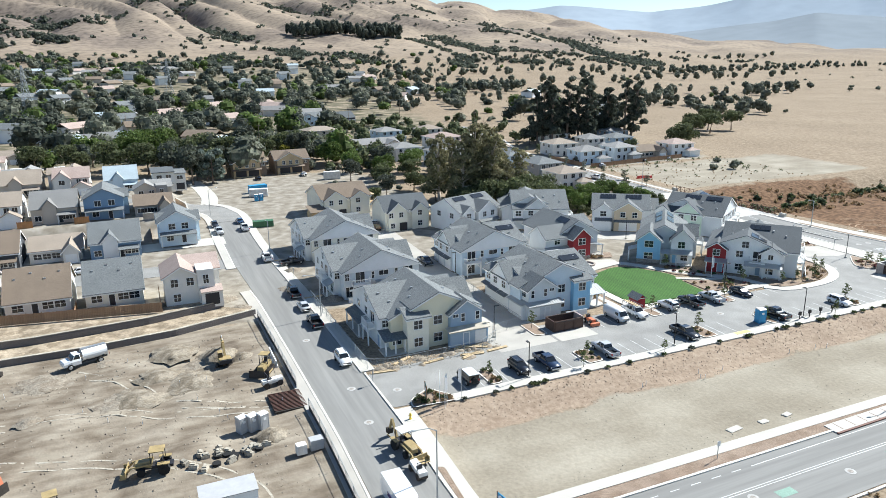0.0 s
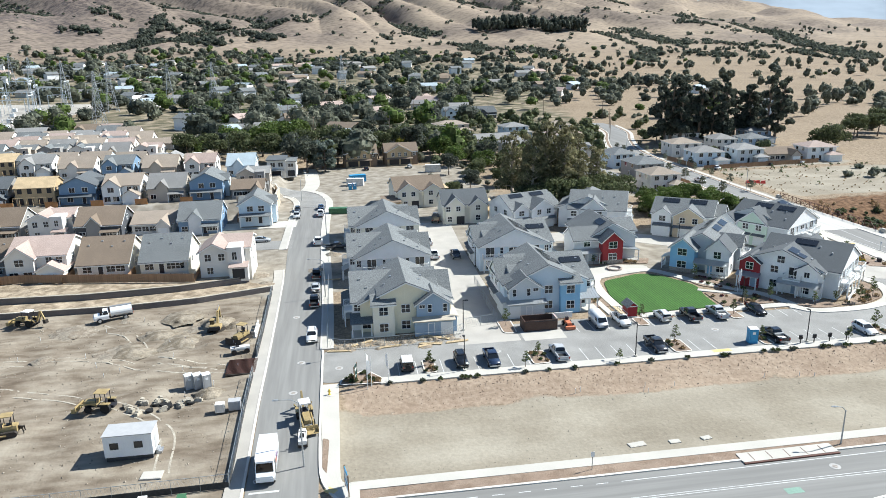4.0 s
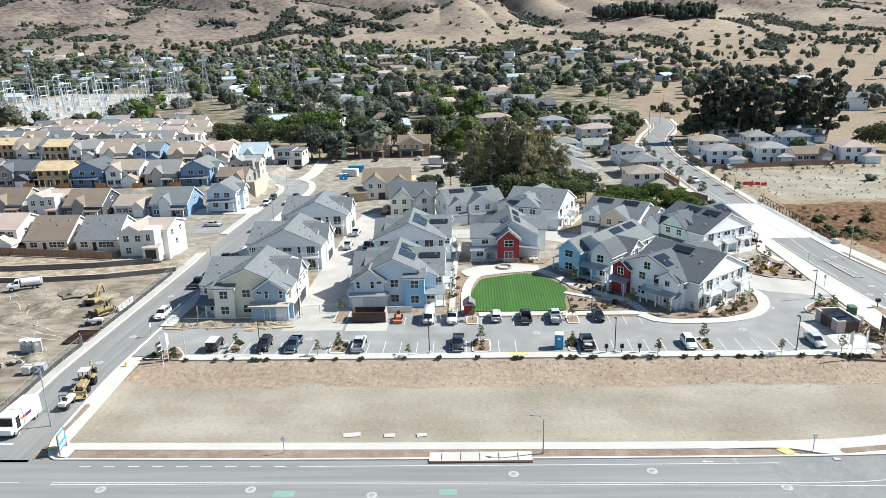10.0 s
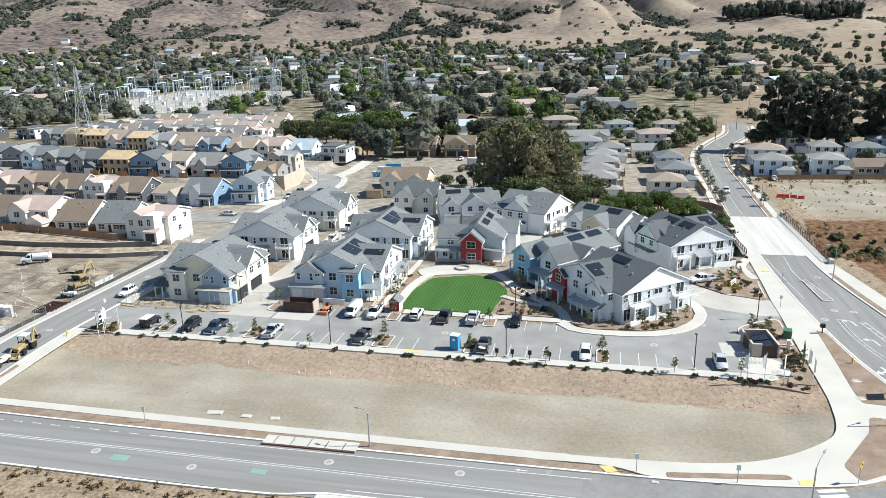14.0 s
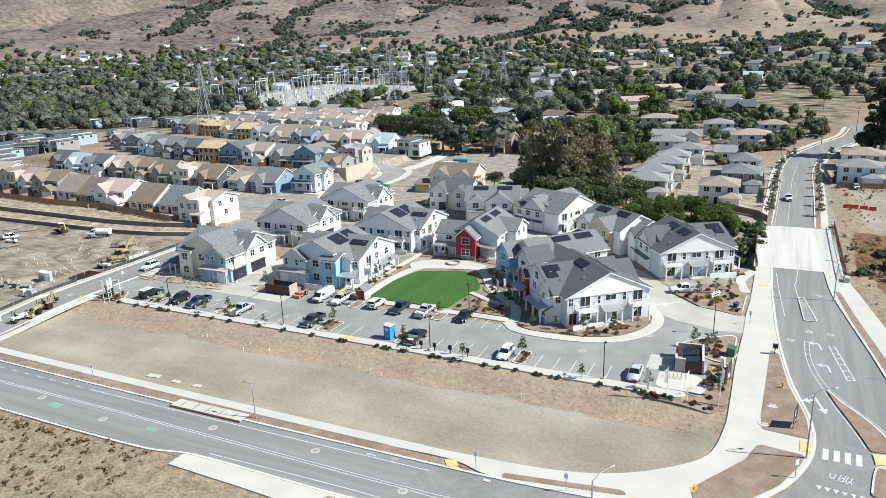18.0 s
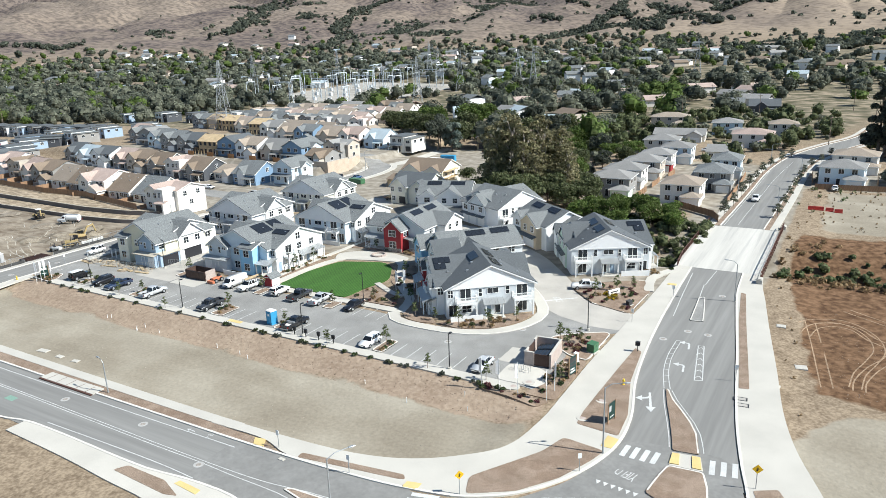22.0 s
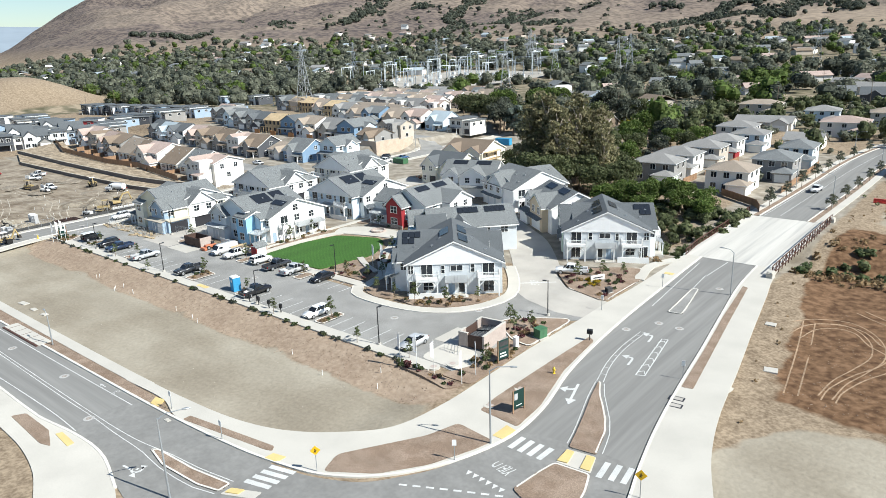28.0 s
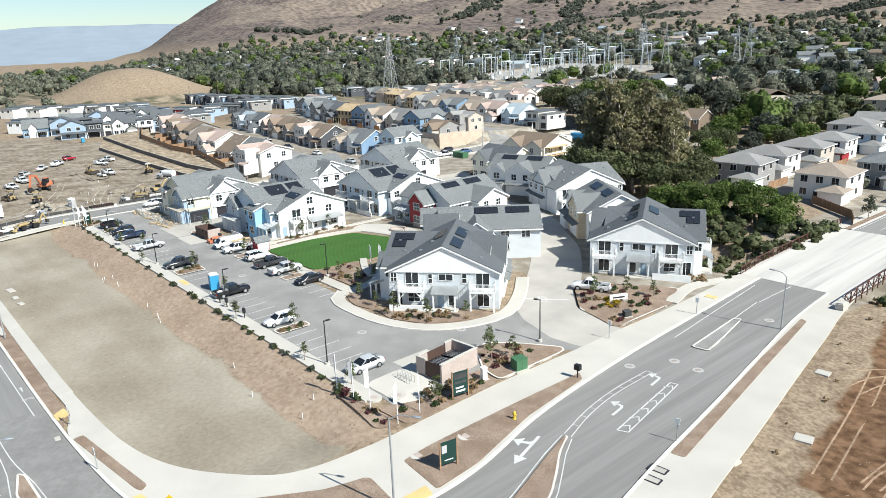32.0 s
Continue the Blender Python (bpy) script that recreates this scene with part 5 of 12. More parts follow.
class Building:
    """A house in its own frame: u to the right along the front, v away from the front, z up. flip mirrors u."""

    def __init__(self, name, label, category, x, y, turn, flip=False, group="", z=None):
        self.flip = flip
        self.at = pose(x, y, float(land(x, y)) if z is None else z, 0, 0, turn)
        self.root = thing(name, label, category, self.at, group)
        self.vols, self.far, self.bulk, self.frames, self.panes = [], False, {}, Shape(), Shape()
        self.foot = -2.6 if z is not None and z > 1.5 else -0.6

    def put(self, name, shape, mat, parent=None, label=""):
        if self.flip:
            shape.v = [(-x, y, z) for x, y, z in shape.v]
            shape.f = [f[::-1] for f in shape.f]
        if self.far and not parent:
            self.bulk.setdefault((name, mat.name), (mat, Shape()))[1].add(shape.v, shape.f)
            return None
        return part(name, shape, mat, parent or self.root, label)

    def turn(self, face):
        return {"S": 0, "E": 90, "N": 180, "W": -90}[{"E": "W", "W": "E"}.get(face, face) if self.flip else face]

    def spot(self, face, plane, along, z, out=0.0):
        u, v = (along, plane) if face in "SN" else (plane, along)
        du, dv = {"S": (0, -1), "N": (0, 1), "E": (1, 0), "W": (-1, 0)}[face]
        u, v = u + du * out, v + dv * out
        return pose(-u if self.flip else u, v, z, 0, 0, self.turn(face))

    def vol(self, u0, v0, u1, v1, eave, apex, axis, wall, roof, over=0.45, rake=0.35, trim=True):
        """A gabled volume. axis: the direction of its ridge."""
        base = self.foot
        s = Shape()
        if axis == "u":
            m = (v0 + v1) / 2
            s.add([(u0, v0, base), (u0, v1, base), (u0, v1, eave), (u0, m, apex), (u0, v0, eave), (u1, v0, base), (u1, v1, base), (u1, v1, eave), (u1, m, apex), (u1, v0, eave)],
                  [(0, 4, 3, 2, 1), (5, 6, 7, 8, 9), (0, 5, 9, 4), (1, 2, 7, 6), (4, 9, 8, 3), (3, 8, 7, 2)])
            k = (apex - eave) / (m - v0)
            lo = eave - k * over
            a, b = u0 - rake, u1 + rake
            quads = [[(a, v0 - over, lo), (b, v0 - over, lo), (b, m, apex), (a, m, apex)], [(b, v1 + over, lo), (a, v1 + over, lo), (a, m, apex), (b, m, apex)]]
        else:
            m = (u0 + u1) / 2
            s.add([(u0, v0, base), (u1, v0, base), (u1, v0, eave), (m, v0, apex), (u0, v0, eave), (u0, v1, base), (u1, v1, base), (u1, v1, eave), (m, v1, apex), (u0, v1, eave)],
                  [(0, 1, 2, 3, 4), (6, 5, 9, 8, 7), (0, 4, 9, 5), (1, 6, 7, 2), (4, 3, 8, 9), (3, 2, 7, 8)])
            k = (apex - eave) / (m - u0)
            lo = eave - k * over
            a, b = v0 - rake, v1 + rake
            quads = [[(u0 - over, b, lo), (u0 - over, a, lo), (m, a, apex), (m, b, apex)], [(u1 + over, a, lo), (u1 + over, b, lo), (m, b, apex), (m, a, apex)]]
        self.put("wall", s, wall)
        # both slopes in one folded sheet: the foot, the ridge and the other foot at either end
        (p0, p1, top1, top0), (q0, q1, _, _) = quads
        edge = [(p0, q1), (p1, q0)]
        v = [(x, y, z + lift) for (foot, other), ridge in zip(edge, (top0, top1)) for lift in (0.2, 0.04) for x, y, z in (foot, ridge, other)]
        self.put("roof", Shape().add(v, [(0, 6, 7, 1), (1, 7, 8, 2), (4, 10, 9, 3), (5, 11, 10, 4), (0, 1, 4, 3), (1, 2, 5, 4), (7, 6, 9, 10), (8, 7, 10, 11), (6, 0, 3, 9), (2, 8, 11, 5)]), roof)
        if trim and not self.far:
            t, ring = Shape(), [(p0, -1, -1), (p1, 1, -1), (top1, 1, 0), (q0, 1, 1), (q1, -1, 1), (top0, -1, 0)]
            if axis == "v":
                ring = [(p0, -1, 1), (p1, -1, -1), (top1, 0, -1), (q0, 1, -1), (q1, 1, 1), (top0, 0, 1)]
            for (x, y, z), dx, dy in ring:
                t.v += [(x + 0.04 * dx, y + 0.04 * dy, z + 0.07), (x - 0.03 * dx, y - 0.03 * dy, z + 0.03), (x - 0.03 * dx, y - 0.03 * dy, z - 0.17), (x + 0.04 * dx, y + 0.04 * dy, z - 0.17)]
            t.f += [(4 * i + k, 4 * i + (k + 1) % 4, 4 * j + (k + 1) % 4, 4 * j + k) for i in range(6) for j in ((i + 1) % 6,) for k in range(4)]
            self.put("fascia", t, M["trim"])
        self.vols.append((u0, v0, u1, v1, eave, apex, axis))
        return len(self.vols) - 1

    def hip(self, u0, v0, u1, v1, eave, apex, wall, roof, over=0.5):
        """A volume under a hipped roof."""
        base = self.foot
        self.put("wall", Shape().box(u0, v0, base, u1, v1, eave), wall)
        a, b, c, d = u0 - over, v0 - over, u1 + over, v1 + over
        z = eave - 0.05
        k = min(c - a, d - b) / 2 * 0.98
        if c - a > d - b:
            r0, r1 = (a + k, (b + d) / 2, apex), (c - k, (b + d) / 2, apex)
            f = [(0, 1, 5, 4), (1, 2, 5), (2, 3, 4, 5), (3, 0, 4)]
        else:
            r0, r1 = ((a + c) / 2, b + k, apex), ((a + c) / 2, d - k, apex)
            f = [(0, 1, 4), (1, 2, 5, 4), (2, 3, 5), (3, 0, 4, 5)]
        self.put("roof", Shape().add([(a, b, z), (c, b, z), (c, d, z), (a, d, z), r0, r1], f + [(3, 2, 1, 0)]), roof)
        self.put("fascia", Shape().box(a - 0.02, b - 0.02, z - 0.16, c + 0.02, d + 0.02, z - 0.003), M["trim"])

    def box(self, u0, v0, z0, u1, v1, z1, mat, name="wall", label=""):
        return self.put(name, Shape().box(u0, v0, z0, u1, v1, z1), mat, None, label)

    def lean(self, u0, v0, u1, v1, z_out, z_in, face, mat, posts=(), thick=0.1, seams=True, to=0.0, post=0.2):
        """A lean-to roof that falls towards face, with posts under its outer edge."""
        z = {"S": (z_out, z_out, z_in, z_in), "N": (z_in, z_in, z_out, z_out), "W": (z_out, z_in, z_in, z_out), "E": (z_in, z_out, z_out, z_in)}[face]
        c = [(u0, v0), (u1, v0), (u1, v1), (u0, v1)]
        roof = self.put("porch_roof", Shape().slab([(x, y, q) for (x, y), q in zip(c, z)], thick), mat)
        if seams:
            s = Shape()
            n = max(2, int(((u1 - u0) if face in "SN" else (v1 - v0)) / 0.5))
            for i in range(n + 1):
                if face in "SN":
                    x = u0 + (u1 - u0) * i / n
                    s.bar((x, v0, z[0] + 0.02), (x, v1, z[3] + 0.02), 0.04, 0.05)
                else:
                    y = v0 + (v1 - v0) * i / n
                    s.bar((u0, y, z[0] + 0.02), (u1, y, z[1] + 0.02), 0.04, 0.05)
            self.put("seam", s, mat, roof)
        for x, y in posts:
            self.put("post", Shape().box(x - post / 2, y - post / 2, to - 0.4, x + post / 2, y + post / 2, min(z_out, z_in) - 0.05), M["trim"])

    def window(self, face, plane, along, z, w=1.5, h=1.4, bars=2):
        m = self.spot(face, plane, along, z)
        if self.far:
            for s, piece in ((self.frames, Shape().box(-w / 2 - 0.1, -0.06, -h / 2 - 0.1, w / 2 + 0.1, 0.02, h / 2 + 0.1)), (self.panes, Shape().box(-w / 2, -0.08, -h / 2, -0.04, 0.0, h / 2).box(0.04, -0.08, -h / 2, w / 2, 0.0, h / 2))):
                s.add([m @ Vector(p) for p in piece.v], piece.f)
            return None
        f = part("window", shared(("window", w, h, bars), lambda: window_frame(w, h, bars), M["trim"]), None, self.root, "", m)
        part("pane", shared(("pane", w, h), lambda: Shape().box(-w / 2, -0.035, -h / 2, w / 2, 0.01, h / 2), M["glass"]), None, f)
        return f

    def finish(self):
        """Join the like pieces of a far house."""
        for (name, _), (mat, shape) in self.bulk.items():
            part(name, shape, mat, self.root)
        if self.frames.v:
            f = tagged(part("window_frames", self.frames, M["trim"], self.root), kind="stuff")
            tagged(part("panes", self.panes, M["glass"], f), kind="stuff")

    def windows(self, face, plane, rows, w=1.5, h=1.4, bars=2):
        for along, z in rows:
            self.window(face, plane, along, z, w, h, bars)

    def garage(self, face, plane, along, w=2.6, h=2.2, mat=None, z=0.05):
        mat = mat or M["trim"]
        return part("garage_door", shared(("garage_door", w, h, mat.name), lambda: garage_door(w, h), mat), None, self.root, "", self.spot(face, plane, along, z, 0.02))

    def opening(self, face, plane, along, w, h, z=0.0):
        """A flat dark panel standing for the shade inside an unglazed or doorless opening."""
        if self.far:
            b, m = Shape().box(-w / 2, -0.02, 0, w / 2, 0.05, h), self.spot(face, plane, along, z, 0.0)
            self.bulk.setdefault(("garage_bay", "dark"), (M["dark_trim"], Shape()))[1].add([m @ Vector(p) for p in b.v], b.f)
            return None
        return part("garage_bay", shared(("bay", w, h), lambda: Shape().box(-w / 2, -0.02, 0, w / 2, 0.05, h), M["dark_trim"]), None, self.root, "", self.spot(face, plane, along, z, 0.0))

    def door(self, face, plane, along, z=0.1, mat=None, w=0.95):
        mat = mat or M["slate_blue"]
        d = part("door", shared(("door", w, mat.name), lambda: Shape().box(-w / 2, -0.05, 0, w / 2, 0.04, 2.05).box(-w / 2 + 0.15, -0.07, 1.1, w / 2 - 0.15, -0.05, 1.9).box(-w / 2 + 0.15, -0.07, 0.2, w / 2 - 0.15, -0.05, 0.95), mat), None, self.root, "", self.spot(face, plane, along, z))
        part("frame", shared(("door_frame", w), lambda: Shape().box(-w / 2 - 0.1, -0.08, 0, -w / 2, 0.03, 2.15).box(w / 2, -0.08, 0, w / 2 + 0.1, 0.03, 2.15).box(-w / 2, -0.08, 2.05, w / 2, 0.03, 2.15), M["trim"]), None, d)

    def rail(self, pts, z, h=1.0, cross=False, mat=None):
        s = Shape()
        for (a, b), (c, d) in zip(pts[:-1], pts[1:]):
            s.bar((a, b, z + h), (c, d, z + h), 0.09, 0.07).bar((a, b, z + 0.1), (c, d, z + 0.1), 0.06, 0.06)
            length = math.hypot(c - a, d - b)
            n = max(1, round(length / 1.3)) if cross else max(2, int(length / 0.16))
            for i in range(n + 1):
                x, y = a + (c - a) * i / n, b + (d - b) * i / n
                w = 0.08 if cross or i in (0, n) else 0.035
                s.bar((x, y, z), (x, y, z + h), w, w)
                if cross and i < n:
                    x2, y2 = a + (c - a) * (i + 1) / n, b + (d - b) * (i + 1) / n
                    s.bar((x, y, z + 0.1), (x2, y2, z + h), 0.05, 0.05).bar((x, y, z + h), (x2, y2, z + 0.1), 0.05, 0.05)
        return self.put("railing", s, mat or M["trim"])

    def balcony(self, face, plane, a0, a1, z=3.0, depth=1.5, braces=True):
        """A balcony on posts in front of a wall."""
        def uv(along, out):
            return {"S": (along, plane - out), "N": (along, plane + out), "E": (plane + out, along), "W": (plane - out, along)}[face]
        (x0, y0), (x1, y1) = uv(a0, 0), uv(a1, depth)
        self.box(min(x0, x1), min(y0, y1), z - 0.32, max(x0, x1), max(y0, y1), z, M["trim"], "balcony_floor")
        self.rail([uv(a0, 0.05), uv(a0, depth - 0.05), uv(a1, depth - 0.05), uv(a1, 0.05)], z)
        for a in (a0 + 0.15, a1 - 0.15):
            x, y = uv(a, depth - 0.15)
            s = Shape().box(x - 0.11, y - 0.11, -0.5, x + 0.11, y + 0.11, z - 0.32)
            if braces:
                k = 0.9 if a < (a0 + a1) / 2 else -0.9
                x2, y2 = uv(a + k, depth - 0.15)
                s.bar((x, y, z - 1.3), (x2, y2, z - 0.34), 0.12, 0.12)
            self.put("post", s, M["trim"])
        self.window(face, plane, (a0 + a1) / 2, z + 1.1, 1.8, 2.1, 2)

    def solar(self, vol, side, along, down, n, rows=1, gap=0.02):
        """Solar panels on a slope of a volume: along the ridge from its start, down from the ridge."""
        u0, v0, u1, v1, eave, apex, axis = self.vols[vol]
        if axis == "v":
            m, run = (u0 + u1) / 2, (u1 - u0) / 2
            sign = 1 if side == "E" else -1
        else:
            m, run = (v0 + v1) / 2, (v1 - v0) / 2
            sign = 1 if side == "N" else -1
        pitch = math.atan2(apex - eave, run)
        me = shared(("solar_panel",), panel_shape, M["solar"])
        for i in range(n):
            for r in range(rows):
                a, d = along + 1.02 * (i + 0.5), down + 1.67 * (r + 0.5)
                off, z = sign * d * math.cos(pitch), apex - d * math.sin(pitch) + 0.32
                u, v = (m + off, v0 + a) if axis == "v" else (u0 + a, m + off)
                turn = (-90 * -sign if axis == "v" else (180 if sign > 0 else 0))
                mm = Matrix.Translation((u, v, z)) @ Euler((0, 0, radians(turn))).to_matrix().to_4x4() @ Euler((pitch, 0, 0)).to_matrix().to_4x4()
                if self.flip:
                    mm = Matrix.Diagonal((-1, 1, 1, 1)) @ mm @ Matrix.Diagonal((-1, 1, 1, 1))
                part("solar_panel", me, None, self.root, "", mm)

    def vents(self, vol, spots):
        """Small roof vents and pipes: side, along, down."""
        u0, v0, u1, v1, eave, apex, axis = self.vols[vol]
        for side, a, d in spots:
            run = (u1 - u0) / 2 if axis == "v" else (v1 - v0) / 2
            m = (u0 + u1) / 2 if axis == "v" else (v0 + v1) / 2
            sign = 1 if side in "EN" else -1
            z = apex - d * (apex - eave) / run + 0.2
            u, v = (m + sign * d, v0 + a) if axis == "v" else (u0 + a, m + sign * d)
            self.put("roof_vent", Shape().box(u - 0.2, v - 0.14, z - 0.1, u + 0.2, v + 0.14, z + 0.2), M["steel"])


def townhouse_core(b, wall, roof, garage_wall, side_wall, set_back=0.0):
    """The shared massing: a long gabled block across, a wide gable to the front, a cross gable over the garages."""
    main = b.vol(-8.8, 2.4, 6.0, 17.4, 5.3, 8.3, "u", side_wall, roof)
    front = b.vol(-7.5, set_back, 8.0, 14.6, 5.4, 9.0, "v", wall, roof)
    cross = b.vol(0, 4.7, 8.3, 11.9, 5.3, 8.15, "u", garage_wall, roof)
    b.vents(front, [("W", 2.5, 3.5), ("W", 5, 2.2), ("E", 3, 2.6), ("E", 6, 3.2), ("W", 8.5, 4.4), ("E", 1.9, 5.2), ("W", 11, 2.8)])
    b.vents(main, [("S", 1.5, 2.4), ("S", 2.6, 4.6), ("N", 5, 3)])
    for v in (6.7, 9.9):
        b.window("E", 8.3, v, 4.35, 1.3, 1.3, 2)
    b.windows("E", 8.0, [(13.2, 4.2)], 1.4, 1.3, 2)
    b.windows("N", 17.4, [(-6, 4.3), (-1, 4.3), (3.5, 4.3), (-6, 1.5), (0, 1.5), (4, 1.5)], 1.5, 1.3, 2)
    return main, front, cross


def garages(b, done=True):
    """Garage bays under the upper storey: doors below a small canopy, or still open (dark shade panels)."""
    if done:
        for v, face in ((6.5, 8.3), (10.0, 8.3), (13.2, 8.0)):
            b.garage("E", face, v, 2.6, 2.2)
            b.lean(face, v - 1.6, face + 0.85, v + 1.6, 2.55, 2.9, "E", M["shingle"], seams=False, thick=0.12)
        return
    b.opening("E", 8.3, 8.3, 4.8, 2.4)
    b.box(8.3, 5.2, 2.45, 8.6, 11.4, 2.8, M["trim"], "lintel")


def townhouse_tower(name, label, x, y, flip, wall, tower, box, side, roof, done):
    """The end building towards the parking lot, with a small square tower and a lower gabled bay."""
    b = Building("townhouse", label, "townhouse", x, y, 0, flip, "townhouses", 0.0)
    main, front, cross = townhouse_core(b, wall, roof, side, side, 1.2)
    b.vol(-4.2, 0, 4.7, 4, 7.0, 9.04, "v", wall, roof, over=0.5)
    b.vol(-5.5, -1.0, -1.9, 4.0, 5.8, 6.7, "u", tower, roof)
    b.vol(1.9, -1.0, 7.5, 3, 5.4, 7.35, "v", box, roof)
    b.box(1.4, -2.0, -0.6, 8.0, -0.99, 2.7, box)
    b.lean(1.0, -2.5, 8.3, -0.9, 2.75, 3.15, "S", M["seam_roof"] if done else M["plywood"], thick=0.14, seams=done)
    b.windows("S", -1.0, [(-3.7, 4.5), (-3.7, 1.6)], 1.4, 1.4)
    b.windows("S", 0, [(0.1, 4.4), (0.1, 1.5)], 1.4, 1.4)
    b.window("S", -1.0, 4.1, 4.5, 0.6, 1.3, 1), b.window("S", -1.0, 6.7, 4.5, 0.6, 1.3, 1), b.window("S", -1.0, 2.8, 4.9, 0.9, 0.5, 2)
    b.garage("S", -2.0, 6.8, 2.0, 2.2), b.door("S", -2.0, 4.2, 0.1, box)
    b.windows("E", 7.5, [(0.6, 4.4)], 1.3, 1.3)
    b.box(7.5, -0.98, -0.6, 8.7, 4.2, 2.68, box)
    b.lean(7.5, -0.9, 9.0, 4.4, 2.73, 3.1, "E", M["seam_roof"] if done else M["plywood"], thick=0.14, seams=False)
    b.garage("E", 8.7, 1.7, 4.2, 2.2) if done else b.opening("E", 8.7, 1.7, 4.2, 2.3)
    # entrance side: porch, small balcony
    b.lean(-9.3, -0.9, -5.5, 2.4, 2.5, 3.3, "S", M["seam_roof"] if done else M["shingle"], [(-9.0, -0.6), (-7.4, -0.6), (-5.8, -0.6)])
    b.box(-9.3, -0.9, -0.5, -5.5, 2.4, 0.12, M["concrete"], "porch_floor")
    b.windows("S", 2.4, [(-7.9, 4.3)], 1.2, 1.3), b.windows("S", 1.2, [(-6.5, 1.5)], 1.4, 1.3), b.door("W", -8.8, 3.4)
    b.lean(-10.7, 8.4, -8.7, 16.0, 2.5, 3.2, "W", M["seam_roof"] if done else M["shingle"], [(-10.5, 8.7), (-10.5, 12.2), (-10.5, 15.7)])
    b.box(-10.7, 8.4, -0.5, -8.7, 16.0, 0.12, M["concrete"], "porch_floor")
    b.balcony("W", -8.8, 4.6, 7.8)
    b.windows("W", -8.8, [(9.6, 4.3), (13.6, 4.3), (10, 1.5), (14.6, 1.5), (9.4, 6.5)], 1.3, 1.3), b.door("W", -8.8, 12.2)
    garages(b, done)
    return b, main, front


def townhouse_gable(label, x, y, turn, flip, wall, side, roof, garage_wall, done, group="townhouses", z=0.0):
    """The middle and corner buildings: a wide gable with two balconies over the entrances."""
    b = Building("townhouse", label, "townhouse", x, y, turn, flip, group, z)
    main, front, cross = townhouse_core(b, wall, roof, garage_wall, side)
    # the boarded upper gable hangs a hand's breadth over the wall below
    b.put("gable_board", Shape().add([(u, v, q) for v in (-0.14, -0.004) for u, q in ((-6.9, 5.42), (7.4, 5.42), (0.25, 8.72))], [(0, 1, 2), (5, 4, 3), (0, 3, 4, 1), (1, 4, 5, 2), (2, 5, 3, 0)]), M["white_batten"], None, "upright-boarded white gable")
    b.box(-7.5, -0.17, 5.2, 8.0, -0.003, 5.42, M["trim"], "band")
    b.balcony("S", 0.0, -6.0, -2.4, 3.0, 1.5), b.balcony("S", 0.0, 4.0, 7.5, 3.0, 1.5)
    b.window("S", 2.4, -8.1, 4.3, 0.9, 1.3), b.window("S", 0, -6.8, 4.4, 0.8, 1.3), b.window("S", 0, -1.6, 4.3, 0.5, 1.3, 1), b.window("S", 0, 0.6, 4.5, 1.9, 0.9, 2), b.window("S", 0, 3.2, 4.4, 0.6, 1.3, 1)
    b.lean(-1.3, -1.8, 2.3, 0.0, 2.6, 3.2, "S", M["seam_roof"], [(-1.0, -1.6), (2.0, -1.6)])
    b.box(-1.4, -2.0, -0.5, 2.4, 0.0, 0.12, M["concrete"], "porch_floor")
    b.window("S", 0, -6.4, 1.4, 1.4, 2.0, 2), b.window("S", 0, -4.0, 1.5, 1.6, 1.2, 2), b.door("S", 0, -0.2), b.window("S", 0, 1.4, 1.3, 0.9, 1.9, 1), b.window("S", 0, 5.8, 1.4, 1.6, 2.0, 2)
    b.box(-7.2, -1.9, -0.5, -1.6, -1.78, 0.95, M["trim"], "porch_wall")
    b.lean(-10.4, 2.4, -8.8, 5.6, 2.4, 3.1, "W", M["seam_roof"], [(-10.2, 2.7), (-10.2, 5.3)])
    b.box(-10.4, 2.4, -0.5, -8.8, 5.6, 0.12, M["concrete"], "porch_floor")
    b.balcony("W", -8.8, 5.9, 9.0, 3.0, 1.4)
    b.windows("W", -8.8, [(4, 4.3), (4, 1.4)], 1.3, 1.3), b.door("W", -8.8, 7.2)
    b.windows("W", -8.8, [(11, 4.3), (14.5, 4.3), (11, 1.5), (15.6, 1.5), (10, 6.4)], 1.3, 1.3)
    garages(b, done)
    return b, main, front


G = M["shingle"]
# west column, still being finished; middle column; corner buildings by the green
a, am, af = townhouse_tower("townhouse", "cream and slate-blue townhouse building, unfinished, with grey shingle roof", 42.4, 97.0, False, M["cream"], M["pale_cream"], M["slate_blue"], M["white_wall"], G, False)
bb, bm_, bf = townhouse_gable("pale blue-grey townhouse building with open garages beside a dirt strip", 42.4, 124.6, 0, False, M["grey_wall"], M["white_wall"], G, M["white_wall"], False)
c, cm, cf = townhouse_gable("white and grey townhouse building near a street bend", 43.2, 151.8, 0, False, M["pale_cream"], M["white_wall"], G, M["white_wall"], False)
d, dm, df = townhouse_tower("townhouse", "pale blue townhouse building with solar panels beside the lawn", 69.0, 101.6, True, M["pale_blue"], M["sky_blue"], M["grey_wall"], M["white_wall"], G, True)
e, em, ef = townhouse_gable("pale blue and white townhouse building with solar panels", 69.6, 128.2, 0, True, M["pale_blue"], M["white_wall"], G, M["grey_wall"], True)
h, hm, hf = townhouse_gable("white townhouse building with a red end and two balconies", 128.8, 101.9, 40.3, False, M["grey_wall"], M["white_batten"], M["dark_shingle"], M["white_wall"], True)
i_, im, if_ = townhouse_gable("white townhouse building with a sage-green side and balconies", 140.5, 132.7, 31.5, True, M["grey_wall"], M["white_batten"], M["dark_shingle"], M["sage"], True)


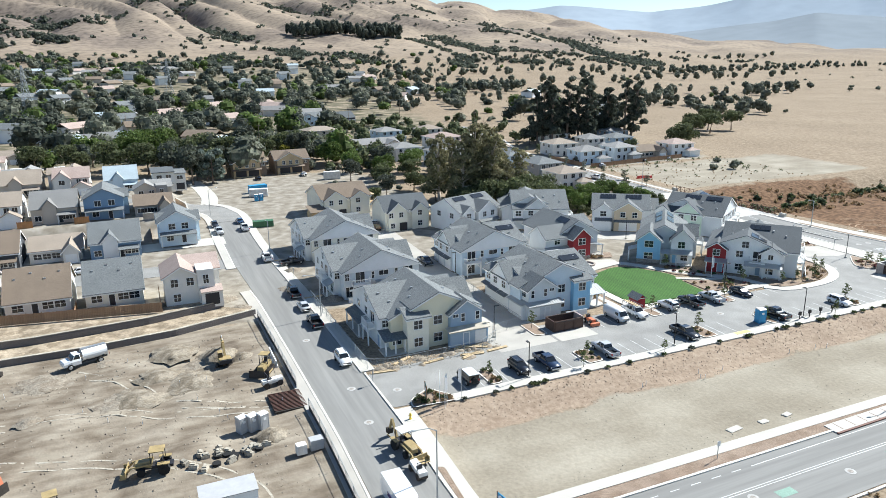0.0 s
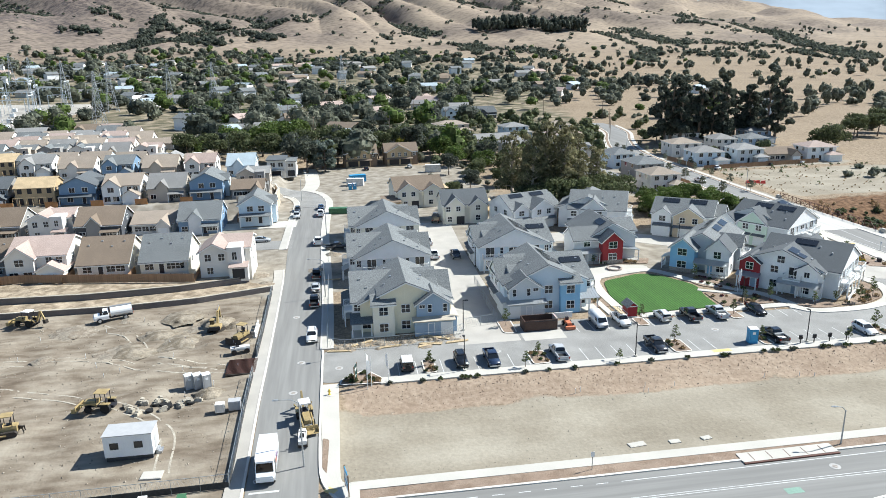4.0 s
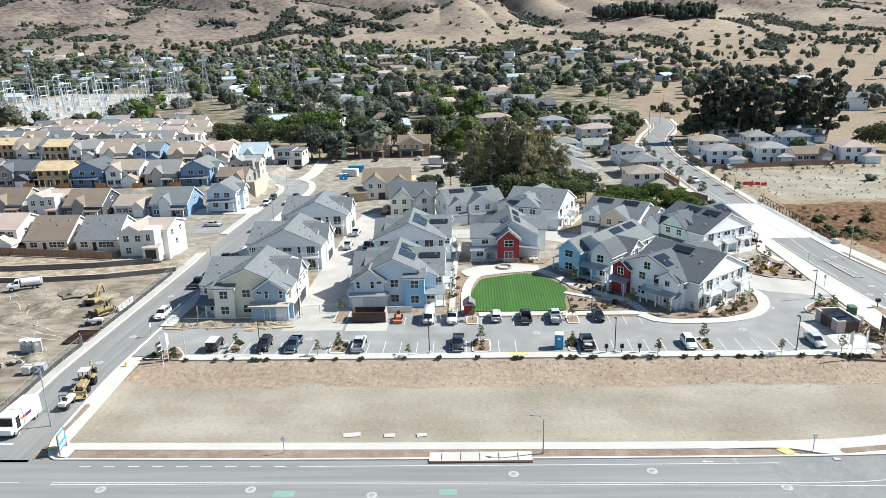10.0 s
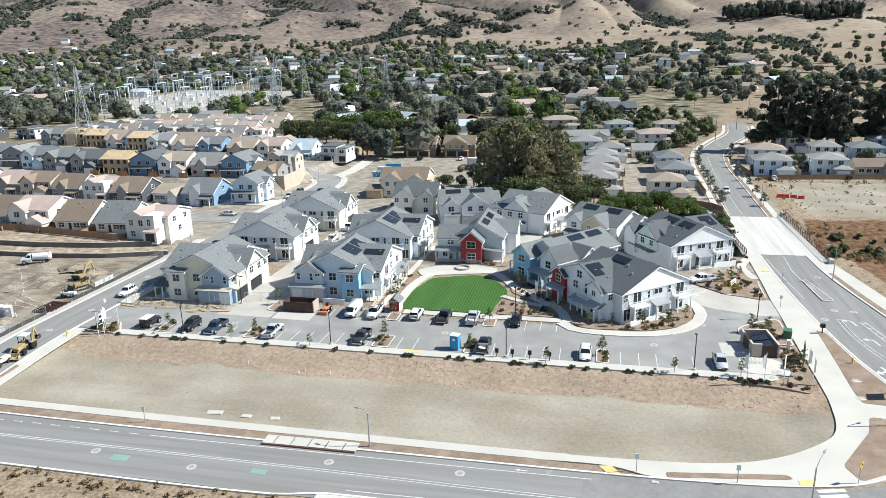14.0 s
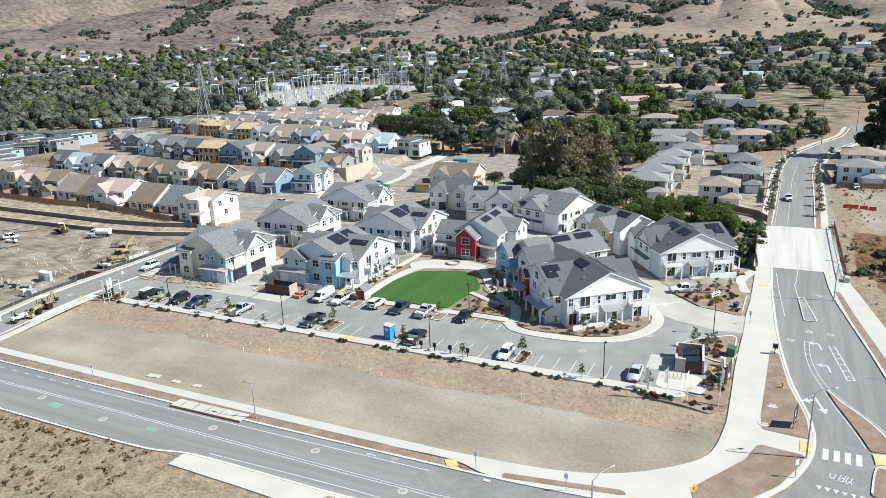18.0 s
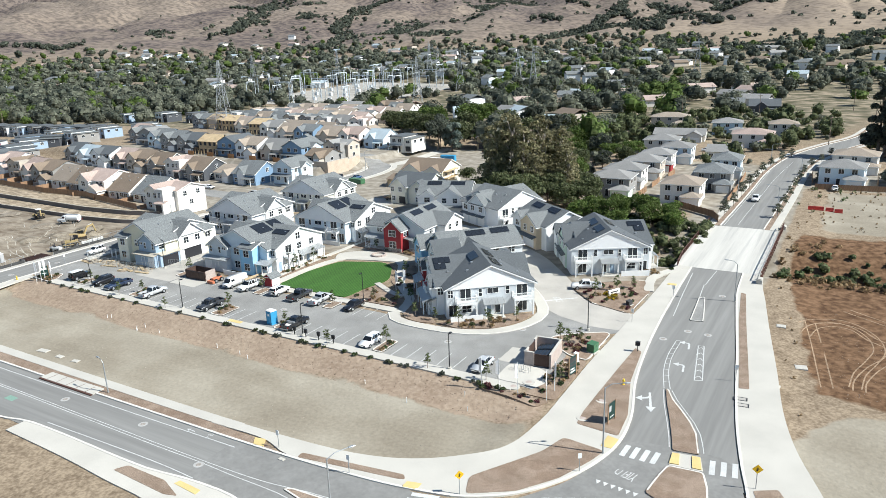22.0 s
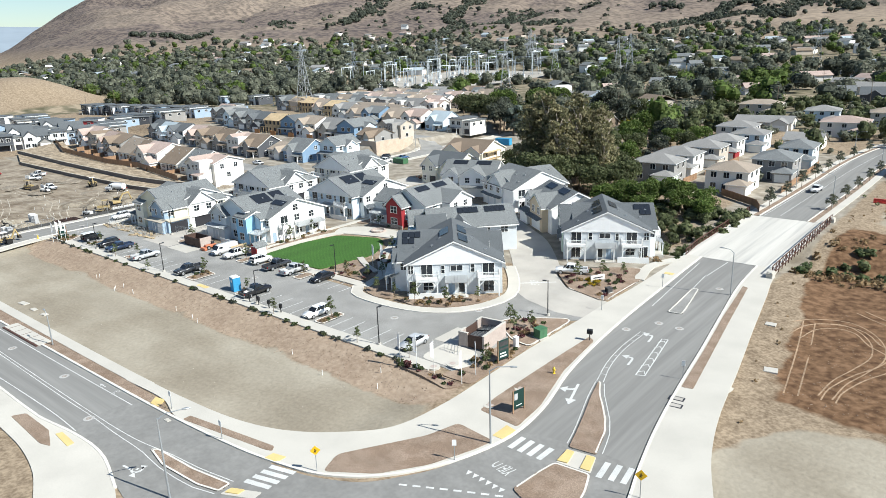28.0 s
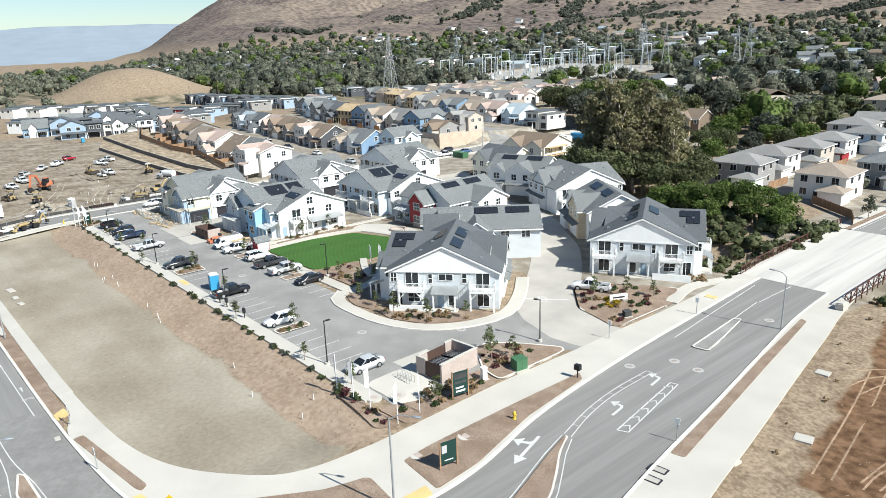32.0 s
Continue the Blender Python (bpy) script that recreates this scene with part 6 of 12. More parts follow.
for b, main, front in ((d, dm, df), (e, em, ef)):
    b.solar(main, "S", 0.6, 2.0, 4, 1), b.solar(front, "W", 2.6, 0.8, 4, 2), b.solar(front, "W", 7.4, 0.8, 3, 2)
for b, main, front in ((h, hm, hf), (i_, im, if_)):
    b.solar(main, "S", 0.5, 0.8, 3, 1), b.solar(main, "S", 0.5, 2.5, 2, 1), b.solar(front, "E", 1.4, 0.9, 4, 1), b.solar(front, "E", 6.8, 0.9, 4, 1), b.solar(front, "W", 5.6, 0.8, 4, 1)
# the corner building's own entrance side: a white bay, a red end, a porch
h.vol(-9.6, 3.0, -6, 6.8, 5.2, 6.5, "u", M["white_batten"], M["dark_shingle"])
h.window("W", -9.6, 5.0, 4.4, 0.9, 1.0), h.window("W", -9.6, 5.0, 1.4, 1.3, 1.3)
h.lean(-11.3, 2.6, -9.6, 9.9, 2.5, 3.1, "W", M["seam_roof"], [(-11.1, 3.0), (-11.1, 6.2), (-11.1, 9.5)])
h.vol(-9.4, 13.6, -5, 17.4, 5.2, 6.5, "u", M["red"], M["dark_shingle"])
h.window("W", -9.4, 15.5, 4.3, 1.3, 1.3), h.door("W", -9.4, 14.6)
h.lean(-11.0, 13.2, -9.4, 17.6, 2.5, 3.1, "W", M["seam_roof"], [(-10.8, 13.6), (-10.8, 17.2)])
i_.vol(4, 12.6, 8.6, 16.6, 5.3, 6.9, "u", M["white_wall"], M["dark_shingle"])

# ---- the other buildings of the close ----
def red_cottage():
    b = Building("townhouse", "grey and barn-red townhouse with a porch and solar panels", "townhouse", 91.2, 128.2, 0, False, "townhouses", 0.0)
    m = b.vol(-4.6, 2.4, 6.6, 17.0, 5.3, 8.4, "v", M["grey_wall"], G)
    b.vol(-2.2, -0.8, 2.4, 6, 5.3, 7.3, "v", M["red"], G)
    b.vol(-8.0, 1.6, -1, 8.4, 5.2, 7.3, "u", M["grey_wall"], G)
    b.vol(2, 8, 9.0, 16, 5.2, 7.2, "u", M["white_wall"], G)
    b.lean(-8.4, -0.3, -2.2, 1.6, 2.5, 3.2, "S", M["seam_roof"], [(-8.1, -0.1), (-5.3, -0.1), (-2.6, -0.1)])
    b.box(-8.4, -0.4, -0.4, -2.2, 1.6, 0.14, M["concrete"], "porch_floor")
    b.rail([(-8.1, -0.1), (-5.3, -0.1)], 0.14, 0.9, True)
    b.lean(2.4, 0.2, 7.0, 3.2, 2.5, 3.2, "E", M["seam_roof"], [(6.7, 0.5), (6.7, 3.0)])
    b.box(2.4, 0.2, -0.4, 7.0, 2.4, 0.14, M["concrete"], "porch_floor"), b.rail([(4.2, 0.4), (6.7, 0.4)], 0.14, 0.9, True)
    b.box(-2.26, -0.86, -0.4, 2.46, -0.7, 0.9, M["stone"], "stone_base")
    b.windows("S", -0.8, [(0.1, 4.3), (0.1, 1.7)], 1.8, 1.4), b.windows("S", 1.6, [(-5.0, 4.3), (-6.2, 1.5)], 1.4, 1.3), b.door("S", 1.6, -3.4)
    b.windows("E", 2.4, [(1.0, 4.2)], 1.2, 1.3), b.windows("E", 6.6, [(5.5, 4.3), (4.6, 1.5)], 1.3, 1.3), b.windows("E", 9.0, [(10, 4.3), (13.4, 4.3)], 1.2, 1.2)
    b.solar(m, "E", 2.0, 0.7, 4, 1), b.solar(m, "W", 2.0, 0.7, 4, 1), b.solar(m, "E", 8.0, 0.7, 4, 1)
    for v in (3.6, 6.4, 10.5, 13.6):
        b.garage("W", -4.6, v + 4, 2.4, 2.2)


def blue_cottage():
    b = Building("townhouse", "sky-blue and white townhouse with cross-braced porches", "townhouse", 106.2, 118.4, -41, False, "townhouses", 0.0)
    m = b.vol(-4.6, 2.0, 5.4, 19.0, 5.3, 7.95, "v", M["grey_wall"], G)
    b.vol(-5.2, -1.2, -0.2, 7, 5.2, 7.2, "v", M["sky_blue"], G)
    b.vol(2.0, -0.4, 6.6, 5.0, 5.4, 7.7, "v", M["white_batten"], M["dark_shingle"])
    b.vol(3, 5.6, 7.6, 10.6, 5.2, 7.0, "u", M["grey_wall"], G)
    b.lean(-0.2, -2.2, 6.6, -0.4, 2.5, 3.2, "S", M["seam_roof"], [(0.1, -2.0), (3.2, -2.0), (6.3, -2.0)])
    b.box(-0.2, -2.3, -0.4, 6.6, -0.4, 0.14, M["concrete"], "porch_floor"), b.rail([(3.4, -2.1), (6.3, -2.1)], 0.14, 0.9, True)
    b.box(-5.26, -1.26, -0.4, -0.14, -1.1, 0.8, M["stone"], "stone_base")
    b.lean(-7.2, -0.8, -5.2, 2.4, 2.5, 3.1, "W", M["seam_roof"], [(-7.0, -0.5), (-7.0, 2.1)]), b.rail([(-7.0, -0.7), (-7.0, 2.2)], 0.14, 0.9, True)
    b.windows("S", -1.2, [(-2.7, 4.3), (-2.7, 1.6)], 1.8, 1.4), b.windows("S", -0.4, [(4.2, 4.3), (4.9, 1.5)], 1.4, 1.4), b.door("S", -0.4, 2.9, 0.14, M["sky_blue"])
    b.windows("E", 6.6, [(1.0, 4.4), (2.2, 4.4), (3.4, 4.4)], 0.5, 0.7, 1), b.windows("E", 6.6, [(2.2, 1.5)], 1.3, 1.3), b.windows("E", 7.6, [(7, 4.3), (9.4, 4.3)], 1.2, 1.2)
    b.windows("E", 5.4, [(13, 4.3), (16.5, 4.3)], 1.4, 1.3), b.balcony("E", 7.6, 6.6, 9.6)
    for s in ("E", "W"):
        b.solar(m, s, 6.0, 0.6, 4, 1), b.solar(m, s, 11.4, 0.6, 4, 1)
    for v in (8.5, 11.5, 15.0):
        b.garage("W", -4.6, v, 2.4, 2.2)


def back_row(x, y, turn, label, wall, gable, flip=False, two=True):
    """The buildings behind: a gabled house with garages to the alley."""
    b = Building("townhouse", label, "townhouse", x, y, turn, flip, "townhouses", 0.0)
    m = b.vol(-7.6, 0, 7.0, 11.5, 5.5, 8.4, "u", wall, G)
    b.vol(-2.0, -1.4, 5.0, 6, 5.4, 7.6, "v", gable, G)
    b.vol(-7.0, -0.6, -2.6, 5, 5.3, 6.9, "v", wall, G)
    b.vol(3, 3, 9.2, 11.5, 5.2, 7.2, "u", M["white_batten"], G)
    b.lean(-7.0, -2.2, -2.4, -0.6, 2.7, 3.2, "S", G, seams=False), b.lean(-2.0, -2.6, 5.2, -1.4, 2.6, 3.0, "S", G, seams=False)
    b.box(-6.9, -1.9, -0.4, -2.6, -0.6, 2.7, wall)
    b.garage("S", -1.9, -4.8, 3.6, 2.2), b.garage("S", -1.4, 1.6, 4.6, 2.2)
    b.windows("S", -0.6, [(-4.8, 4.3)], 1.5, 1.3), b.windows("S", -1.4, [(0.2, 4.3), (3.2, 4.3)], 1.2, 1.3)
    b.windows("W", -7.6, [(3, 4.3), (8, 4.3), (3, 1.5)], 1.3, 1.3), b.windows("E", 9.2, [(5, 4.3), (9, 4.3)], 1.3, 1.3)
    b.balcony("E", 9.2, 5.4, 8.6), b.lean(9.2, 9.2, 11, 11.4, 2.6, 3.1, "E", M["seam_roof"], [(10.8, 9.5), (10.8, 11.2)])
    b.windows("N", 11.5, [(-5, 4.3), (0, 4.3), (4, 4.3)], 1.4, 1.3)
    b.solar(m, "S", 2.0, 0.6, 4, 1), b.solar(m, "S", 8.6, 0.6, 4, 1)


red_cottage()
blue_cottage()
back_row(84.0, 163.7, 18, "white townhouse with solar panels and wide garages", M["white_wall"], M["white_wall"])
townhouse_gable("white and pale grey townhouse building with balconies behind the lawn", 108.4, 161.2, 66, True, M["white_wall"], M["white_wall"], G, M["grey_wall"], True)
back_row(117.0, 146.4, -36, "white and tan townhouse with solar panels", M["white_wall"], M["tan"])


def unfinished(x, y, turn, label, wall, roof, w=13.0, d=12.0):
    """A house under construction with an open timber porch and scaffolding."""
    b = Building("unfinished_house", label, "house", x, y, turn, False, "houses under construction", 0.0)
    m = b.vol(-w / 2, 0, w / 2, d, 5.4, 8.4, "u", wall, roof)
    b.vol(-w / 2 + 0.6, -1.2, -0.4, 5, 5.3, 7.6, "v", wall, roof)
    b.vol(1.2, -0.6, w / 2 - 0.6, 5, 5.2, 7.0, "v", wall, roof)
    b.windows("S", -1.2, [(-5, 4.3), (-2.2, 4.3), (-4.6, 1.5)], 1.1, 1.3), b.windows("S", -0.6, [(3.4, 4.3), (3.4, 1.5)], 1.2, 1.3)
    b.windows("E", w / 2, [(3, 4.3), (8, 4.3), (3, 1.5)], 1.2, 1.3), b.opening("S", -1.2, -1.6, 2.2, 2.2)
    for k in range(4):
        v = 1.0 + 2.6 * k
        b.put("scaffold_frame", Shape().bar((w / 2 + 1.6, v, 0), (w / 2 + 1.6, v, 5.2), 0.09, 0.09).bar((w / 2 + 0.3, v, 3), (w / 2 + 1.7, v, 3), 0.1, 0.2).bar((w / 2 + 0.3, v, 5.1), (w / 2 + 1.7, v, 5.1), 0.1, 0.2), M["wood_frame"])
    b.box(w / 2 + 0.2, 0.6, 2.85, w / 2 + 1.8, 9.4, 2.98, M["wood_frame"], "deck")
    b.box(w / 2 + 0.2, 0.6, 5.2, w / 2 + 1.8, 9.4, 5.32, M["wood_frame"], "deck")
    return b


unfinished(66.5, 172.5, 0, "cream house under construction with dark shingles and timber balconies", M["pale_cream"], M["dark_shingle"], 12.5, 11)
u = unfinished(56.5, 196, 4, "cream board house under construction with a brown roof", M["pale_cream"], M["brown_shingle"], 15, 14)
u.box(-11.5, -3.2, -0.5, -6.5, 1.5, 2.4, M["wood_frame"]), u.lean(-11.9, -3.6, -6.2, 1.8, 2.6, 3.8, "S", M["brown_shingle"], seams=False)


def duplex(x, y):
    b = Building("unfinished_house", "brown shingled house under construction with double garage bays", "house", x, y, 2, False, "houses under construction", 0.6)
    b.vol(-6.8, 0, 6.8, 11, 5.4, 8.2, "u", M["brown_shingle"], M["brown_shingle"])
    b.vol(-6.0, -1.2, 4.0, 5, 5.4, 8.0, "v", M["wood_frame"], M["brown_shingle"])
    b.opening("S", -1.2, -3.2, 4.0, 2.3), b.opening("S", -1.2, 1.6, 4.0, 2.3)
    b.windows("S", -1.2, [(-3.6, 4.2), (-0.9, 4.2), (1.6, 4.2)], 1.1, 1.4), b.windows("S", 0, [(5.4, 4.2)], 1.1, 1.3)
    b.lean(-6.6, -2.2, 4.6, -1.2, 2.5, 3.0, "S", M["brown_shingle"], seams=False)


duplex(41.5, 277), duplex(58.5, 278)

# ---- neighbourhood houses ----
W, R = M, M


def house(x, y, w, d, wall, roof, style, turn=0.0, floor=0.4, z=None, second=None, name="house", label=""):
    """A suburban house by its front's middle. style: gable, bay, low, tall, stucco, hip, flat, frame."""
    tone = {"stucco": "white", "white_wall": "white", "beige_stucco": "beige", "grey_stucco": "dark grey", "blue_house": "steel-blue", "pale_blue": "pale blue", "charcoal": "charcoal", "sage": "sage-green", "grey_wall": "pale grey", "tan": "tan", "wood_frame": "raw timber", "red": "dark red", "slate_blue": "slate-blue", "pale_cream": "cream"}[wall]
    top = {"tan_shingle": "tan shingle", "grey_tile": "grey tile", "brown_shingle": "brown shingle", "pink_tile": "terracotta tile", "shingle": "grey shingle", "dark_shingle": "dark shingle", "blue_roof": "pale blue metal", "wood_frame": "bare plywood"}[roof]
    kind = {"low": "single-storey", "flat": "modern flat-roofed", "frame": "half-built timber-framed"}.get(style, "two-storey")
    b = Building(name, label or f"{tone} {kind} house with a {top} roof", "house", x, y, turn, False, "neighbourhood houses", z)
    b.far = y > 186 or x < -60
    wl, rf, w2 = M[wall], M[roof], M[second or wall]
    h = w / 2
    if style == "back":
        b.vol(-h, 0, h, d, 2.75, 7.0, "u", wl, rf)
        b.windows("S", 0, [(-h * 0.62, 1.6), (h * 0.3, 1.6), (h * 0.68, 1.6)], 1.7, 1.3), b.door("S", 0, -h * 0.1, 0.1, M["dark_trim"]), b.windows("E", h, [(d * 0.4, 1.6)], 1.2, 1.2)
        b.vents(0, [("S", w * 0.15, 2.4), ("S", w * 0.4, 1.4), ("S", w * 0.62, 2.8), ("S", w * 0.85, 1.6)])
    elif style == "gable":
        b.vol(-h, 0, h, d, 4.0, 7.6, "u", wl, rf)
        b.vol(-h * 0.5, -0.6, h * 0.1, 4, 4.4, 6.2, "v", w2, rf)
        b.windows("S", 0, [(-h * 0.72, 1.5), (h * 0.45, 1.5), (h * 0.75, 1.5)], 1.5, 1.3), b.door("S", 0, h * 0.25, 0.1, M["dark_trim"])
        b.windows("E", h, [(d * 0.5, 4.6), (d * 0.3, 1.5)], 1.3, 1.3)
        b.lean(h * 0.1, -2.2, h * 0.95, 0, 2.4, 2.9, "S", rf, [(h * 0.15, -2), (h * 0.9, -2)], seams=False)
    elif style == "bay":
        b.vol(-h, 0, h, d, 5.3, 7.9, "u", wl, rf)
        b.vol(-h, -1.4, -h * 0.05, 5, 5.3, 7.4, "v", wl, rf)
        b.vol(h * 0.1, -3.0, h, 3, 2.7, 4.2, "v", w2, rf)
        b.windows("S", -1.4, [(-h * 0.52, 4.2), (-h * 0.75, 1.5), (-h * 0.28, 1.5)], 1.7, 1.4), b.windows("S", 0, [(h * 0.4, 4.2), (h * 0.75, 4.2)], 1.2, 1.3)
        b.garage("S", -3.0, h * 0.55, h * 0.72, 2.1, M["trim"])
        b.windows("E", h, [(d * 0.3, 4.2), (d * 0.7, 4.2), (d * 0.5, 1.5)], 1.2, 1.3), b.windows("N", d, [(-h * 0.5, 4.2), (h * 0.4, 4.2)], 1.4, 1.3)
    elif style == "tall":
        b.vol(-h, 0, h, d, 5.5, 8.0, "v", wl, rf)
        b.vol(-h - 0.2, d * 0.35, h * 1.25, d * 0.8, 5.0, 6.6, "u", w2, rf)
        b.lean(-h, -2.0, h, 0, 2.5, 3.1, "S", rf, [(-h + 0.3, -1.8), (h - 0.3, -1.8)], seams=False)
        b.windows("S", 0, [(-h * 0.3, 4.3), (h * 0.4, 4.3), (-h * 0.45, 1.5)], 1.5, 1.4), b.door("S", 0, h * 0.3, 0.1, M["dark_trim"])
        b.windows("E", h, [(d * 0.2, 4.3), (d * 0.2, 1.5)], 1.2, 1.3), b.windows("E", h * 1.25, [(d * 0.5, 4.2), (d * 0.6, 1.5)], 1.2, 1.3)
    elif style == "stucco":
        b.vol(-h, 0, h * 0.2, d * 0.7, 5.5, 7.2, "v", wl, rf)
        b.vol(-h * 0.2, d * 0.25, h, d, 5.4, 7.0, "u", wl, rf)
        b.box(h * 0.15, -0.6, -0.5, h * 0.75, 4, 6.4, w2)
        b.lean(h * 0.2, -2.2, h, 0.2, 2.6, 3.2, "S", rf, seams=False), b.box(h * 0.22, -1.9, -0.5, h * 0.98, 0, 2.6, w2)
        b.windows("S", 0, [(-h * 0.65, 4.3), (-h * 0.1, 4.3), (-h * 0.6, 1.5)], 1.2, 1.4), b.opening("S", -1.9, h * 0.6, h * 0.5, 2.2)
        b.windows("E", h, [(d * 0.45, 4.2), (d * 0.8, 4.2), (d * 0.6, 1.5)], 1.2, 1.3), b.windows("S", -0.6, [(h * 0.45, 4.6)], 0.9, 1.6)
    elif style == "hip":
        b.hip(-h, 0, h, d, 5.6, 7.5, wl, rf)
        b.hip(h * 0.2, -3.4, h * 1.1, 2, 2.8, 3.9, w2, rf)
        b.windows("S", 0, [(-h * 0.6, 4.4), (0, 4.4), (h * 0.6, 4.4), (-h * 0.6, 1.6)], 1.4, 1.4), b.door("S", 0, -h * 0.1, 0.1, M["dark_trim"])
        b.garage("S", -3.4, h * 0.65, h * 0.7, 2.1, w2 if wall == "charcoal" else M["trim"])
        b.windows("E", h, [(d * 0.3, 4.4), (d * 0.7, 4.4), (d * 0.6, 1.6)], 1.3, 1.3), b.windows("W", -h, [(d * 0.3, 4.4), (d * 0.7, 4.4), (d * 0.5, 1.6)], 1.3, 1.3)
    elif style == "low":
        b.vol(-h, 0, h, d, 2.9, 5.0, "u", wl, rf)
        b.vol(h * 0.3, -3, h * 0.9, 4, 2.9, 4.6, "v", w2, rf)
        b.windows("S", 0, [(-h * 0.7, 1.5), (-h * 0.35, 1.5), (0.0, 1.5)], 1.6, 1.2), b.garage("S", -3, h * 0.6, h * 0.45, 2.1)
        b.windows("E", h, [(d * 0.4, 1.5)], 1.3, 1.2)
    elif style == "flat":
        b.box(-h, 0, -0.5, h * 0.3, d, 6.2, wl), b.box(h * 0.3, 0.8, -0.5, h, d, 5.4, w2), b.box(-h - 0.4, -0.6, 6.2, h * 0.3 + 0.3, d + 0.4, 6.45, M["dark_shingle"], "roof"), b.box(h * 0.3, 0.3, 5.4, h + 0.4, d + 0.3, 5.62, M["shingle"], "roof")
        b.windows("S", 0, [(-h * 0.6, 4.6), (-h * 0.05, 4.6)], 1.6, 1.5), b.windows("S", 0.8, [(h * 0.65, 4.1)], 1.8, 1.2), b.opening("S", 0.8, h * 0.65, h * 0.5, 2.2), b.opening("S", 0, -h * 0.4, h * 0.8, 2.3)
        b.windows("E", h, [(d * 0.3, 4.1), (d * 0.7, 4.1)], 1.5, 1.2)
        b.lean(-h, -2, h * 0.2, 0, 2.6, 2.8, "S", M["dark_shingle"], [(-h + 0.2, -1.8), (0, -1.8)], seams=False)
    elif style == "frame":
        b.vol(-h, 0, h, d, 5.4, 7.8, "u", M["wood_frame"], M["wood_frame"], trim=False)
        for face, plane, n in (("S", 0, 4), ("E", h, 3)):
            for k in range(n):
                a = (-h + w * (k + 0.5) / n) if face == "S" else d * (k + 0.5) / n
                b.opening(face, plane, a, 1.3, 1.5, 3.6), b.opening(face, plane, a, 1.5, 2.0, 0.3)
        s = Shape()
        for k in range(7):
            s.bar((-h + w * k / 6, -2.2, 0), (-h + w * k / 6, -2.2, 2.7), 0.12, 0.12)
        b.put("stud_wall", s.bar((-h, -2.2, 2.7), (h, -2.2, 2.7), 0.15, 0.2), M["wood_frame"])
    b.finish()
    return b


# the row behind the cedar fence, on the upper terrace
house(8.2, 129.4, 9.8, 13.5, "stucco", "pink_tile", "stucco", z=1.9, label="tall white stucco corner house with terracotta tiles, unfinished")
house(-5.1, 134.8, 9.6, 13.4, "pale_cream", "shingle", "back", z=1.9, label="cream single-storey house with a tall grey-brown shingle roof"), house(-17.4, 135.2, 10.2, 13.4, "stucco", "brown_shingle", "back", z=1.9)
house(-30.0, 135.4, 11.4, 12, "stucco", "pink_tile", "bay", z=1.9), house(-43.2, 138.6, 11.4, 12.5, "grey_stucco", "brown_shingle", "back", z=1.9), house(-55.4, 140, 11.4, 12.5, "stucco", "tan_shingle", "back", z=1.9)
house(-68, 142.0, 11, 12, "grey_stucco", "brown_shingle", "bay", z=1.9), house(-81, 144.0, 11, 12, "stucco", "pink_tile", "gable", z=1.9), house(-94, 146.6, 11, 12, "beige_stucco", "brown_shingle", "stucco", z=1.9), house(-107, 149.6, 11, 12, "white_wall", "pink_tile", "bay", z=1.9), house(-121, 153, 11, 12, "white_wall", "blue_roof", "flat", z=1.9)
# across the street
house(9.0, 180.6, 8.6, 11, "pale_blue", "shingle", "tall", z=0.9), house(-5.2, 176.2, 10.8, 12.4, "blue_house", "shingle", "gable", second="white_wall"), house(-17.9, 179, 10.8, 12, "stucco", "tan_shingle", "low"), house(-30.6, 175.6, 11.4, 12.6, "charcoal", "brown_shingle", "gable", second="grey_stucco")
house(-43.6, 178, 10, 12, "stucco", "pink_tile", "stucco"), house(-57, 180, 11, 12, "grey_stucco", "brown_shingle", "gable"), house(-70, 182, 11, 12, "beige_stucco", "brown_shingle", "bay"), house(-84, 184, 11, 12, "grey_stucco", "pink_tile", "gable"), house(-98, 185, 11, 11, "white_wall", "dark_shingle", "bay"), house(-112, 186, 11, 11, "white_wall", "blue_roof", "gable"), house(-127, 190, 11, 12, "grey_stucco", "dark_shingle", "gable")
# third row, raised above its tan wall
house(4.6, 203.4, 9.6, 10, "grey_stucco", "brown_shingle", "low", second="beige_stucco"), house(5.2, 214, 10, 10, "beige_stucco", "grey_tile", "stucco", second="grey_stucco"), house(-7.6, 204.4, 9.6, 13, "blue_house", "shingle", "tall", second="pale_blue"), house(-19.4, 204.8, 10.8, 12, "beige_stucco", "grey_tile", "gable"), house(-32.2, 205.4, 10.6, 12, "white_wall", "tan_shingle", "bay"), house(-45, 206.2, 10.4, 13, "blue_house", "dark_shingle", "tall", second="slate_blue"), house(-57.5, 207.4, 11, 9, "wood_frame", "wood_frame", "frame", label="low timber-framed house shell, half built"), house(-71, 208.6, 11.4, 12, "grey_stucco", "dark_shingle", "bay", second="charcoal")
house(-86, 212, 11, 12, "grey_stucco", "shingle", "bay"), house(-100, 216, 11, 12, "pale_blue", "shingle", "bay"), house(-115, 221, 11, 12, "grey_stucco", "grey_tile", "tall"), house(-131, 229, 11, 12, "grey_stucco", "shingle", "bay"), house(-148, 240, 11, 12, "beige_stucco", "pink_tile", "gable")
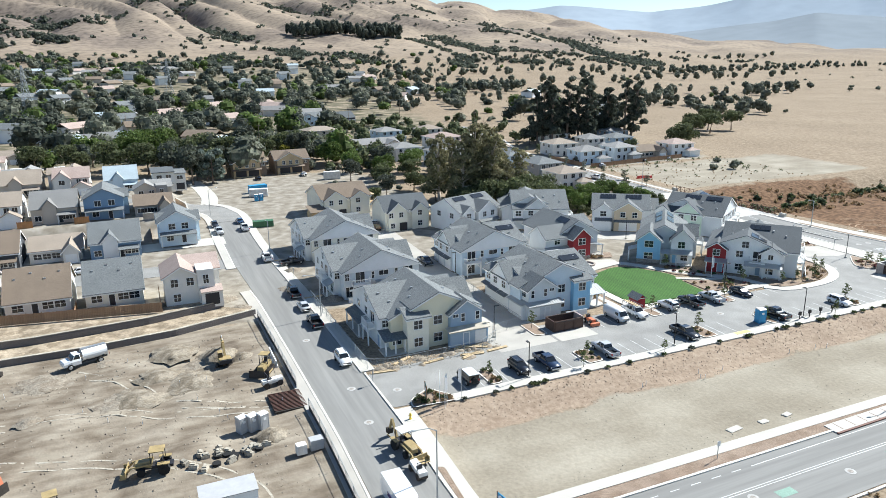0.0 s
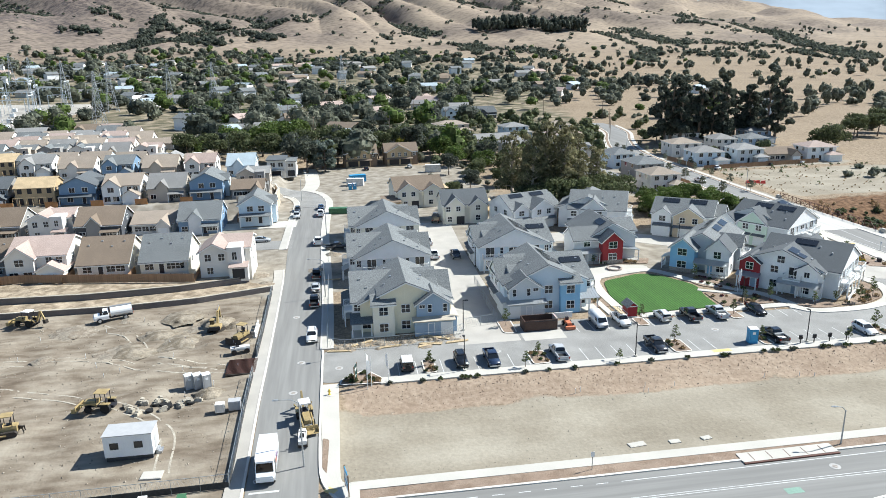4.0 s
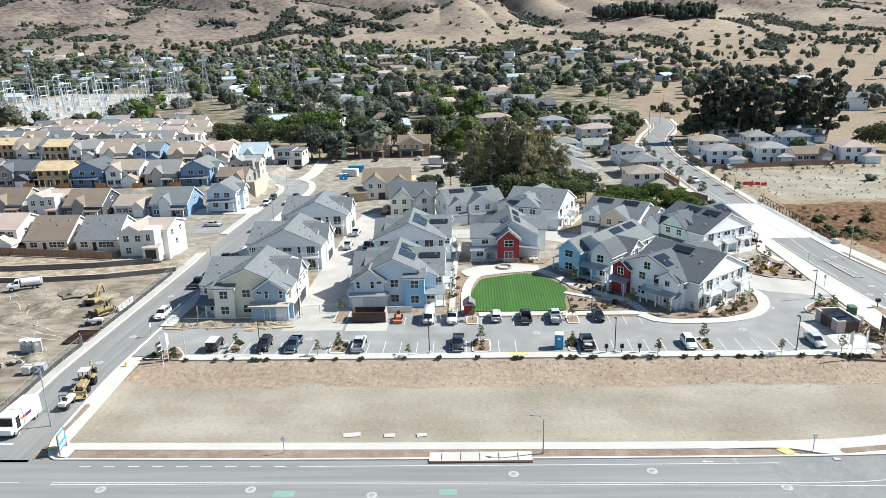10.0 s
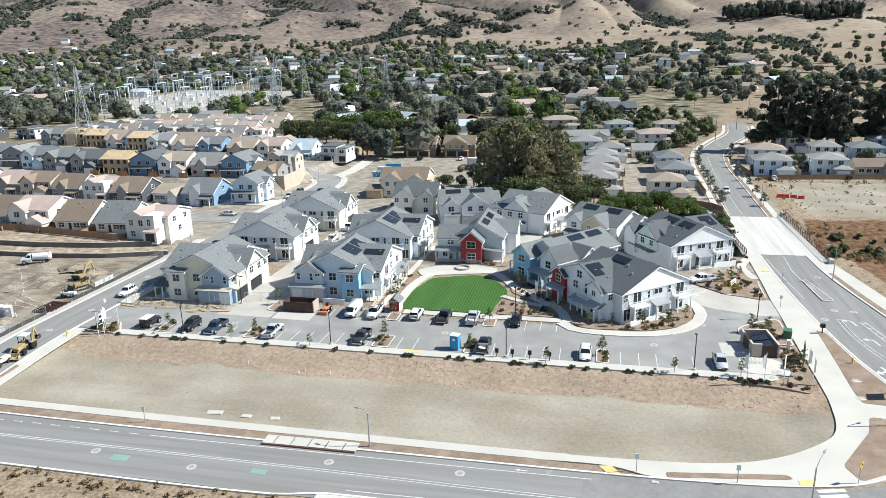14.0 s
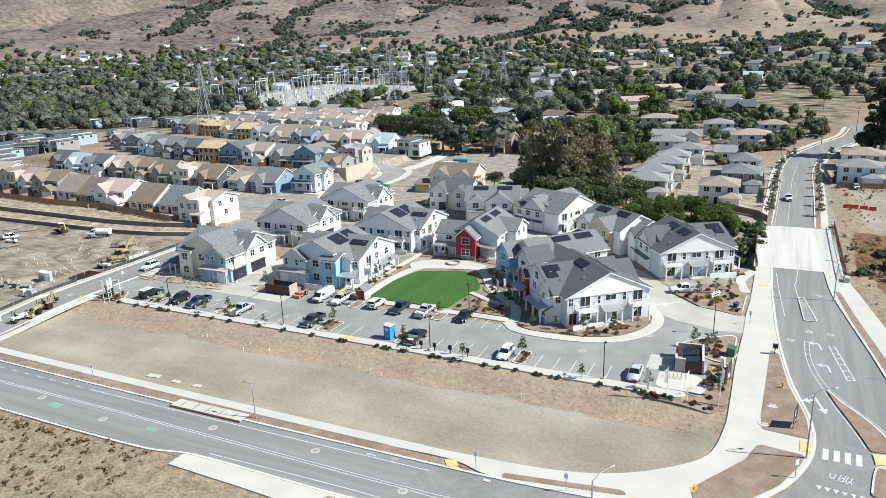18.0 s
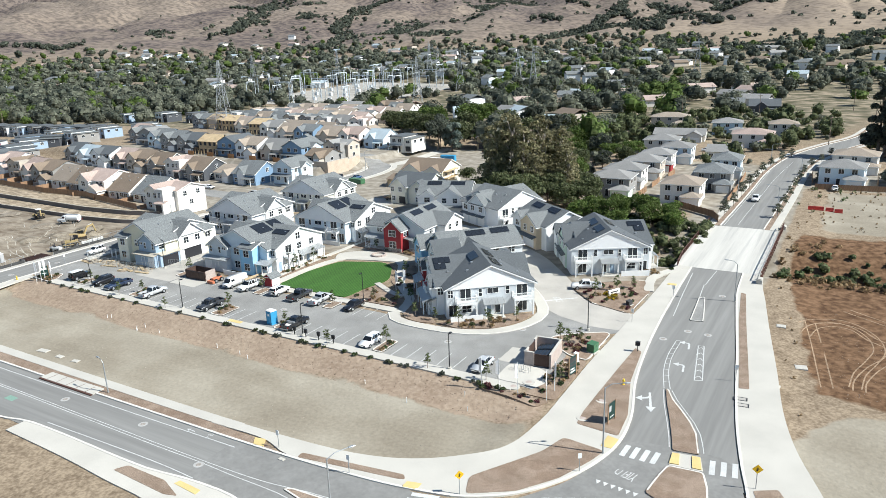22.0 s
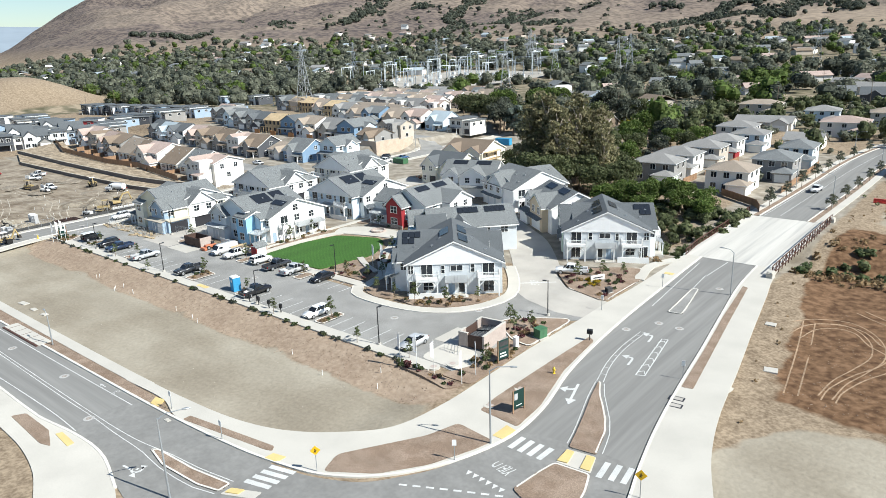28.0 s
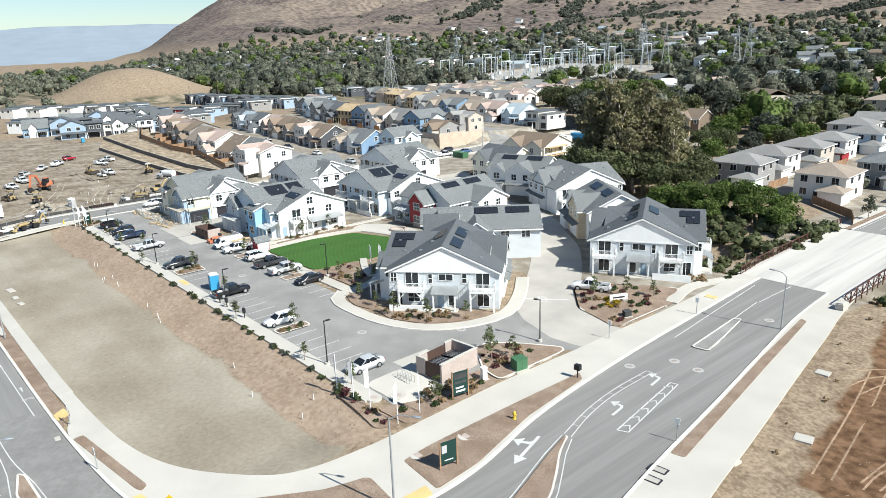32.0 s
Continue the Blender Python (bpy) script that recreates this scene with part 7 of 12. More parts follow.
for x0, y0, n in ((-13.2, 201.2, 2), (-26.2, 201.6, 2), (-38.8, 202.2, 2), (-51.8, 203.0, 2), (-64.4, 204.0, 2)):
    t = thing("yard_gate", "new orange-brown board fence between raised houses", "fence", pose(x0 - 1.6, y0, float(land(x0, y0)) - 0.1), "yard fences")
    for k in range(n):
        part("panel", shared(("raised_panel",), lambda: Shape().box(0, -0.03, 0.0, 1.7, 0.03, 1.8).box(-0.06, -0.06, -0.3, 0.06, 0.06, 1.9).box(0, -0.05, 0.3, 1.7, -0.03, 0.42).box(0, -0.05, 1.4, 1.7, -0.03, 1.52), M["new_cedar"]), None, t, "", pose(1.75 * k, 0, 0))
t = thing("tan_wall", "tan block retaining wall below raised houses", "retaining wall", kind="structure")
for (x0, y0), (x1, y1), top in (((13.2, 200), (13.4, 212), 5.2), ((13.4, 212), (11.4, 222), 4.6), ((1.6, 199.6), (13.2, 200), 5.2)):
    q = Vector((x1 - x0, y1 - y0)).normalized()
    part("panel", Shape().prism([(x0, y0), (x1, y1), (x1 - q.y * 0.3, y1 + q.x * 0.3), (x0 - q.y * 0.3, y0 + q.x * 0.3)], -0.5, top), M["tan_wall"], t), part("cap", Shape().prism([(x0 + q.y * 0.05, y0 - q.x * 0.05), (x1 + q.y * 0.05, y1 - q.x * 0.05), (x1 - q.y * 0.36, y1 + q.x * 0.36), (x0 - q.y * 0.36, y0 + q.x * 0.36)], top, top + 0.12), M["concrete"], t)
# fourth row
house(11.4, 251, 10.4, 12, "stucco", "grey_tile", "flat", second="stucco"), house(-3.4, 252, 10, 13, "pale_blue", "blue_roof", "gable"), house(-18, 254, 10.4, 12, "stucco", "pink_tile", "bay"), house(-33, 256, 12, 13, "beige_stucco", "tan_shingle", "gable"), house(-48, 258, 10.4, 12, "blue_house", "shingle", "bay"), house(-64, 262, 12, 13, "stucco", "tan_shingle", "gable")
house(-80, 268, 11, 12, "stucco", "grey_tile", "bay"), house(-96, 275, 11, 12, "wood_frame", "wood_frame", "frame"), house(-111, 279, 11, 12, "stucco", "tan_shingle", "gable"), house(-126, 284, 11, 12, "wood_frame", "wood_frame", "frame"), house(-142, 288, 12, 12, "wood_frame", "wood_frame", "frame"), house(-158, 292, 11, 12, "grey_stucco", "shingle", "bay")
# fifth row and the lane behind
for k, (wall, roof, style) in enumerate([("stucco", "pink_tile", "gable"), ("white_wall", "tan_shingle", "bay"), ("stucco", "grey_tile", "gable"), ("beige_stucco", "tan_shingle", "gable"), ("stucco", "pink_tile", "bay"), ("white_wall", "shingle", "bay"), ("stucco", "tan_shingle", "gable"), ("white_wall", "pink_tile", "bay"), ("stucco", "grey_tile", "bay"), ("beige_stucco", "pink_tile", "gable"), ("stucco", "shingle", "bay")]):
    house(-64 - 13.0 * (k % 6), 318 + 34 * (k // 6) + 1.5 * (k % 6), 11, 13, wall, roof, style)
house(-52, 341, 32, 11, "beige_stucco", "tan_shingle", "low", 8), house(-80, 390, 12, 12, "stucco", "tan_shingle", "gable"), house(-94, 402, 12, 12, "stucco", "shingle", "gable"), house(-108, 412, 12, 12, "beige_stucco", "brown_shingle", "bay")
# modern terraces to the west
for k in range(9):
    house(-196 - 12.5 * k, 250 - 2.2 * k, 11.5, 12, ("white_wall", "charcoal", "slate_blue", "charcoal", "grey_stucco")[k % 5], "dark_shingle", "flat", -6, second=("slate_blue", "white_wall", "charcoal", "stucco", "charcoal")[k % 5])
for x, y, wall, second in ((-148, 172, "white_wall", "grey_stucco"), (-163, 180, "white_wall", "slate_blue"), (-180, 196, "white_wall", "slate_blue"), (-196, 206, "slate_blue", "white_wall"), (-214, 170, "white_wall", "grey_stucco"), (-233, 166, "grey_stucco", "stucco"), (-206, 228, "white_wall", "wood_frame"), (-165, 214, "white_wall", "grey_stucco"), (-250, 178, "white_wall", "slate_blue"), (-268, 160, "white_wall", "charcoal"), (-182, 266, "white_wall", "slate_blue"), (-178, 320, "white_wall", "slate_blue"), (-205, 325, "grey_stucco", "white_wall"), (-232, 322, "white_wall", "charcoal"), (-258, 312, "white_wall", "slate_blue")):
    house(x, y, 13, 12, wall, "shingle", "flat", -8, second=second)
for x, y in ((-312, 127), (-294, 138), (-282, 152), (-271, 165), (-259, 178)):
    house(x, y, 17, 11, "white_wall", "shingle", "flat", -58, second="stucco", label="white flat-roofed terrace with red accents")
for k, (x, y) in enumerate(((-206, 175), (-195, 186), (-187, 197), (-179, 208), (-206, 110), (-200, 121), (-206, 145), (-200, 155), (-224, 247), (-212, 254))):
    house(x, y, 11.5, 10, ("slate_blue", "white_wall", "charcoal", "grey_stucco")[k % 4], "dark_shingle", "flat", -52, second=("white_wall", "red" if k == 1 else "stucco", "stucco", "charcoal")[k % 4])
# two close rows of blue, white and charcoal houses above the site
for row, (x0, y0, x1, y1, n) in enumerate(((-146, 122, -138, 164, 5), (-171, 112, -164, 168, 6), (-190, 120, -186, 168, 5))):
    for k in range(n):
        f = k / (n - 1)
        j = (2 * k + 3 * row) % 5
        house(x0 + (x1 - x0) * f, y0 + (y1 - y0) * f, 10.4, 11, ("slate_blue", "white_wall", "charcoal", "blue_house", "white_wall")[j], ("dark_shingle", "shingle")[(k + row) % 2], ("tall", "flat", "flat", "gable", "bay")[j], 74, second=("white_wall", "slate_blue", "stucco", "white_wall", "grey_stucco")[j])
# houses between the rows, backing on to them
fill = random.Random(3)
for y0, n, x0, slope in ((274, 10, -20, 0.2), (300, 9, -48, 0.14), (335, 8, -72, 0.1), (368, 7, -84, 0.12)):
    for k in range(n):
        x = x0 - 13.4 * k
        house(x, y0 - slope * (x - x0), 10.8, 11, fill.choice(("stucco", "white_wall", "stucco", "beige_stucco", "pale_blue", "grey_stucco")), fill.choice(("tan_shingle", "pink_tile", "grey_tile", "shingle", "tan_shingle")), fill.choice(("gable", "bay", "stucco")), 180 if y0 < 300 else 0)
# along the curving road
house(138.6, 201, 10.6, 11, "stucco", "tan_shingle", "hip", 2), house(143.4, 223, 10.4, 13, "grey_stucco", "shingle", "hip", 4), house(143.4, 247, 9, 12, "pale_blue", "shingle", "hip", 4), house(117.5, 204, 12, 10, "grey_stucco", "grey_tile", "hip", 3, second="sage"), house(117, 219, 12, 10, "stucco", "grey_tile", "hip", 3), house(118.5, 236, 12, 10, "beige_stucco", "grey_tile", "hip", 3), house(119, 252, 11, 10, "stucco", "grey_tile", "hip", 3, second="red")
house(122, 270, 11, 11, "pale_blue", "grey_tile", "hip", 3), house(137, 281, 12, 10, "stucco", "grey_tile", "low", 3), house(112, 288, 13, 12, "stucco", "grey_tile", "hip", 5), house(143, 314, 16, 13, "stucco", "pink_tile", "hip", 6, second="charcoal"), house(111, 325, 22, 14, "stucco", "grey_tile", "low", 6), house(127, 352, 13, 12, "pale_blue", "grey_tile", "hip", 8), house(151, 352, 12, 11, "stucco", "tan_shingle", "hip", 8), house(96, 372, 18, 12, "beige_stucco", "tan_shingle", "hip", 8)
house(112, 458, 15, 11, "pale_blue", "shingle", "bay", 8), house(131, 455, 17, 14, "charcoal", "dark_shingle", "gable", 8, name="barn", label="black barn with a steep dark roof")
house(177, 243, 12, 11, "pale_blue", "grey_tile", "hip", -4), house(180, 268, 13, 12, "stucco", "tan_shingle", "hip", -4), house(196, 246, 11, 11, "grey_wall", "grey_tile", "hip", -3, second="grey_stucco"), house(211, 247, 13, 10, "beige_stucco", "brown_shingle", "low", -3), house(226, 244, 12, 11, "white_wall", "pink_tile", "hip", -3), house(203, 277, 10, 11, "stucco", "grey_tile", "hip", -3), house(217, 275, 11, 11, "slate_blue", "shingle", "hip", -3), house(196, 300, 12, 11, "stucco", "tan_shingle", "hip", -5), house(232, 298, 12, 11, "slate_blue", "grey_tile", "hip", -3)

# ---- trees ----
def leaf_cloud(centres, radii, count, size, rng, flat=0.75, inside=0.72):
    """Small leaf faces over a set of lumps: arrays of corners, four to a face."""
    centres, radii = np.asarray(centres, float), np.asarray(radii, float)
    pick = rng.choice(len(centres), count, p=radii ** 2 / (radii ** 2).sum())
    way = rng.normal(size=(count, 3))
    way /= np.linalg.norm(way, axis=1)[:, None]
    way[:, 2] = np.where(way[:, 2] < -0.45, -way[:, 2] * 0.5, way[:, 2])
    reach = radii[pick] * (inside + (1.06 - inside) * rng.random(count) ** 0.6)
    mid = centres[pick] + way * reach[:, None] * np.array([1, 1, flat])
    face = way + 0.75 * rng.normal(size=(count, 3))
    face /= np.linalg.norm(face, axis=1)[:, None]
    side = np.cross(face, rng.normal(size=(count, 3)))
    side /= np.linalg.norm(side, axis=1)[:, None]
    up = np.cross(face, side)
    s = size * (0.6 + 0.8 * rng.random(count))[:, None]
    return np.stack([mid - side * s - up * s * 0.7, mid + side * s - up * s * 0.55, mid + side * s * 0.8 + up * s * 0.7, mid - side * s * 0.7 + up * s * 0.6], 1)


def quads_mesh(name, quads, mat):
    me = bpy.data.meshes.new(name)
    n = len(quads)
    me.vertices.add(4 * n)
    me.vertices.foreach_set("co", quads.reshape(-1))
    me.loops.add(4 * n)
    me.polygons.add(n)
    me.loops.foreach_set("vertex_index", np.arange(4 * n))
    me.polygons.foreach_set("loop_start", np.arange(0, 4 * n, 4))
    me.update()
    me.materials.append(mat)
    return me


def tree_kind(height, spread, lumps, count, size, leaf, bark, seed, slim=0.0, bare=0.28):
    """One tree's trunk with limbs, and its crown, as meshes to share. slim: how far the crown is drawn up along the trunk."""
    rng = np.random.default_rng(seed)
    s = Shape()
    lean = rng.normal(size=2) * 0.03 * height
    top = Vector((lean[0], lean[1], height * (0.8 if slim else 0.6)))
    r = 0.022 * height + 0.08 if height > 6 else 0.011 * height + 0.012
    mid = Vector((lean[0] * 0.4, lean[1] * 0.4, height * bare))
    s.tube((0, 0, -0.4), mid, r * 1.25, r * 0.8, 8).tube(mid, top, r * 0.8, r * 0.25, 7)
    cs, rs = [], []
    for i in range(lumps):
        a = 2.4 * i + rng.random()
        f = (i + 0.5) / lumps
        z = height * (bare + (0.92 - bare) * (f if slim else 0.35 + 0.6 * rng.random()))
        out = spread * (0.62 if not slim else 0.5 * (1 - 0.55 * f) + 0.12) * (0.55 + 0.6 * rng.random())
        c = Vector((lean[0] + out * math.cos(a), lean[1] + out * math.sin(a), z))
        rad = spread * (0.42 if not slim else 0.34 * (1.15 - 0.5 * f)) * (0.75 + 0.5 * rng.random())
        cs.append(c), rs.append(rad)
        start = mid.lerp(top, min(0.9, max(0.05, (z - mid.z) / (top.z - mid.z) * 0.7)))
        s.tube(start, start.lerp(c, 0.85), r * 0.42, r * 0.1, 5)
    cs.append(Vector((lean[0], lean[1], height * 0.86))), rs.append(spread * (0.4 if not slim else 0.24))
    trunk = s.mesh("trunk", bark, True)
    crown = quads_mesh("crown", leaf_cloud([tuple(c) for c in cs], [1.5 * q for q in rs] if height < 6 else rs, count, size, rng, 0.8, 0.72 if height > 6 else 0.1), leaf)
    return trunk, crown


TREES = {}
for name, args in dict(
    gum=[(23, 6.0, 21, 3600, 0.28, LEAF["euc"], M["pale_bark"], k, 0.8, 0.22) for k in (1, 2, 3)],
    oak=[(10, 5.6, 13, 2500, 0.3, LEAF["oak"], M["bark"], k, 0.0, 0.2) for k in (4, 5, 6)],
    dark=[(12, 5.2, 13, 2300, 0.32, LEAF["dark"], M["bark"], k, 0.0, 0.16) for k in (7, 8)],
    bright=[(9, 5.2, 13, 2500, 0.28, LEAF["bright"], M["bark"], k, 0.0, 0.18) for k in (9, 10)],
    silver=[(10, 4.6, 9, 1200, 0.42, LEAF["silver"], M["bark"], k, 0.3, 0.15) for k in (11,)],
    yellow=[(7, 3.4, 8, 700, 0.4, LEAF["yellow"], M["bark"], k, 0.0, 0.2) for k in (12,)],
    tall=[(32, 6.0, 14, 2200, 0.62, LEAF["dark"], M["bark"], k, 0.9, 0.16) for k in (13, 14)],
    cypress=[(13, 1.6, 12, 500, 0.34, LEAF["dark"], M["bark"], k, 1.0, 0.04) for k in (15,)],
    sapling=[(3.2, 0.8, 9, 340, 0.075, LEAF["young"], M["bark"], k, 0.6, 0.35) for k in (16, 17)],
    street=[(4.6, 1.5, 8, 520, 0.14, LEAF["far"], M["bark"], k, 0.3, 0.34) for k in (18, 19)],
).items():
    TREES[name] = [tree_kind(*a) for a in args]
WORDS = dict(gum=("eucalyptus", "tall eucalyptus with pale bark and olive leaves"), oak=("oak", "rounded dark green oak tree"), dark=("tree", "dense dark evergreen tree"), bright=("tree", "bright green broadleaf tree"), silver=("tree", "dense silver-leaved broad tree"), yellow=("tree", "small yellowing broadleaf tree"), tall=("eucalyptus", "very tall dark eucalyptus tree"), cypress=("cypress", "slim dark upright cypress"), sapling=("young_tree", "staked young tree in mulch"), street=("street_tree", "young green street tree"))
rng_plan = random.Random(5)


def tree(kind, x, y, size=1.0, follow=land, lift=0.0):
    trunk, crown = TREES[kind][rng_plan.randrange(len(TREES[kind]))]
    name, label = WORDS[kind]
    t = thing(name, label, "tree", pose(x, y, float(follow(x, y)) + lift, 0, 0, rng_plan.uniform(0, 360)) @ Matrix.Diagonal((size, size, size * rng_plan.uniform(0.92, 1.1), 1)), "trees of the place")
    part("trunk", trunk, None, t), part("crown", crown, None, t)
    return t


# the grove behind the close
for x, y, s in ((88, 184, 1.0), (93, 189, 1.12), (97, 186, 1.02), (101, 192, 1.05), (85, 193, 0.95), (106, 195, 0.98), (110, 189, 0.8), (91, 199, 0.9), (99, 201, 1.0), (104, 183, 0.72)):
    tree("gum", x, y, s)
for x, y, s in ((86, 181, 0.8), (90, 179, 0.85), (96, 179, 0.9), (102, 178, 0.95), (107, 182, 0.9), (112, 180, 0.8), (117, 185, 0.85), (114, 194, 0.8), (106, 202, 0.8), (96, 206, 0.85), (88, 203, 0.8)):
    tree("oak", x, y, s)
for x, y, s in ((120, 170, 0.62), (125, 172, 0.66), (130, 174, 0.62), (134, 177, 0.7), (138, 173, 0.62), (142, 177, 0.6), (128, 180, 0.62), (135, 184, 0.55), (122, 178, 0.6), (144, 171, 0.5), (132, 168, 0.5), (126, 186, 0.5)):
    tree("bright", x, y, s)
for x, y, s in ((76, 216, 0.6), (88, 222, 0.7), (100, 226, 0.75), (82, 236, 0.7), (94, 242, 0.8), (104, 240, 0.7), (74, 250, 0.7), (88, 254, 0.85), (100, 258, 0.85), (80, 268, 0.85), (94, 270, 0.9), (106, 268, 0.8), (68, 206, 0.5), (84, 246, 0.6), (108, 252, 0.7)):
    tree(("oak", "dark", "oak", "bright")[rng_plan.randrange(4)], x, y, s)
for x, y, s in ((20, 268, 1.2), (26, 276, 1.15), (14, 280, 1.25), (32, 285, 1.0), (6, 284, 1.2), (-6, 288, 1.2), (0, 300, 1.3), (18, 296, 1.3), (36, 300, 1.2), (50, 296, 1.1), (66, 292, 1.2), (76, 288, 1.1), (-20, 300, 1.1), (-14, 316, 1.3), (10, 316, 1.3), (28, 318, 1.2), (46, 316, 1.2), (62, 312, 1.2), (-34, 312, 1.0)):
    tree(("oak", "bright", "dark", "oak")[rng_plan.randrange(4)], x, y, s)
tree("silver", 27, 268, 1.3), tree("silver", 22, 276, 1.2), tree("bright", 2, 330, 1.4), tree("bright", 12, 326, 1.4), tree("yellow", 46, 305, 1.2), tree("yellow", 62, 300, 1.2)
# the tall stand to the north-east
for k in range(19):
    tree("tall", 186 + 3.0 * k + rng_plan.uniform(-1.2, 1.2) + (5 if k > 11 else 0), 302 + rng_plan.uniform(-8, 10) + 0.25 * k, rng_plan.uniform(0.72, 1.08))
for k in range(9):
    tree("dark", 184 + 6.6 * k + rng_plan.uniform(-3, 3), 314 + rng_plan.uniform(-8, 14), rng_plan.uniform(0.8, 1.2))
for x, y in ((284, 300), (292, 308), (300, 304), (312, 318), (322, 310), (240, 262), (250, 268)):
    tree("oak", x, y, 1.1)
# street trees along the curving road
for k in range(9):
    y = 190 + 13 * k
    tree("street", 152.4 + 0.022 * (y - 185) + max(0, (y - 262)) * 0.14, y, rng_plan.uniform(0.8, 1.1)), tree("street", 164.6 + 0.022 * (y - 185) + max(0, (y - 262)) * 0.16, y + 4, rng_plan.uniform(0.7, 1.0))
# young trees in the beds
for x, y in ((44.6, 83.4), (61.6, 83), (84.6, 84), (99.3, 83), (120, 83.4), (100.7, 94), (111.2, 99.6), (106, 99.4), (117.6, 95.6), (121.6, 95.6), (126.4, 95.2), (130.8, 97.4), (134, 101.6), (143.8, 96.6), (146.6, 97.4), (145.6, 95.0), (148.6, 84), (141.8, 119.2), (144.6, 122.8), (147, 126), (112.8, 101.8), (58.8, 79.9), (73.4, 79.0), (111.6, 79.0), (130.2, 79.0), (139.4, 79.6), (59.8, 96.6), (83.3, 94), (103.6, 114), (86.8, 126.9), (79.2, 108), (79.4, 114)):
    tree("sapling", x, y, rng_plan.uniform(0.75, 1.15), level, 0.1)


# ---- shrubs of the beds: low tufts ----
def shrub_mesh(seed, leaf, count=60, size=0.12):
    rng = np.random.default_rng(seed)
    cs = [(0.18 * math.cos(a), 0.18 * math.sin(a), 0.25) for a in (0, 2.1, 4.2)]
    return quads_mesh("shrub", leaf_cloud(cs, [0.3, 0.32, 0.28], count, size, rng, 0.8, 0.4), leaf)


SHRUBS = [shrub_mesh(1, LEAF["shrub"]), shrub_mesh(2, LEAF["oak"]), shrub_mesh(3, LEAF["dry"]), shrub_mesh(4, LEAF["purple"]), shrub_mesh(5, LEAF["gold"]), shrub_mesh(6, LEAF["dark"])]


def inside_ring(x, y, ring):
    hit = False
    for (a, b), (c, d) in zip(ring, ring[1:] + ring[:1]):
        if (b > y) != (d > y) and x < (c - a) * (y - b) / (d - b) + a:
            hit = not hit
    return hit


def planted(ring, n, kinds, lift=0.1, lo=0.6, hi=1.2):
    xs, ys = [p[0] for p in ring], [p[1] for p in ring]
    made = 0
    while made < n:
        x, y = rng_plan.uniform(min(xs), max(xs)), rng_plan.uniform(min(ys), max(ys))
        if not inside_ring(x, y, ring):
            continue
        k = rng_plan.choice(kinds)
        ob = new("shrub", SHRUBS[k])
        s = rng_plan.uniform(lo, hi)
        ob.matrix_world = pose(x, y, float(land(x, y) if lift is None else level(x, y) + lift) - 0.04, 0, 0, rng_plan.uniform(0, 360)) @ Matrix.Diagonal((s, s, s, 1))
        tagged(ob, {3: "low purple-flowering shrub in bark mulch", 4: "low golden-flowering shrub in bark mulch", 2: "dry straw-coloured tuft of grass"}.get(k, "low green shrub in bark mulch"), "shrub", "shrubs of the beds")
        made += 1


planted([(101.6, 98.4), (112, 98.4), (110.6, 101.6), (106, 103.2), (101.8, 105.4)], 18, (0, 2, 2, 3)), planted([(103, 110), (106.8, 106.8), (110, 105), (109, 110), (104, 116.4)], 18, (0, 2, 3))
planted([(123, 94.9), (127, 94.6), (131.6, 97), (134.4, 101), (134.8, 104.6), (129.6, 100)], 22, (0, 1, 2, 2)), planted([(142.4, 96), (146.8, 93.2), (149.2, 93), (149.3, 102.6), (145, 100)], 18, (0, 2, 3))
planted([(146, 79.2), (149.2, 80), (149.3, 91.6), (146.8, 91.6)], 22, (0, 1, 2, 2, 3)), planted([(143, 115.4), (149.4, 114.4), (149.6, 124), (147, 128.8), (138, 122.6), (138, 120.8)], 40, (0, 2, 3, 3, 3)), planted([(142, 119), (145.4, 117.6), (146.2, 120), (143, 121.2)], 14, (4,))
planted([(31.4, 79.2), (37.2, 79), (35, 82.6), (31.8, 81)], 20, (0, 1, 2)), planted([(38, 78.1), (143, 78.1), (143, 78.4), (38, 78.4)], 50, (1, 5, 5, 0), 0.0, 0.7, 1.2), planted([(78.6, 102.4), (80.4, 102.4), (80.6, 117), (78.8, 117)], 14, (0, 2))
for x0, x1 in ((43.8, 45.4), (60.6, 62.9), (83.5, 85.9), (98.6, 100.0), (119.2, 120.8)):
    planted([(x0, 80.9), (x1, 80.9), (x1, 85.1), (x0, 85.1)], 7, (0, 1, 2))
planted([(85, 126.8), (92, 127.6), (98, 126.6), (96, 129), (86, 128)], 16, (0, 2, 3)), planted([(138, 77.6), (148, 77.2), (148.6, 78.4), (139, 78.2)], 12, (0, 2, 3), None), planted([(150.9, 128), (153.6, 150), (143, 152), (138, 146), (147, 134)], 14, (0, 2), None, 0.8, 1.6)


# ---- far woods, brush and hillside scrub: past counting ----
grid = [(i, j, k) for i in (-1, 0, 1) for j in (-1, 0, 1) for k in (-1, 0, 1) if (i, j, k) != (0, 0, 0)]
LUMP = np.array([Vector(p).normalized() for p in grid])
LUMP_FACES = []
for axis in range(3):
    u, v = [q for q in range(3) if q != axis]
    for sign in (-1, 1):
        for a in (-1, 0):
            for b in (-1, 0):
                ring = []
                for da, db in ((0, 0), (1, 0), (1, 1), (0, 1)):
                    p = [0, 0, 0]
                    p[axis], p[u], p[v] = sign, a + da, b + db
                    ring.append(grid.index(tuple(p)))
                LUMP_FACES.append(ring)
LUMP_FACES = np.array(LUMP_FACES)


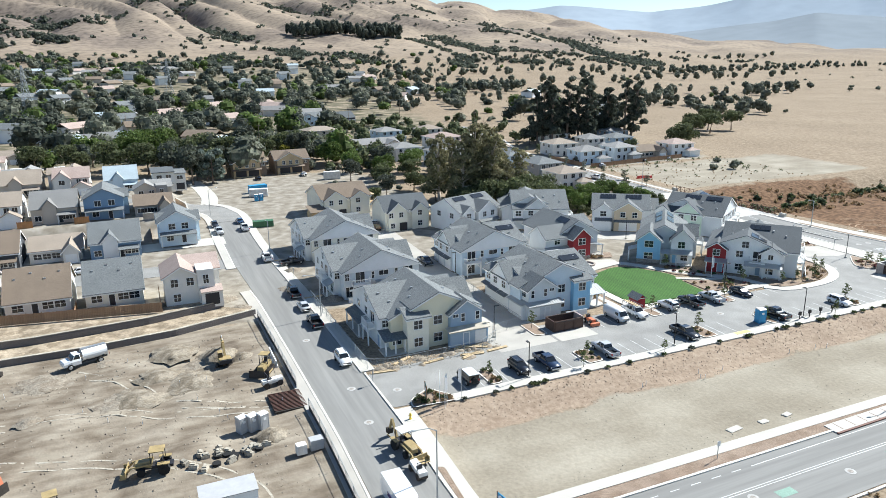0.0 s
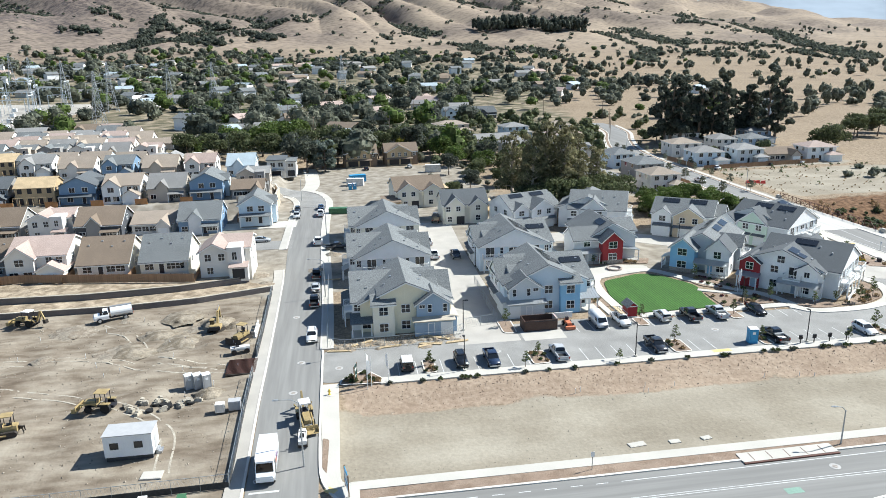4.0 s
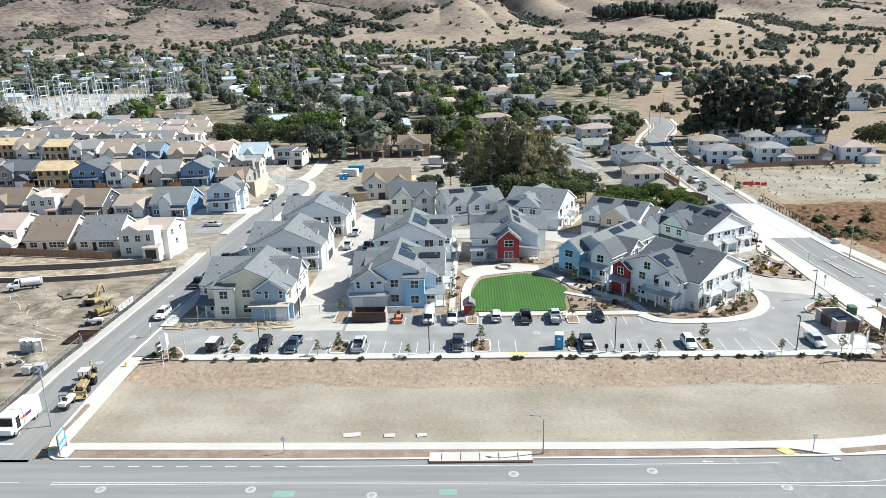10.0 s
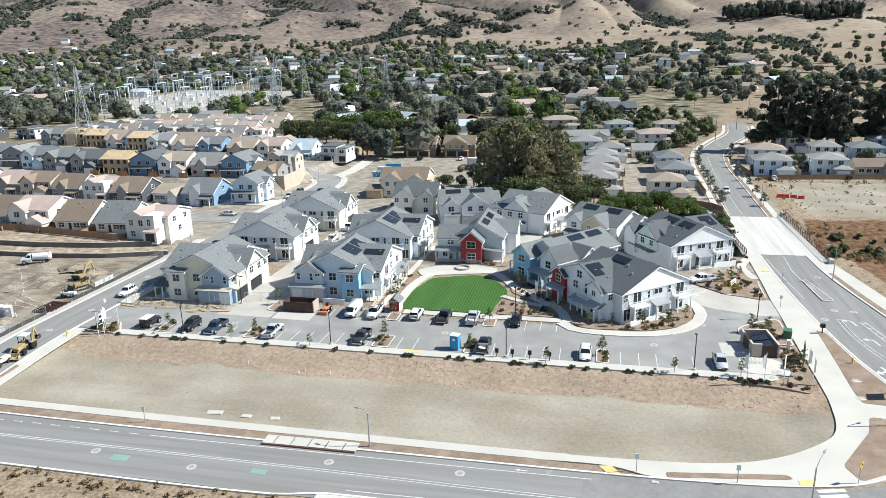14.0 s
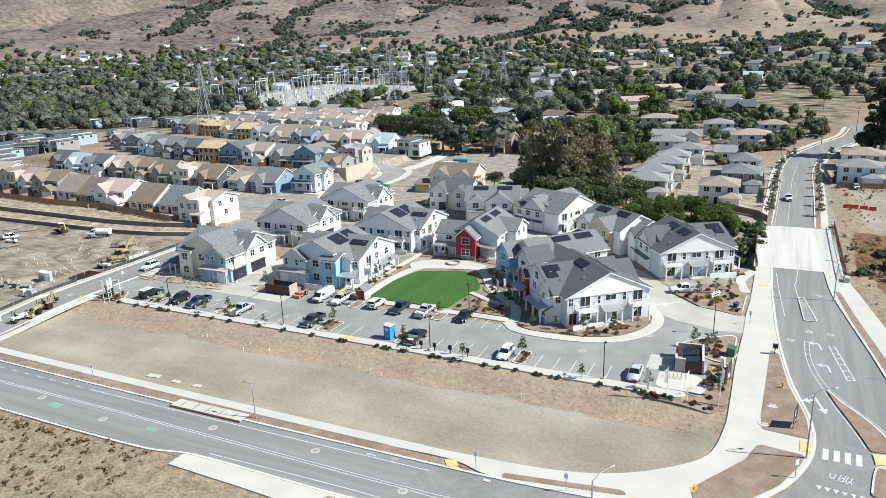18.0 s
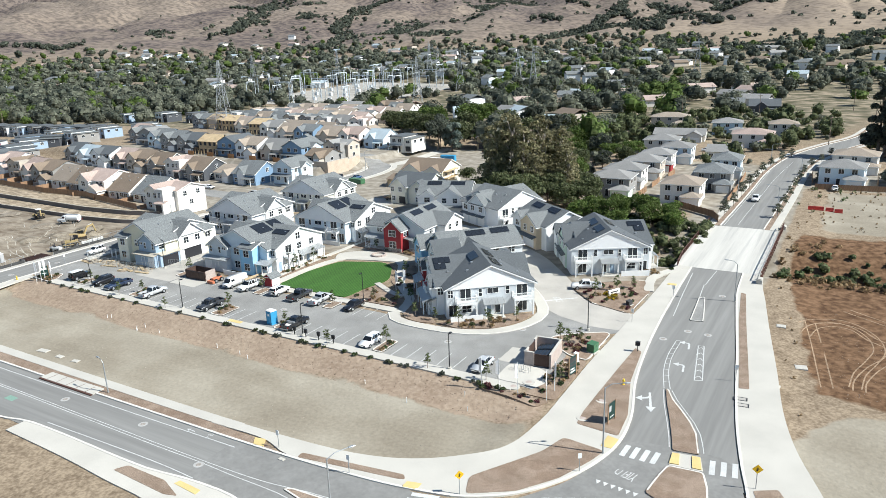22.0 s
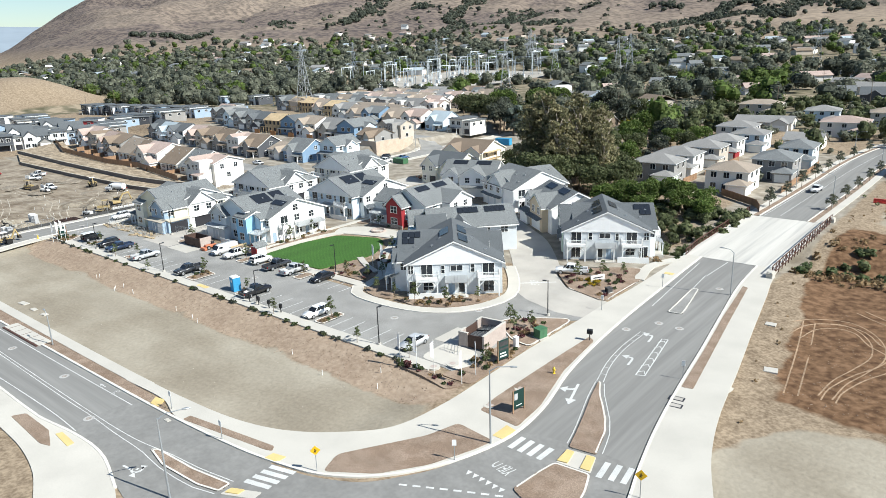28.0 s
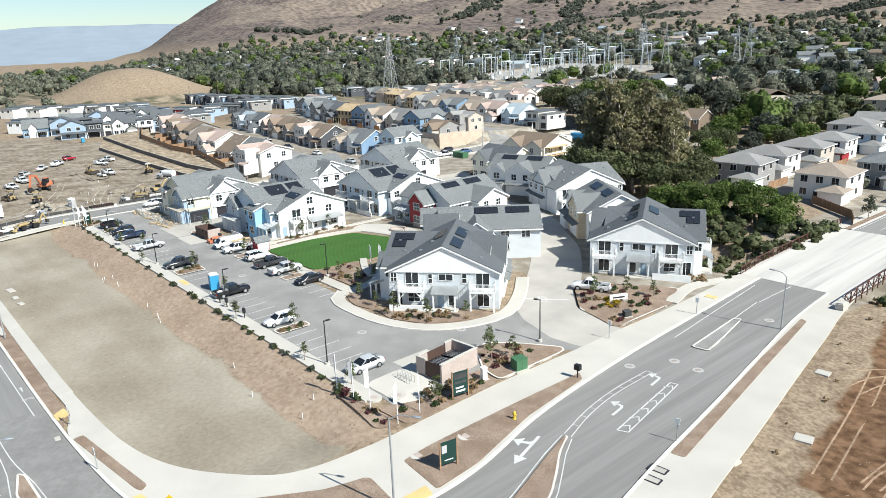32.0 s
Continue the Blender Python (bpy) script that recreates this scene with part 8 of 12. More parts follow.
def cover(name, spots, per, size, leaf, label, seed, lump=4, flat=0.8):
    """Many trees or bushes in one mesh. spots: x, y, height, spread."""
    rng = np.random.default_rng(seed)
    spots = np.asarray(spots)
    n = len(spots)
    base = land(spots[:, 0], spots[:, 1])
    out = []
    for k in range(lump):
        a = rng.random(n) * 6.283
        reach = spots[:, 3] * 0.45 * rng.random(n) ** 0.5
        c = np.stack([spots[:, 0] + np.cos(a) * reach, spots[:, 1] + np.sin(a) * reach, base + spots[:, 2] * (0.26 + 0.42 * rng.random(n))], -1)
        r = spots[:, 3] * (0.5 + 0.25 * rng.random(n))
        m = per // lump
        way = rng.normal(size=(n, m, 3))
        way /= np.linalg.norm(way, axis=2)[..., None]
        way[..., 2] = np.where(way[..., 2] < -0.8, -way[..., 2], way[..., 2])
        tall = np.stack([r, r, np.maximum(r * flat, spots[:, 2] * 0.3)], -1)
        mid = c[:, None] + way * tall[:, None] * (0.75 + 0.3 * rng.random((n, m)))[..., None]
        if per >= 40:
            body = c[:, None] + LUMP[None] * tall[:, None] * (0.62 + 0.28 * rng.random((n, 26)))[..., None]
            out.append(body[:, LUMP_FACES].reshape(-1, 4, 3))
        face = way + 0.45 * rng.normal(size=(n, m, 3))
        face /= np.linalg.norm(face, axis=2)[..., None]
        side = np.cross(face, rng.normal(size=(n, m, 3)))
        side /= np.linalg.norm(side, axis=2)[..., None]
        up = np.cross(face, side)
        s = (size * spots[:, 3])[:, None, None] * (0.6 + 0.8 * rng.random((n, m)))[..., None]
        out.append(np.stack([mid - side * s - up * s * 0.7, mid + side * s - up * s * 0.5, mid + side * s * 0.7 + up * s * 0.8, mid - side * s * 0.8 + up * s * 0.6], 2).reshape(-1, 4, 3))
    ob = new(name, quads_mesh(name, np.concatenate(out), leaf))
    return tagged(ob, label, "trees", kind="stuff")


rng_far = np.random.default_rng(11)


def scatter(n, x0, x1, y0, y1, weight, h, s):
    """Random spots in a field, kept by a weight between 0 and 1."""
    x, y = rng_far.uniform(x0, x1, n), rng_far.uniform(y0, y1, n)
    keep = rng_far.random(n) < weight(x, y)
    x, y = x[keep], y[keep]
    k = rng_far.random(len(x))
    return np.stack([x, y, h[0] + (h[1] - h[0]) * k ** 1.5, s[0] + (s[1] - s[0]) * k], -1)


def town(x, y):
    """Where the old town's trees stand: thick to the west, thin to the east, gaps at fields, rows of houses and the substation."""
    r, az = np.hypot(x - 100, y), np.degrees(np.arctan2(x - 100, y))
    w = np.interp(az, [-80, -60, -20, -8, 5, 14, 20, 30], [0.9, 1.0, 0.95, 0.75, 0.42, 0.24, 0.09, 0.03])
    w = w * np.interp(r, [260, 330, 900, 1250, 1500], [0.3, 1.0, 1.0, 0.7, 0.05])
    w = w * np.where(ribs(x, y, 70.0, seed=3.0) > np.interp(az, [-40, -10, 10, 25], [-1.1, -0.8, -0.25, 0.3]), 1.0, 0.15)
    w = np.where((x > -300) & (x < 40) & (y < 300), 0, w)
    w = np.where((x > -230) & (x < -40) & (y < 400), 0, w)
    w = np.where((x > -305) & (x < -160) & (y > 440) & (y < 655), 0.0, w)
    w = np.where((x > -150) & (x < -70) & (y > 430) & (y < 560), 0.1, w)
    w = np.where((x > 90) & (x < 270) & (y < 420), 0.0, w)
    w = np.where((x > 60) & (x < 170) & (y > 420) & (y < 480), 0.1, w)
    w = np.where((((x + 425) / 85) ** 2 + ((y - 232) / 75) ** 2 < 1), 0.02, w)
    return np.where((x < -290) & (y < 150), 0.3, w)


a = scatter(11500, -1250, 750, 270, 1400, town, (4, 17), (3.2, 9.6))
homes = scatter(900, -1100, 420, 330, 1250, lambda x, y: 0.8 * town(x, y), (1, 2), (1, 2))[:270]
gap = np.min(np.hypot((a[:, 0, None] - homes[None, :, 0]) / 11.0, (a[:, 1, None] - homes[None, :, 1] + 11) / 23.0), 1)
a = a[gap > 1]
k = rng_far.random(len(a))
near = np.hypot(a[:, 0] - 100, a[:, 1]) < 640
for band, per, size, words in ((near, 230, 0.075, ""), (~near, 48, 0.11, "far ")):
    name = "far" if words else "town"
    cover(name + "_woods", a[band & (k < 0.3)], per, size, LEAF["dark"], words + "dark green trees of the old town", 21)
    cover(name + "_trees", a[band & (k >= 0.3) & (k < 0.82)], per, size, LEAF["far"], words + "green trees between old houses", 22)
    cover(name + "_light_trees", a[band & (k >= 0.82)], per, size, LEAF["bright"], words + "light green trees of the old town", 23)
west = scatter(1500, -700, -240, 270, 480, lambda x, y: np.where((np.hypot(x + 100, y - 300) > 160) & (((x + 425) / 85) ** 2 + ((y - 232) / 75) ** 2 > 1), 0.42, 0.0), (6, 16), (3, 6))
cover("west_woods", west[::2], 60, 0.11, LEAF["dark"], "dense dark wood behind the western terraces", 24)
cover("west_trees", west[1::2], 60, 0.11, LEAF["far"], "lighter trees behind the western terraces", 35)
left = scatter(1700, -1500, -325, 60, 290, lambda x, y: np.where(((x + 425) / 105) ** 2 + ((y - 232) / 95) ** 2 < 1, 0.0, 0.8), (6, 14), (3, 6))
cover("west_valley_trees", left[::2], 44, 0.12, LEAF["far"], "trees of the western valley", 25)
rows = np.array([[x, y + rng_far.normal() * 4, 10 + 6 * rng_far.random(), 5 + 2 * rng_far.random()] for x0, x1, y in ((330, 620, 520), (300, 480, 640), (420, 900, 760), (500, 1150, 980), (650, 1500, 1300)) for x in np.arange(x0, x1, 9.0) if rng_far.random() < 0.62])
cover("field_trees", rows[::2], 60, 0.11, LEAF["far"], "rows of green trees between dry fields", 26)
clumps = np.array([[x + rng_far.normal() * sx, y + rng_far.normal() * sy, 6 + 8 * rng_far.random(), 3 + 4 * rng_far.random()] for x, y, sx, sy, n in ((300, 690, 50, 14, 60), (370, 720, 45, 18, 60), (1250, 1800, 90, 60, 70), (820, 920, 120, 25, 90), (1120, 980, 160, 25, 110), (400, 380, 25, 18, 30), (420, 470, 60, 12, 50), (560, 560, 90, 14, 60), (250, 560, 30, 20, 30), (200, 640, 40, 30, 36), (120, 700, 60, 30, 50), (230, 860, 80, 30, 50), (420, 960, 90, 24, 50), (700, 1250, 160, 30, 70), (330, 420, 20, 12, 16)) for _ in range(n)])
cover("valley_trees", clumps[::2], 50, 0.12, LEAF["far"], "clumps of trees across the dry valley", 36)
cover("valley_bushes", scatter(420, 180, 1300, 290, 1500, lambda x, y: np.where(ribs(x, y, 60.0, seed=8.0) > 0.5, 0.6, 0.05), (2, 5), (1.5, 3.5)), 28, 0.3, LEAF["far"], "scattered bushes across the dry fields", 37, 2)
near_homes = np.array([(122, 270), (137, 281), (112, 288), (143, 314), (111, 325), (127, 352), (151, 352), (96, 372), (119, 252), (117, 236), (117, 219), (143, 247), (41, 277), (58, 278), (112, 458), (131, 455)])


def clear_of_homes(x, y):
    gap = np.min(np.hypot(x[:, None] - near_homes[:, 0], y[:, None] - near_homes[:, 1] - 5), 1)
    road = np.interp(y, [180, 262, 296, 326, 356, 392, 430], [158.5, 160, 164, 173, 184, 190, 183])
    return np.where((gap > 12.5) & (np.abs(x - road) > 12), np.where(x > 172, 0.25, 0.75), 0.0)


cover("garden_trees", scatter(330, 66, 220, 262, 440, clear_of_homes, (4, 10), (2.2, 4.6)), 120, 0.1, LEAF["oak"], "green trees between gardens beyond the creek", 38, 5)
cover("garden_bushes", scatter(420, 66, 240, 205, 440, clear_of_homes, (1.5, 4), (1.4, 3.0)), 60, 0.12, LEAF["far"], "bushes and hedges between the gardens", 39, 4)
wood = np.array([[rng_far.uniform(375, 640), rng_far.uniform(1690, 1760), rng_far.uniform(26, 38), rng_far.uniform(8, 12)] for k in range(150)])
cover("hill_wood", wood, 60, 0.11, LEAF["dark"], "dark eucalyptus wood on the hillside", 27)
GULLY = (((-1080, 1200), (-1188, 1375), (-1311, 1545), (-1563, 1876)), ((-930, 1380), (-1028, 1570), (-1095, 1753), (-1140, 1936)), ((-556, 1690), (-515, 1690), (-461, 1640)), ((-356, 1500), (-360, 1647), (-359, 1764), (-391, 1933)), ((-345, 1766), (-255, 1633), (-179, 1475)), ((-560, 1950), (-480, 1909)), ((-330, 2005), (-216, 1819)), ((-160, 1733), (-79, 1545)), ((-160, 2070), (-84, 1823)), ((-1380, 840), (-1240, 930)))
trees = []
for way in GULLY:
    for (x0, y0), (x1, y1) in zip(way, way[1:]):
        for k in range(int(math.hypot(x1 - x0, y1 - y0) / 3.2)):
            t, wide = rng_far.random(), 11 + 9 * math.sin(x0 + k)
            trees.append((x0 + (x1 - x0) * t + rng_far.normal() * wide, y0 + (y1 - y0) * t + rng_far.normal() * wide, 6 + 8 * rng_far.random(), 5 + 5 * rng_far.random()))
cover("gully_wood", np.array(trees), 40, 0.13, LEAF["dark"], "dark oaks in the gullies of the hills", 41)
scrub = scatter(70000, -1500, 1300, 1100, 2700, lambda x, y: np.where((spurs(x, y) < -0.36) & (ribs(x, y, 260.0, 3, 4.0) > -0.5), 0.8, np.where(ribs(x, y, 80.0, 3, 7.0) > 0.9, 0.5, 0.008)), (2.5, 6), (3.0, 8))
cover("hill_scrub", scrub, 12, 0.4, LEAF["dark"], "dark scrub in the hill's gullies", 28, 2, 0.6)
brush = scatter(1500, 150, 300, 120, 186, lambda x, y: np.where((x > 169) & (np.abs(y - 158) < 17) & (ribs(x, y, 9.0) > -0.2), 0.8, 0.0), (0.3, 0.8), (0.5, 1.4))
cover("creek_brush", brush, 36, 0.2, LEAF["dry"], "dry brush along the creek", 29, 3)
green = scatter(260, 170, 300, 145, 172, lambda x, y: np.where(np.abs(y - 160) < 9, 0.8, 0.1), (0.8, 2.0), (0.7, 1.8))
cover("creek_bushes", green, 44, 0.18, LEAF["shrub"], "green bushes in the creek bed", 30, 3)
cover("slope_bushes", scatter(420, 118, 152, 150, 178, lambda x, y: np.where(y > 162 - 0.1 * (x - 118), 0.7, 0.25), (1.0, 3.0), (0.9, 2.0)), 60, 0.12, LEAF["oak"], "bushes on the creek's bank", 31, 3)
cover("field_tufts", scatter(1100, 169, 240, 84, 240, lambda x, y: np.where((x > np.interp(y, [60, 72, 88, 101, 116, 130, 143], [185, 183, 177.5, 175, 172.7, 170.2, 168.5])) & ((y > 186) | (x < np.interp(y, [96, 104, 122, 139], [179, 178, 175.7, 172.7]))), 0.6, 0.0), (0.12, 0.35), (0.2, 0.45)), 14, 0.3, LEAF["dry"], "dry grass tufts on the field", 32, 2)
cover("bank_bushes", scatter(170, 168, 240, 196, 236, lambda x, y: np.where(y > 232 - 0.0 * x, 0.9, 0.15), (0.6, 1.2), (0.5, 1.0)), 30, 0.2, LEAF["shrub"], "low bushes on the graded bank", 33, 2)
cover("verge_weeds", scatter(2600, -60, 86, 24, 42.2, lambda x, y: np.where(y > 40, 0.8, 0.35), (0.12, 0.4), (0.25, 0.6)), 16, 0.26, LEAF["dry"], "dry weeds on the southern verge", 34, 2)

# ---- far houses among the trees ----
FAR = []
for k, (wall, roof, w, d, hgt) in enumerate((("stucco", "grey_tile", 15, 10, 3.4), ("white_wall", "blue_roof", 13, 10, 3.6), ("stucco", "pink_tile", 16, 11, 3.4), ("beige_stucco", "brown_shingle", 14, 10, 3.4), ("white_wall", "shingle", 11, 10, 5.6))):
    s = Shape()
    s.box(-w / 2, 0, -1.5, w / 2, d, hgt)
    r = Shape().slab([(-w / 2 - 0.5, -0.6, hgt - 0.1), (w / 2 + 0.5, -0.6, hgt - 0.1), (w / 2 + 0.5, d / 2, hgt + 2.0), (-w / 2 - 0.5, d / 2, hgt + 2.0)], 0.2).slab([(w / 2 + 0.5, d + 0.6, hgt - 0.1), (-w / 2 - 0.5, d + 0.6, hgt - 0.1), (-w / 2 - 0.5, d / 2, hgt + 2.0), (w / 2 + 0.5, d / 2, hgt + 2.0)], 0.2)
    FAR.append((s.mesh("wall", M[wall]), r.mesh("roof", M[roof]), Shape().box(-1.0, -0.05, 0.8, 1.0, 0.05, 2.0).mesh("window", M["glass"]), w, wall, roof))
spots = homes
for x, y, _, _ in spots:
    wall, roof, win, w, wn, rn = FAR[rng_plan.randrange(len(FAR))]
    t = thing("far_house", f"low {wn.replace('_', ' ')} house among far trees", "house", pose(x, y, float(land(x, y)), 0, 0, rng_plan.uniform(-40, 40)) @ Matrix.Diagonal((1.25, 1.25, 1.35, 1)), "far houses")
    part("wall", wall, None, t), part("roof", roof, None, t)

# ---- vehicles ----
M["lamp_lens"] = glass("headlight_lens", (0.6, 0.62, 0.64), 0.1)
M["tail_lens"] = glass("tail_lens", (0.3, 0.012, 0.01), 0.15)
M["machine_yellow"] = material("machine_yellow", (0.36, 0.27, 0.13), 0.5, 0, 0.12, 0.2, 0.2, 1.0, 0.0)
M["machine_orange"] = material("machine_orange", (0.5, 0.17, 0.09), 0.5, 0, 0.1, 0.2, 0.15, 1.0, 0.0)
M["machine_white"] = material("machine_white", (0.66, 0.65, 0.62), 0.5, 0, 0.08, 0.2, 0.15, 1.0, 0.0)
M["track_steel"] = material("track_steel", (0.06, 0.052, 0.045), 0.7, 0.4, 0.2, 0.1, 0.2, 1.0, 0.2)
M["rack_steel"] = material("rack_steel", (0.16, 0.16, 0.17), 0.5, 0.6, 0.05, 0.2, 0.05, 2.0, 0.0)
M["bed_liner"] = material("bed_liner", (0.03, 0.03, 0.032), 0.8, 0, 0.1, 0.1, 0.1, 1.0, 0.0)


def loft(stations):
    """A hull along x. Each station: x, half widths at sill, shoulder and top, heights of sill, shoulder and top."""
    s, v, f = Shape(), [], []
    for x, w0, w1, w2, z0, z1, z2 in stations:
        v += [(x, -w0, z0), (x, -w1, z1), (x, -w2, z2), (x, w2, z2), (x, w1, z1), (x, w0, z0)]
    for i in range(len(stations) - 1):
        a, b = 6 * i, 6 * i + 6
        f += [(a + k, b + k, b + (k + 1) % 6, a + (k + 1) % 6) for k in range(6)]
    n = len(v) - 6
    return s.add(v, [tuple(range(5, -1, -1)), tuple(range(n, n + 6))] + f)


def wheel_set(t, xs, half, r, wide=0.24):
    tyre = shared(("tyre", r, wide), lambda: Shape().tube((0, -wide / 2, 0), (0, wide / 2, 0), r, r, 18), M["rubber"])
    rim = shared(("rim", r), lambda: Shape().tube((0, -0.012, 0), (0, 0.012, 0), r * 0.62, r * 0.55, 10).tube((0, -0.02, 0), (0, 0.02, 0), r * 0.18, r * 0.18, 6), M["steel"])
    for x in xs:
        for side in (-1, 1):
            w = part("wheel", tyre, None, t, "", pose(x, side * (half - wide / 2 + 0.02), r))
            part("rim", rim, None, w, "bright metal wheel rim", pose(0, side * (wide / 2 + 0.004), 0))


def lights(t, front, rear, half, zf, zr, tall=0.14):
    lens = shared(("headlight", tall), lambda: Shape().box(-0.03, -0.17, -tall / 2, 0.03, 0.17, tall / 2), M["lamp_lens"])
    tail = shared(("tail_light", tall), lambda: Shape().box(-0.03, -0.1, -tall, 0.03, 0.1, tall), M["tail_lens"])
    for side in (-1, 1):
        part("headlight", lens, None, t, "", pose(front, side * (half - 0.2), zf)), part("tail_light", tail, None, t, "red tail light", pose(rear, side * (half - 0.12), zr))


def cabin(t, key, glass_st, roof_st, paint_mat, posts):
    """The glazed upper body: dark glass, a painted roof and painted pillars. posts: x at the belt, x at the roof."""
    part("window_glass", shared((key, "glass"), lambda: loft(glass_st), M["windscreen"]), None, t, "dark tinted windows")
    part("roof", shared((key, "roof", paint_mat.name), lambda: loft(roof_st), paint_mat, False), None, t)
    zb, zt, wb, wt = glass_st[1][4], glass_st[1][6] - 0.03, glass_st[1][1] + 0.012, glass_st[1][3] + 0.02
    for xb, xt in posts:
        part("pillar", shared((key, "pillar", xb, paint_mat.name), lambda: Shape().bar((xb, -wb, zb), (xt, -wt, zt), 0.09, 0.05).bar((xb, wb, zb), (xt, wt, zt), 0.09, 0.05), paint_mat), None, t)


def place(x, y, heading, z=None):
    return pose(x, y, float(level(x, y)) + 0.02 if z is None else z, 0, 0, heading)


def sedan(x, y, heading, colour, label, group="parked cars", z=None):
    t = thing("car", label, "car", place(x, y, heading, z), group)
    p = CAR[colour]
    part("body", shared(("sedan", colour), lambda: loft([(-2.3, 0.72, 0.8, 0.7, 0.35, 0.62, 0.86), (-2.2, 0.84, 0.9, 0.76, 0.22, 0.62, 0.98), (-1.3, 0.88, 0.91, 0.8, 0.2, 0.65, 0.99), (0.9, 0.88, 0.91, 0.82, 0.2, 0.65, 0.95), (1.7, 0.86, 0.9, 0.78, 0.2, 0.6, 0.84), (2.2, 0.8, 0.84, 0.68, 0.24, 0.55, 0.72), (2.33, 0.66, 0.7, 0.55, 0.34, 0.5, 0.62)]), p, True), None, t)
    cabin(t, "sedan", [(-1.75, 0.72, 0.72, 0.7, 0.9, 0.93, 0.97), (-0.95, 0.79, 0.72, 0.58, 0.92, 1.2, 1.4), (0.15, 0.79, 0.73, 0.6, 0.92, 1.2, 1.42), (1.1, 0.76, 0.76, 0.74, 0.88, 0.9, 0.93)],
          [(-1.1, 0.52, 0.56, 0.5, 1.33, 1.36, 1.4), (-0.85, 0.55, 0.6, 0.54, 1.37, 1.41, 1.45), (0.15, 0.56, 0.61, 0.55, 1.38, 1.42, 1.46), (0.38, 0.53, 0.57, 0.52, 1.33, 1.37, 1.41)], p, ((-1.5, -0.95), (-0.3, -0.3), (0.95, 0.2)))
    wheel_set(t, (-1.38, 1.36), 0.91, 0.33), lights(t, 2.2, -2.24, 0.88, 0.62, 0.78)
    part("bumper", shared(("sedan_bumper",), lambda: Shape().box(2.2, -0.6, 0.26, 2.345, 0.6, 0.4).box(-2.34, -0.6, 0.3, -2.2, 0.6, 0.42), M["dark_trim"]), None, t)
    return t


def hatch(x, y, heading, colour, label, group="parked cars", big=False, z=None):
    t = thing("car", label, "car", place(x, y, heading, z), group)
    p, h = CAR[colour], (0.22 if big else 0.0)
    k = "suv" if big else "hatch"
    part("body", shared((k, colour), lambda: loft([(-2.1, 0.76, 0.82, 0.74, 0.36 + h, 0.66 + h, 0.95 + h), (-1.98, 0.86, 0.91, 0.8, 0.26 + h / 2, 0.66 + h, 1.0 + h), (-1.0, 0.88, 0.92, 0.82, 0.24 + h / 2, 0.68 + h, 1.0 + h), (0.85, 0.88, 0.92, 0.82, 0.24 + h / 2, 0.68 + h, 0.98 + h), (1.6, 0.86, 0.9, 0.78, 0.24 + h / 2, 0.62 + h, 0.9 + h), (2.05, 0.8, 0.84, 0.7, 0.28 + h / 2, 0.58 + h, 0.78 + h), (2.18, 0.68, 0.72, 0.6, 0.36 + h, 0.52 + h, 0.66 + h)]), p, True), None, t)
    cabin(t, k, [(-2.0, 0.74, 0.74, 0.7, 0.94 + h, 0.98 + h, 1.04 + h), (-1.6, 0.8, 0.74, 0.62, 0.95 + h, 1.25 + h, 1.48 + h), (0.1, 0.8, 0.75, 0.64, 0.95 + h, 1.25 + h, 1.5 + h), (1.0, 0.77, 0.77, 0.75, 0.92 + h, 0.94 + h, 0.97 + h)],
          [(-1.95, 0.56, 0.58, 0.52, 1.38 + h, 1.42 + h, 1.45 + h), (-1.55, 0.6, 0.64, 0.57, 1.45 + h, 1.49 + h, 1.53 + h), (0.1, 0.6, 0.65, 0.58, 1.46 + h, 1.5 + h, 1.54 + h), (0.36, 0.56, 0.6, 0.54, 1.4 + h, 1.44 + h, 1.48 + h)], p, ((-1.85, -1.6), (-1.1, -1.1), (-0.2, -0.2), (0.85, 0.2)))
    wheel_set(t, (-1.28, 1.3), 0.92, 0.36 if big else 0.33), lights(t, 2.06, -2.04, 0.88, 0.66 + h, 0.9 + h)
    if big:
        for side in (-1, 1):
            part("roof_rail", shared(("roof_rail",), lambda: Shape().bar((-1.4, 0, 1.8), (0.0, 0, 1.8), 0.05, 0.05), M["rack_steel"]), None, t, "", pose(0, 0.52 * side, 0))
    return t


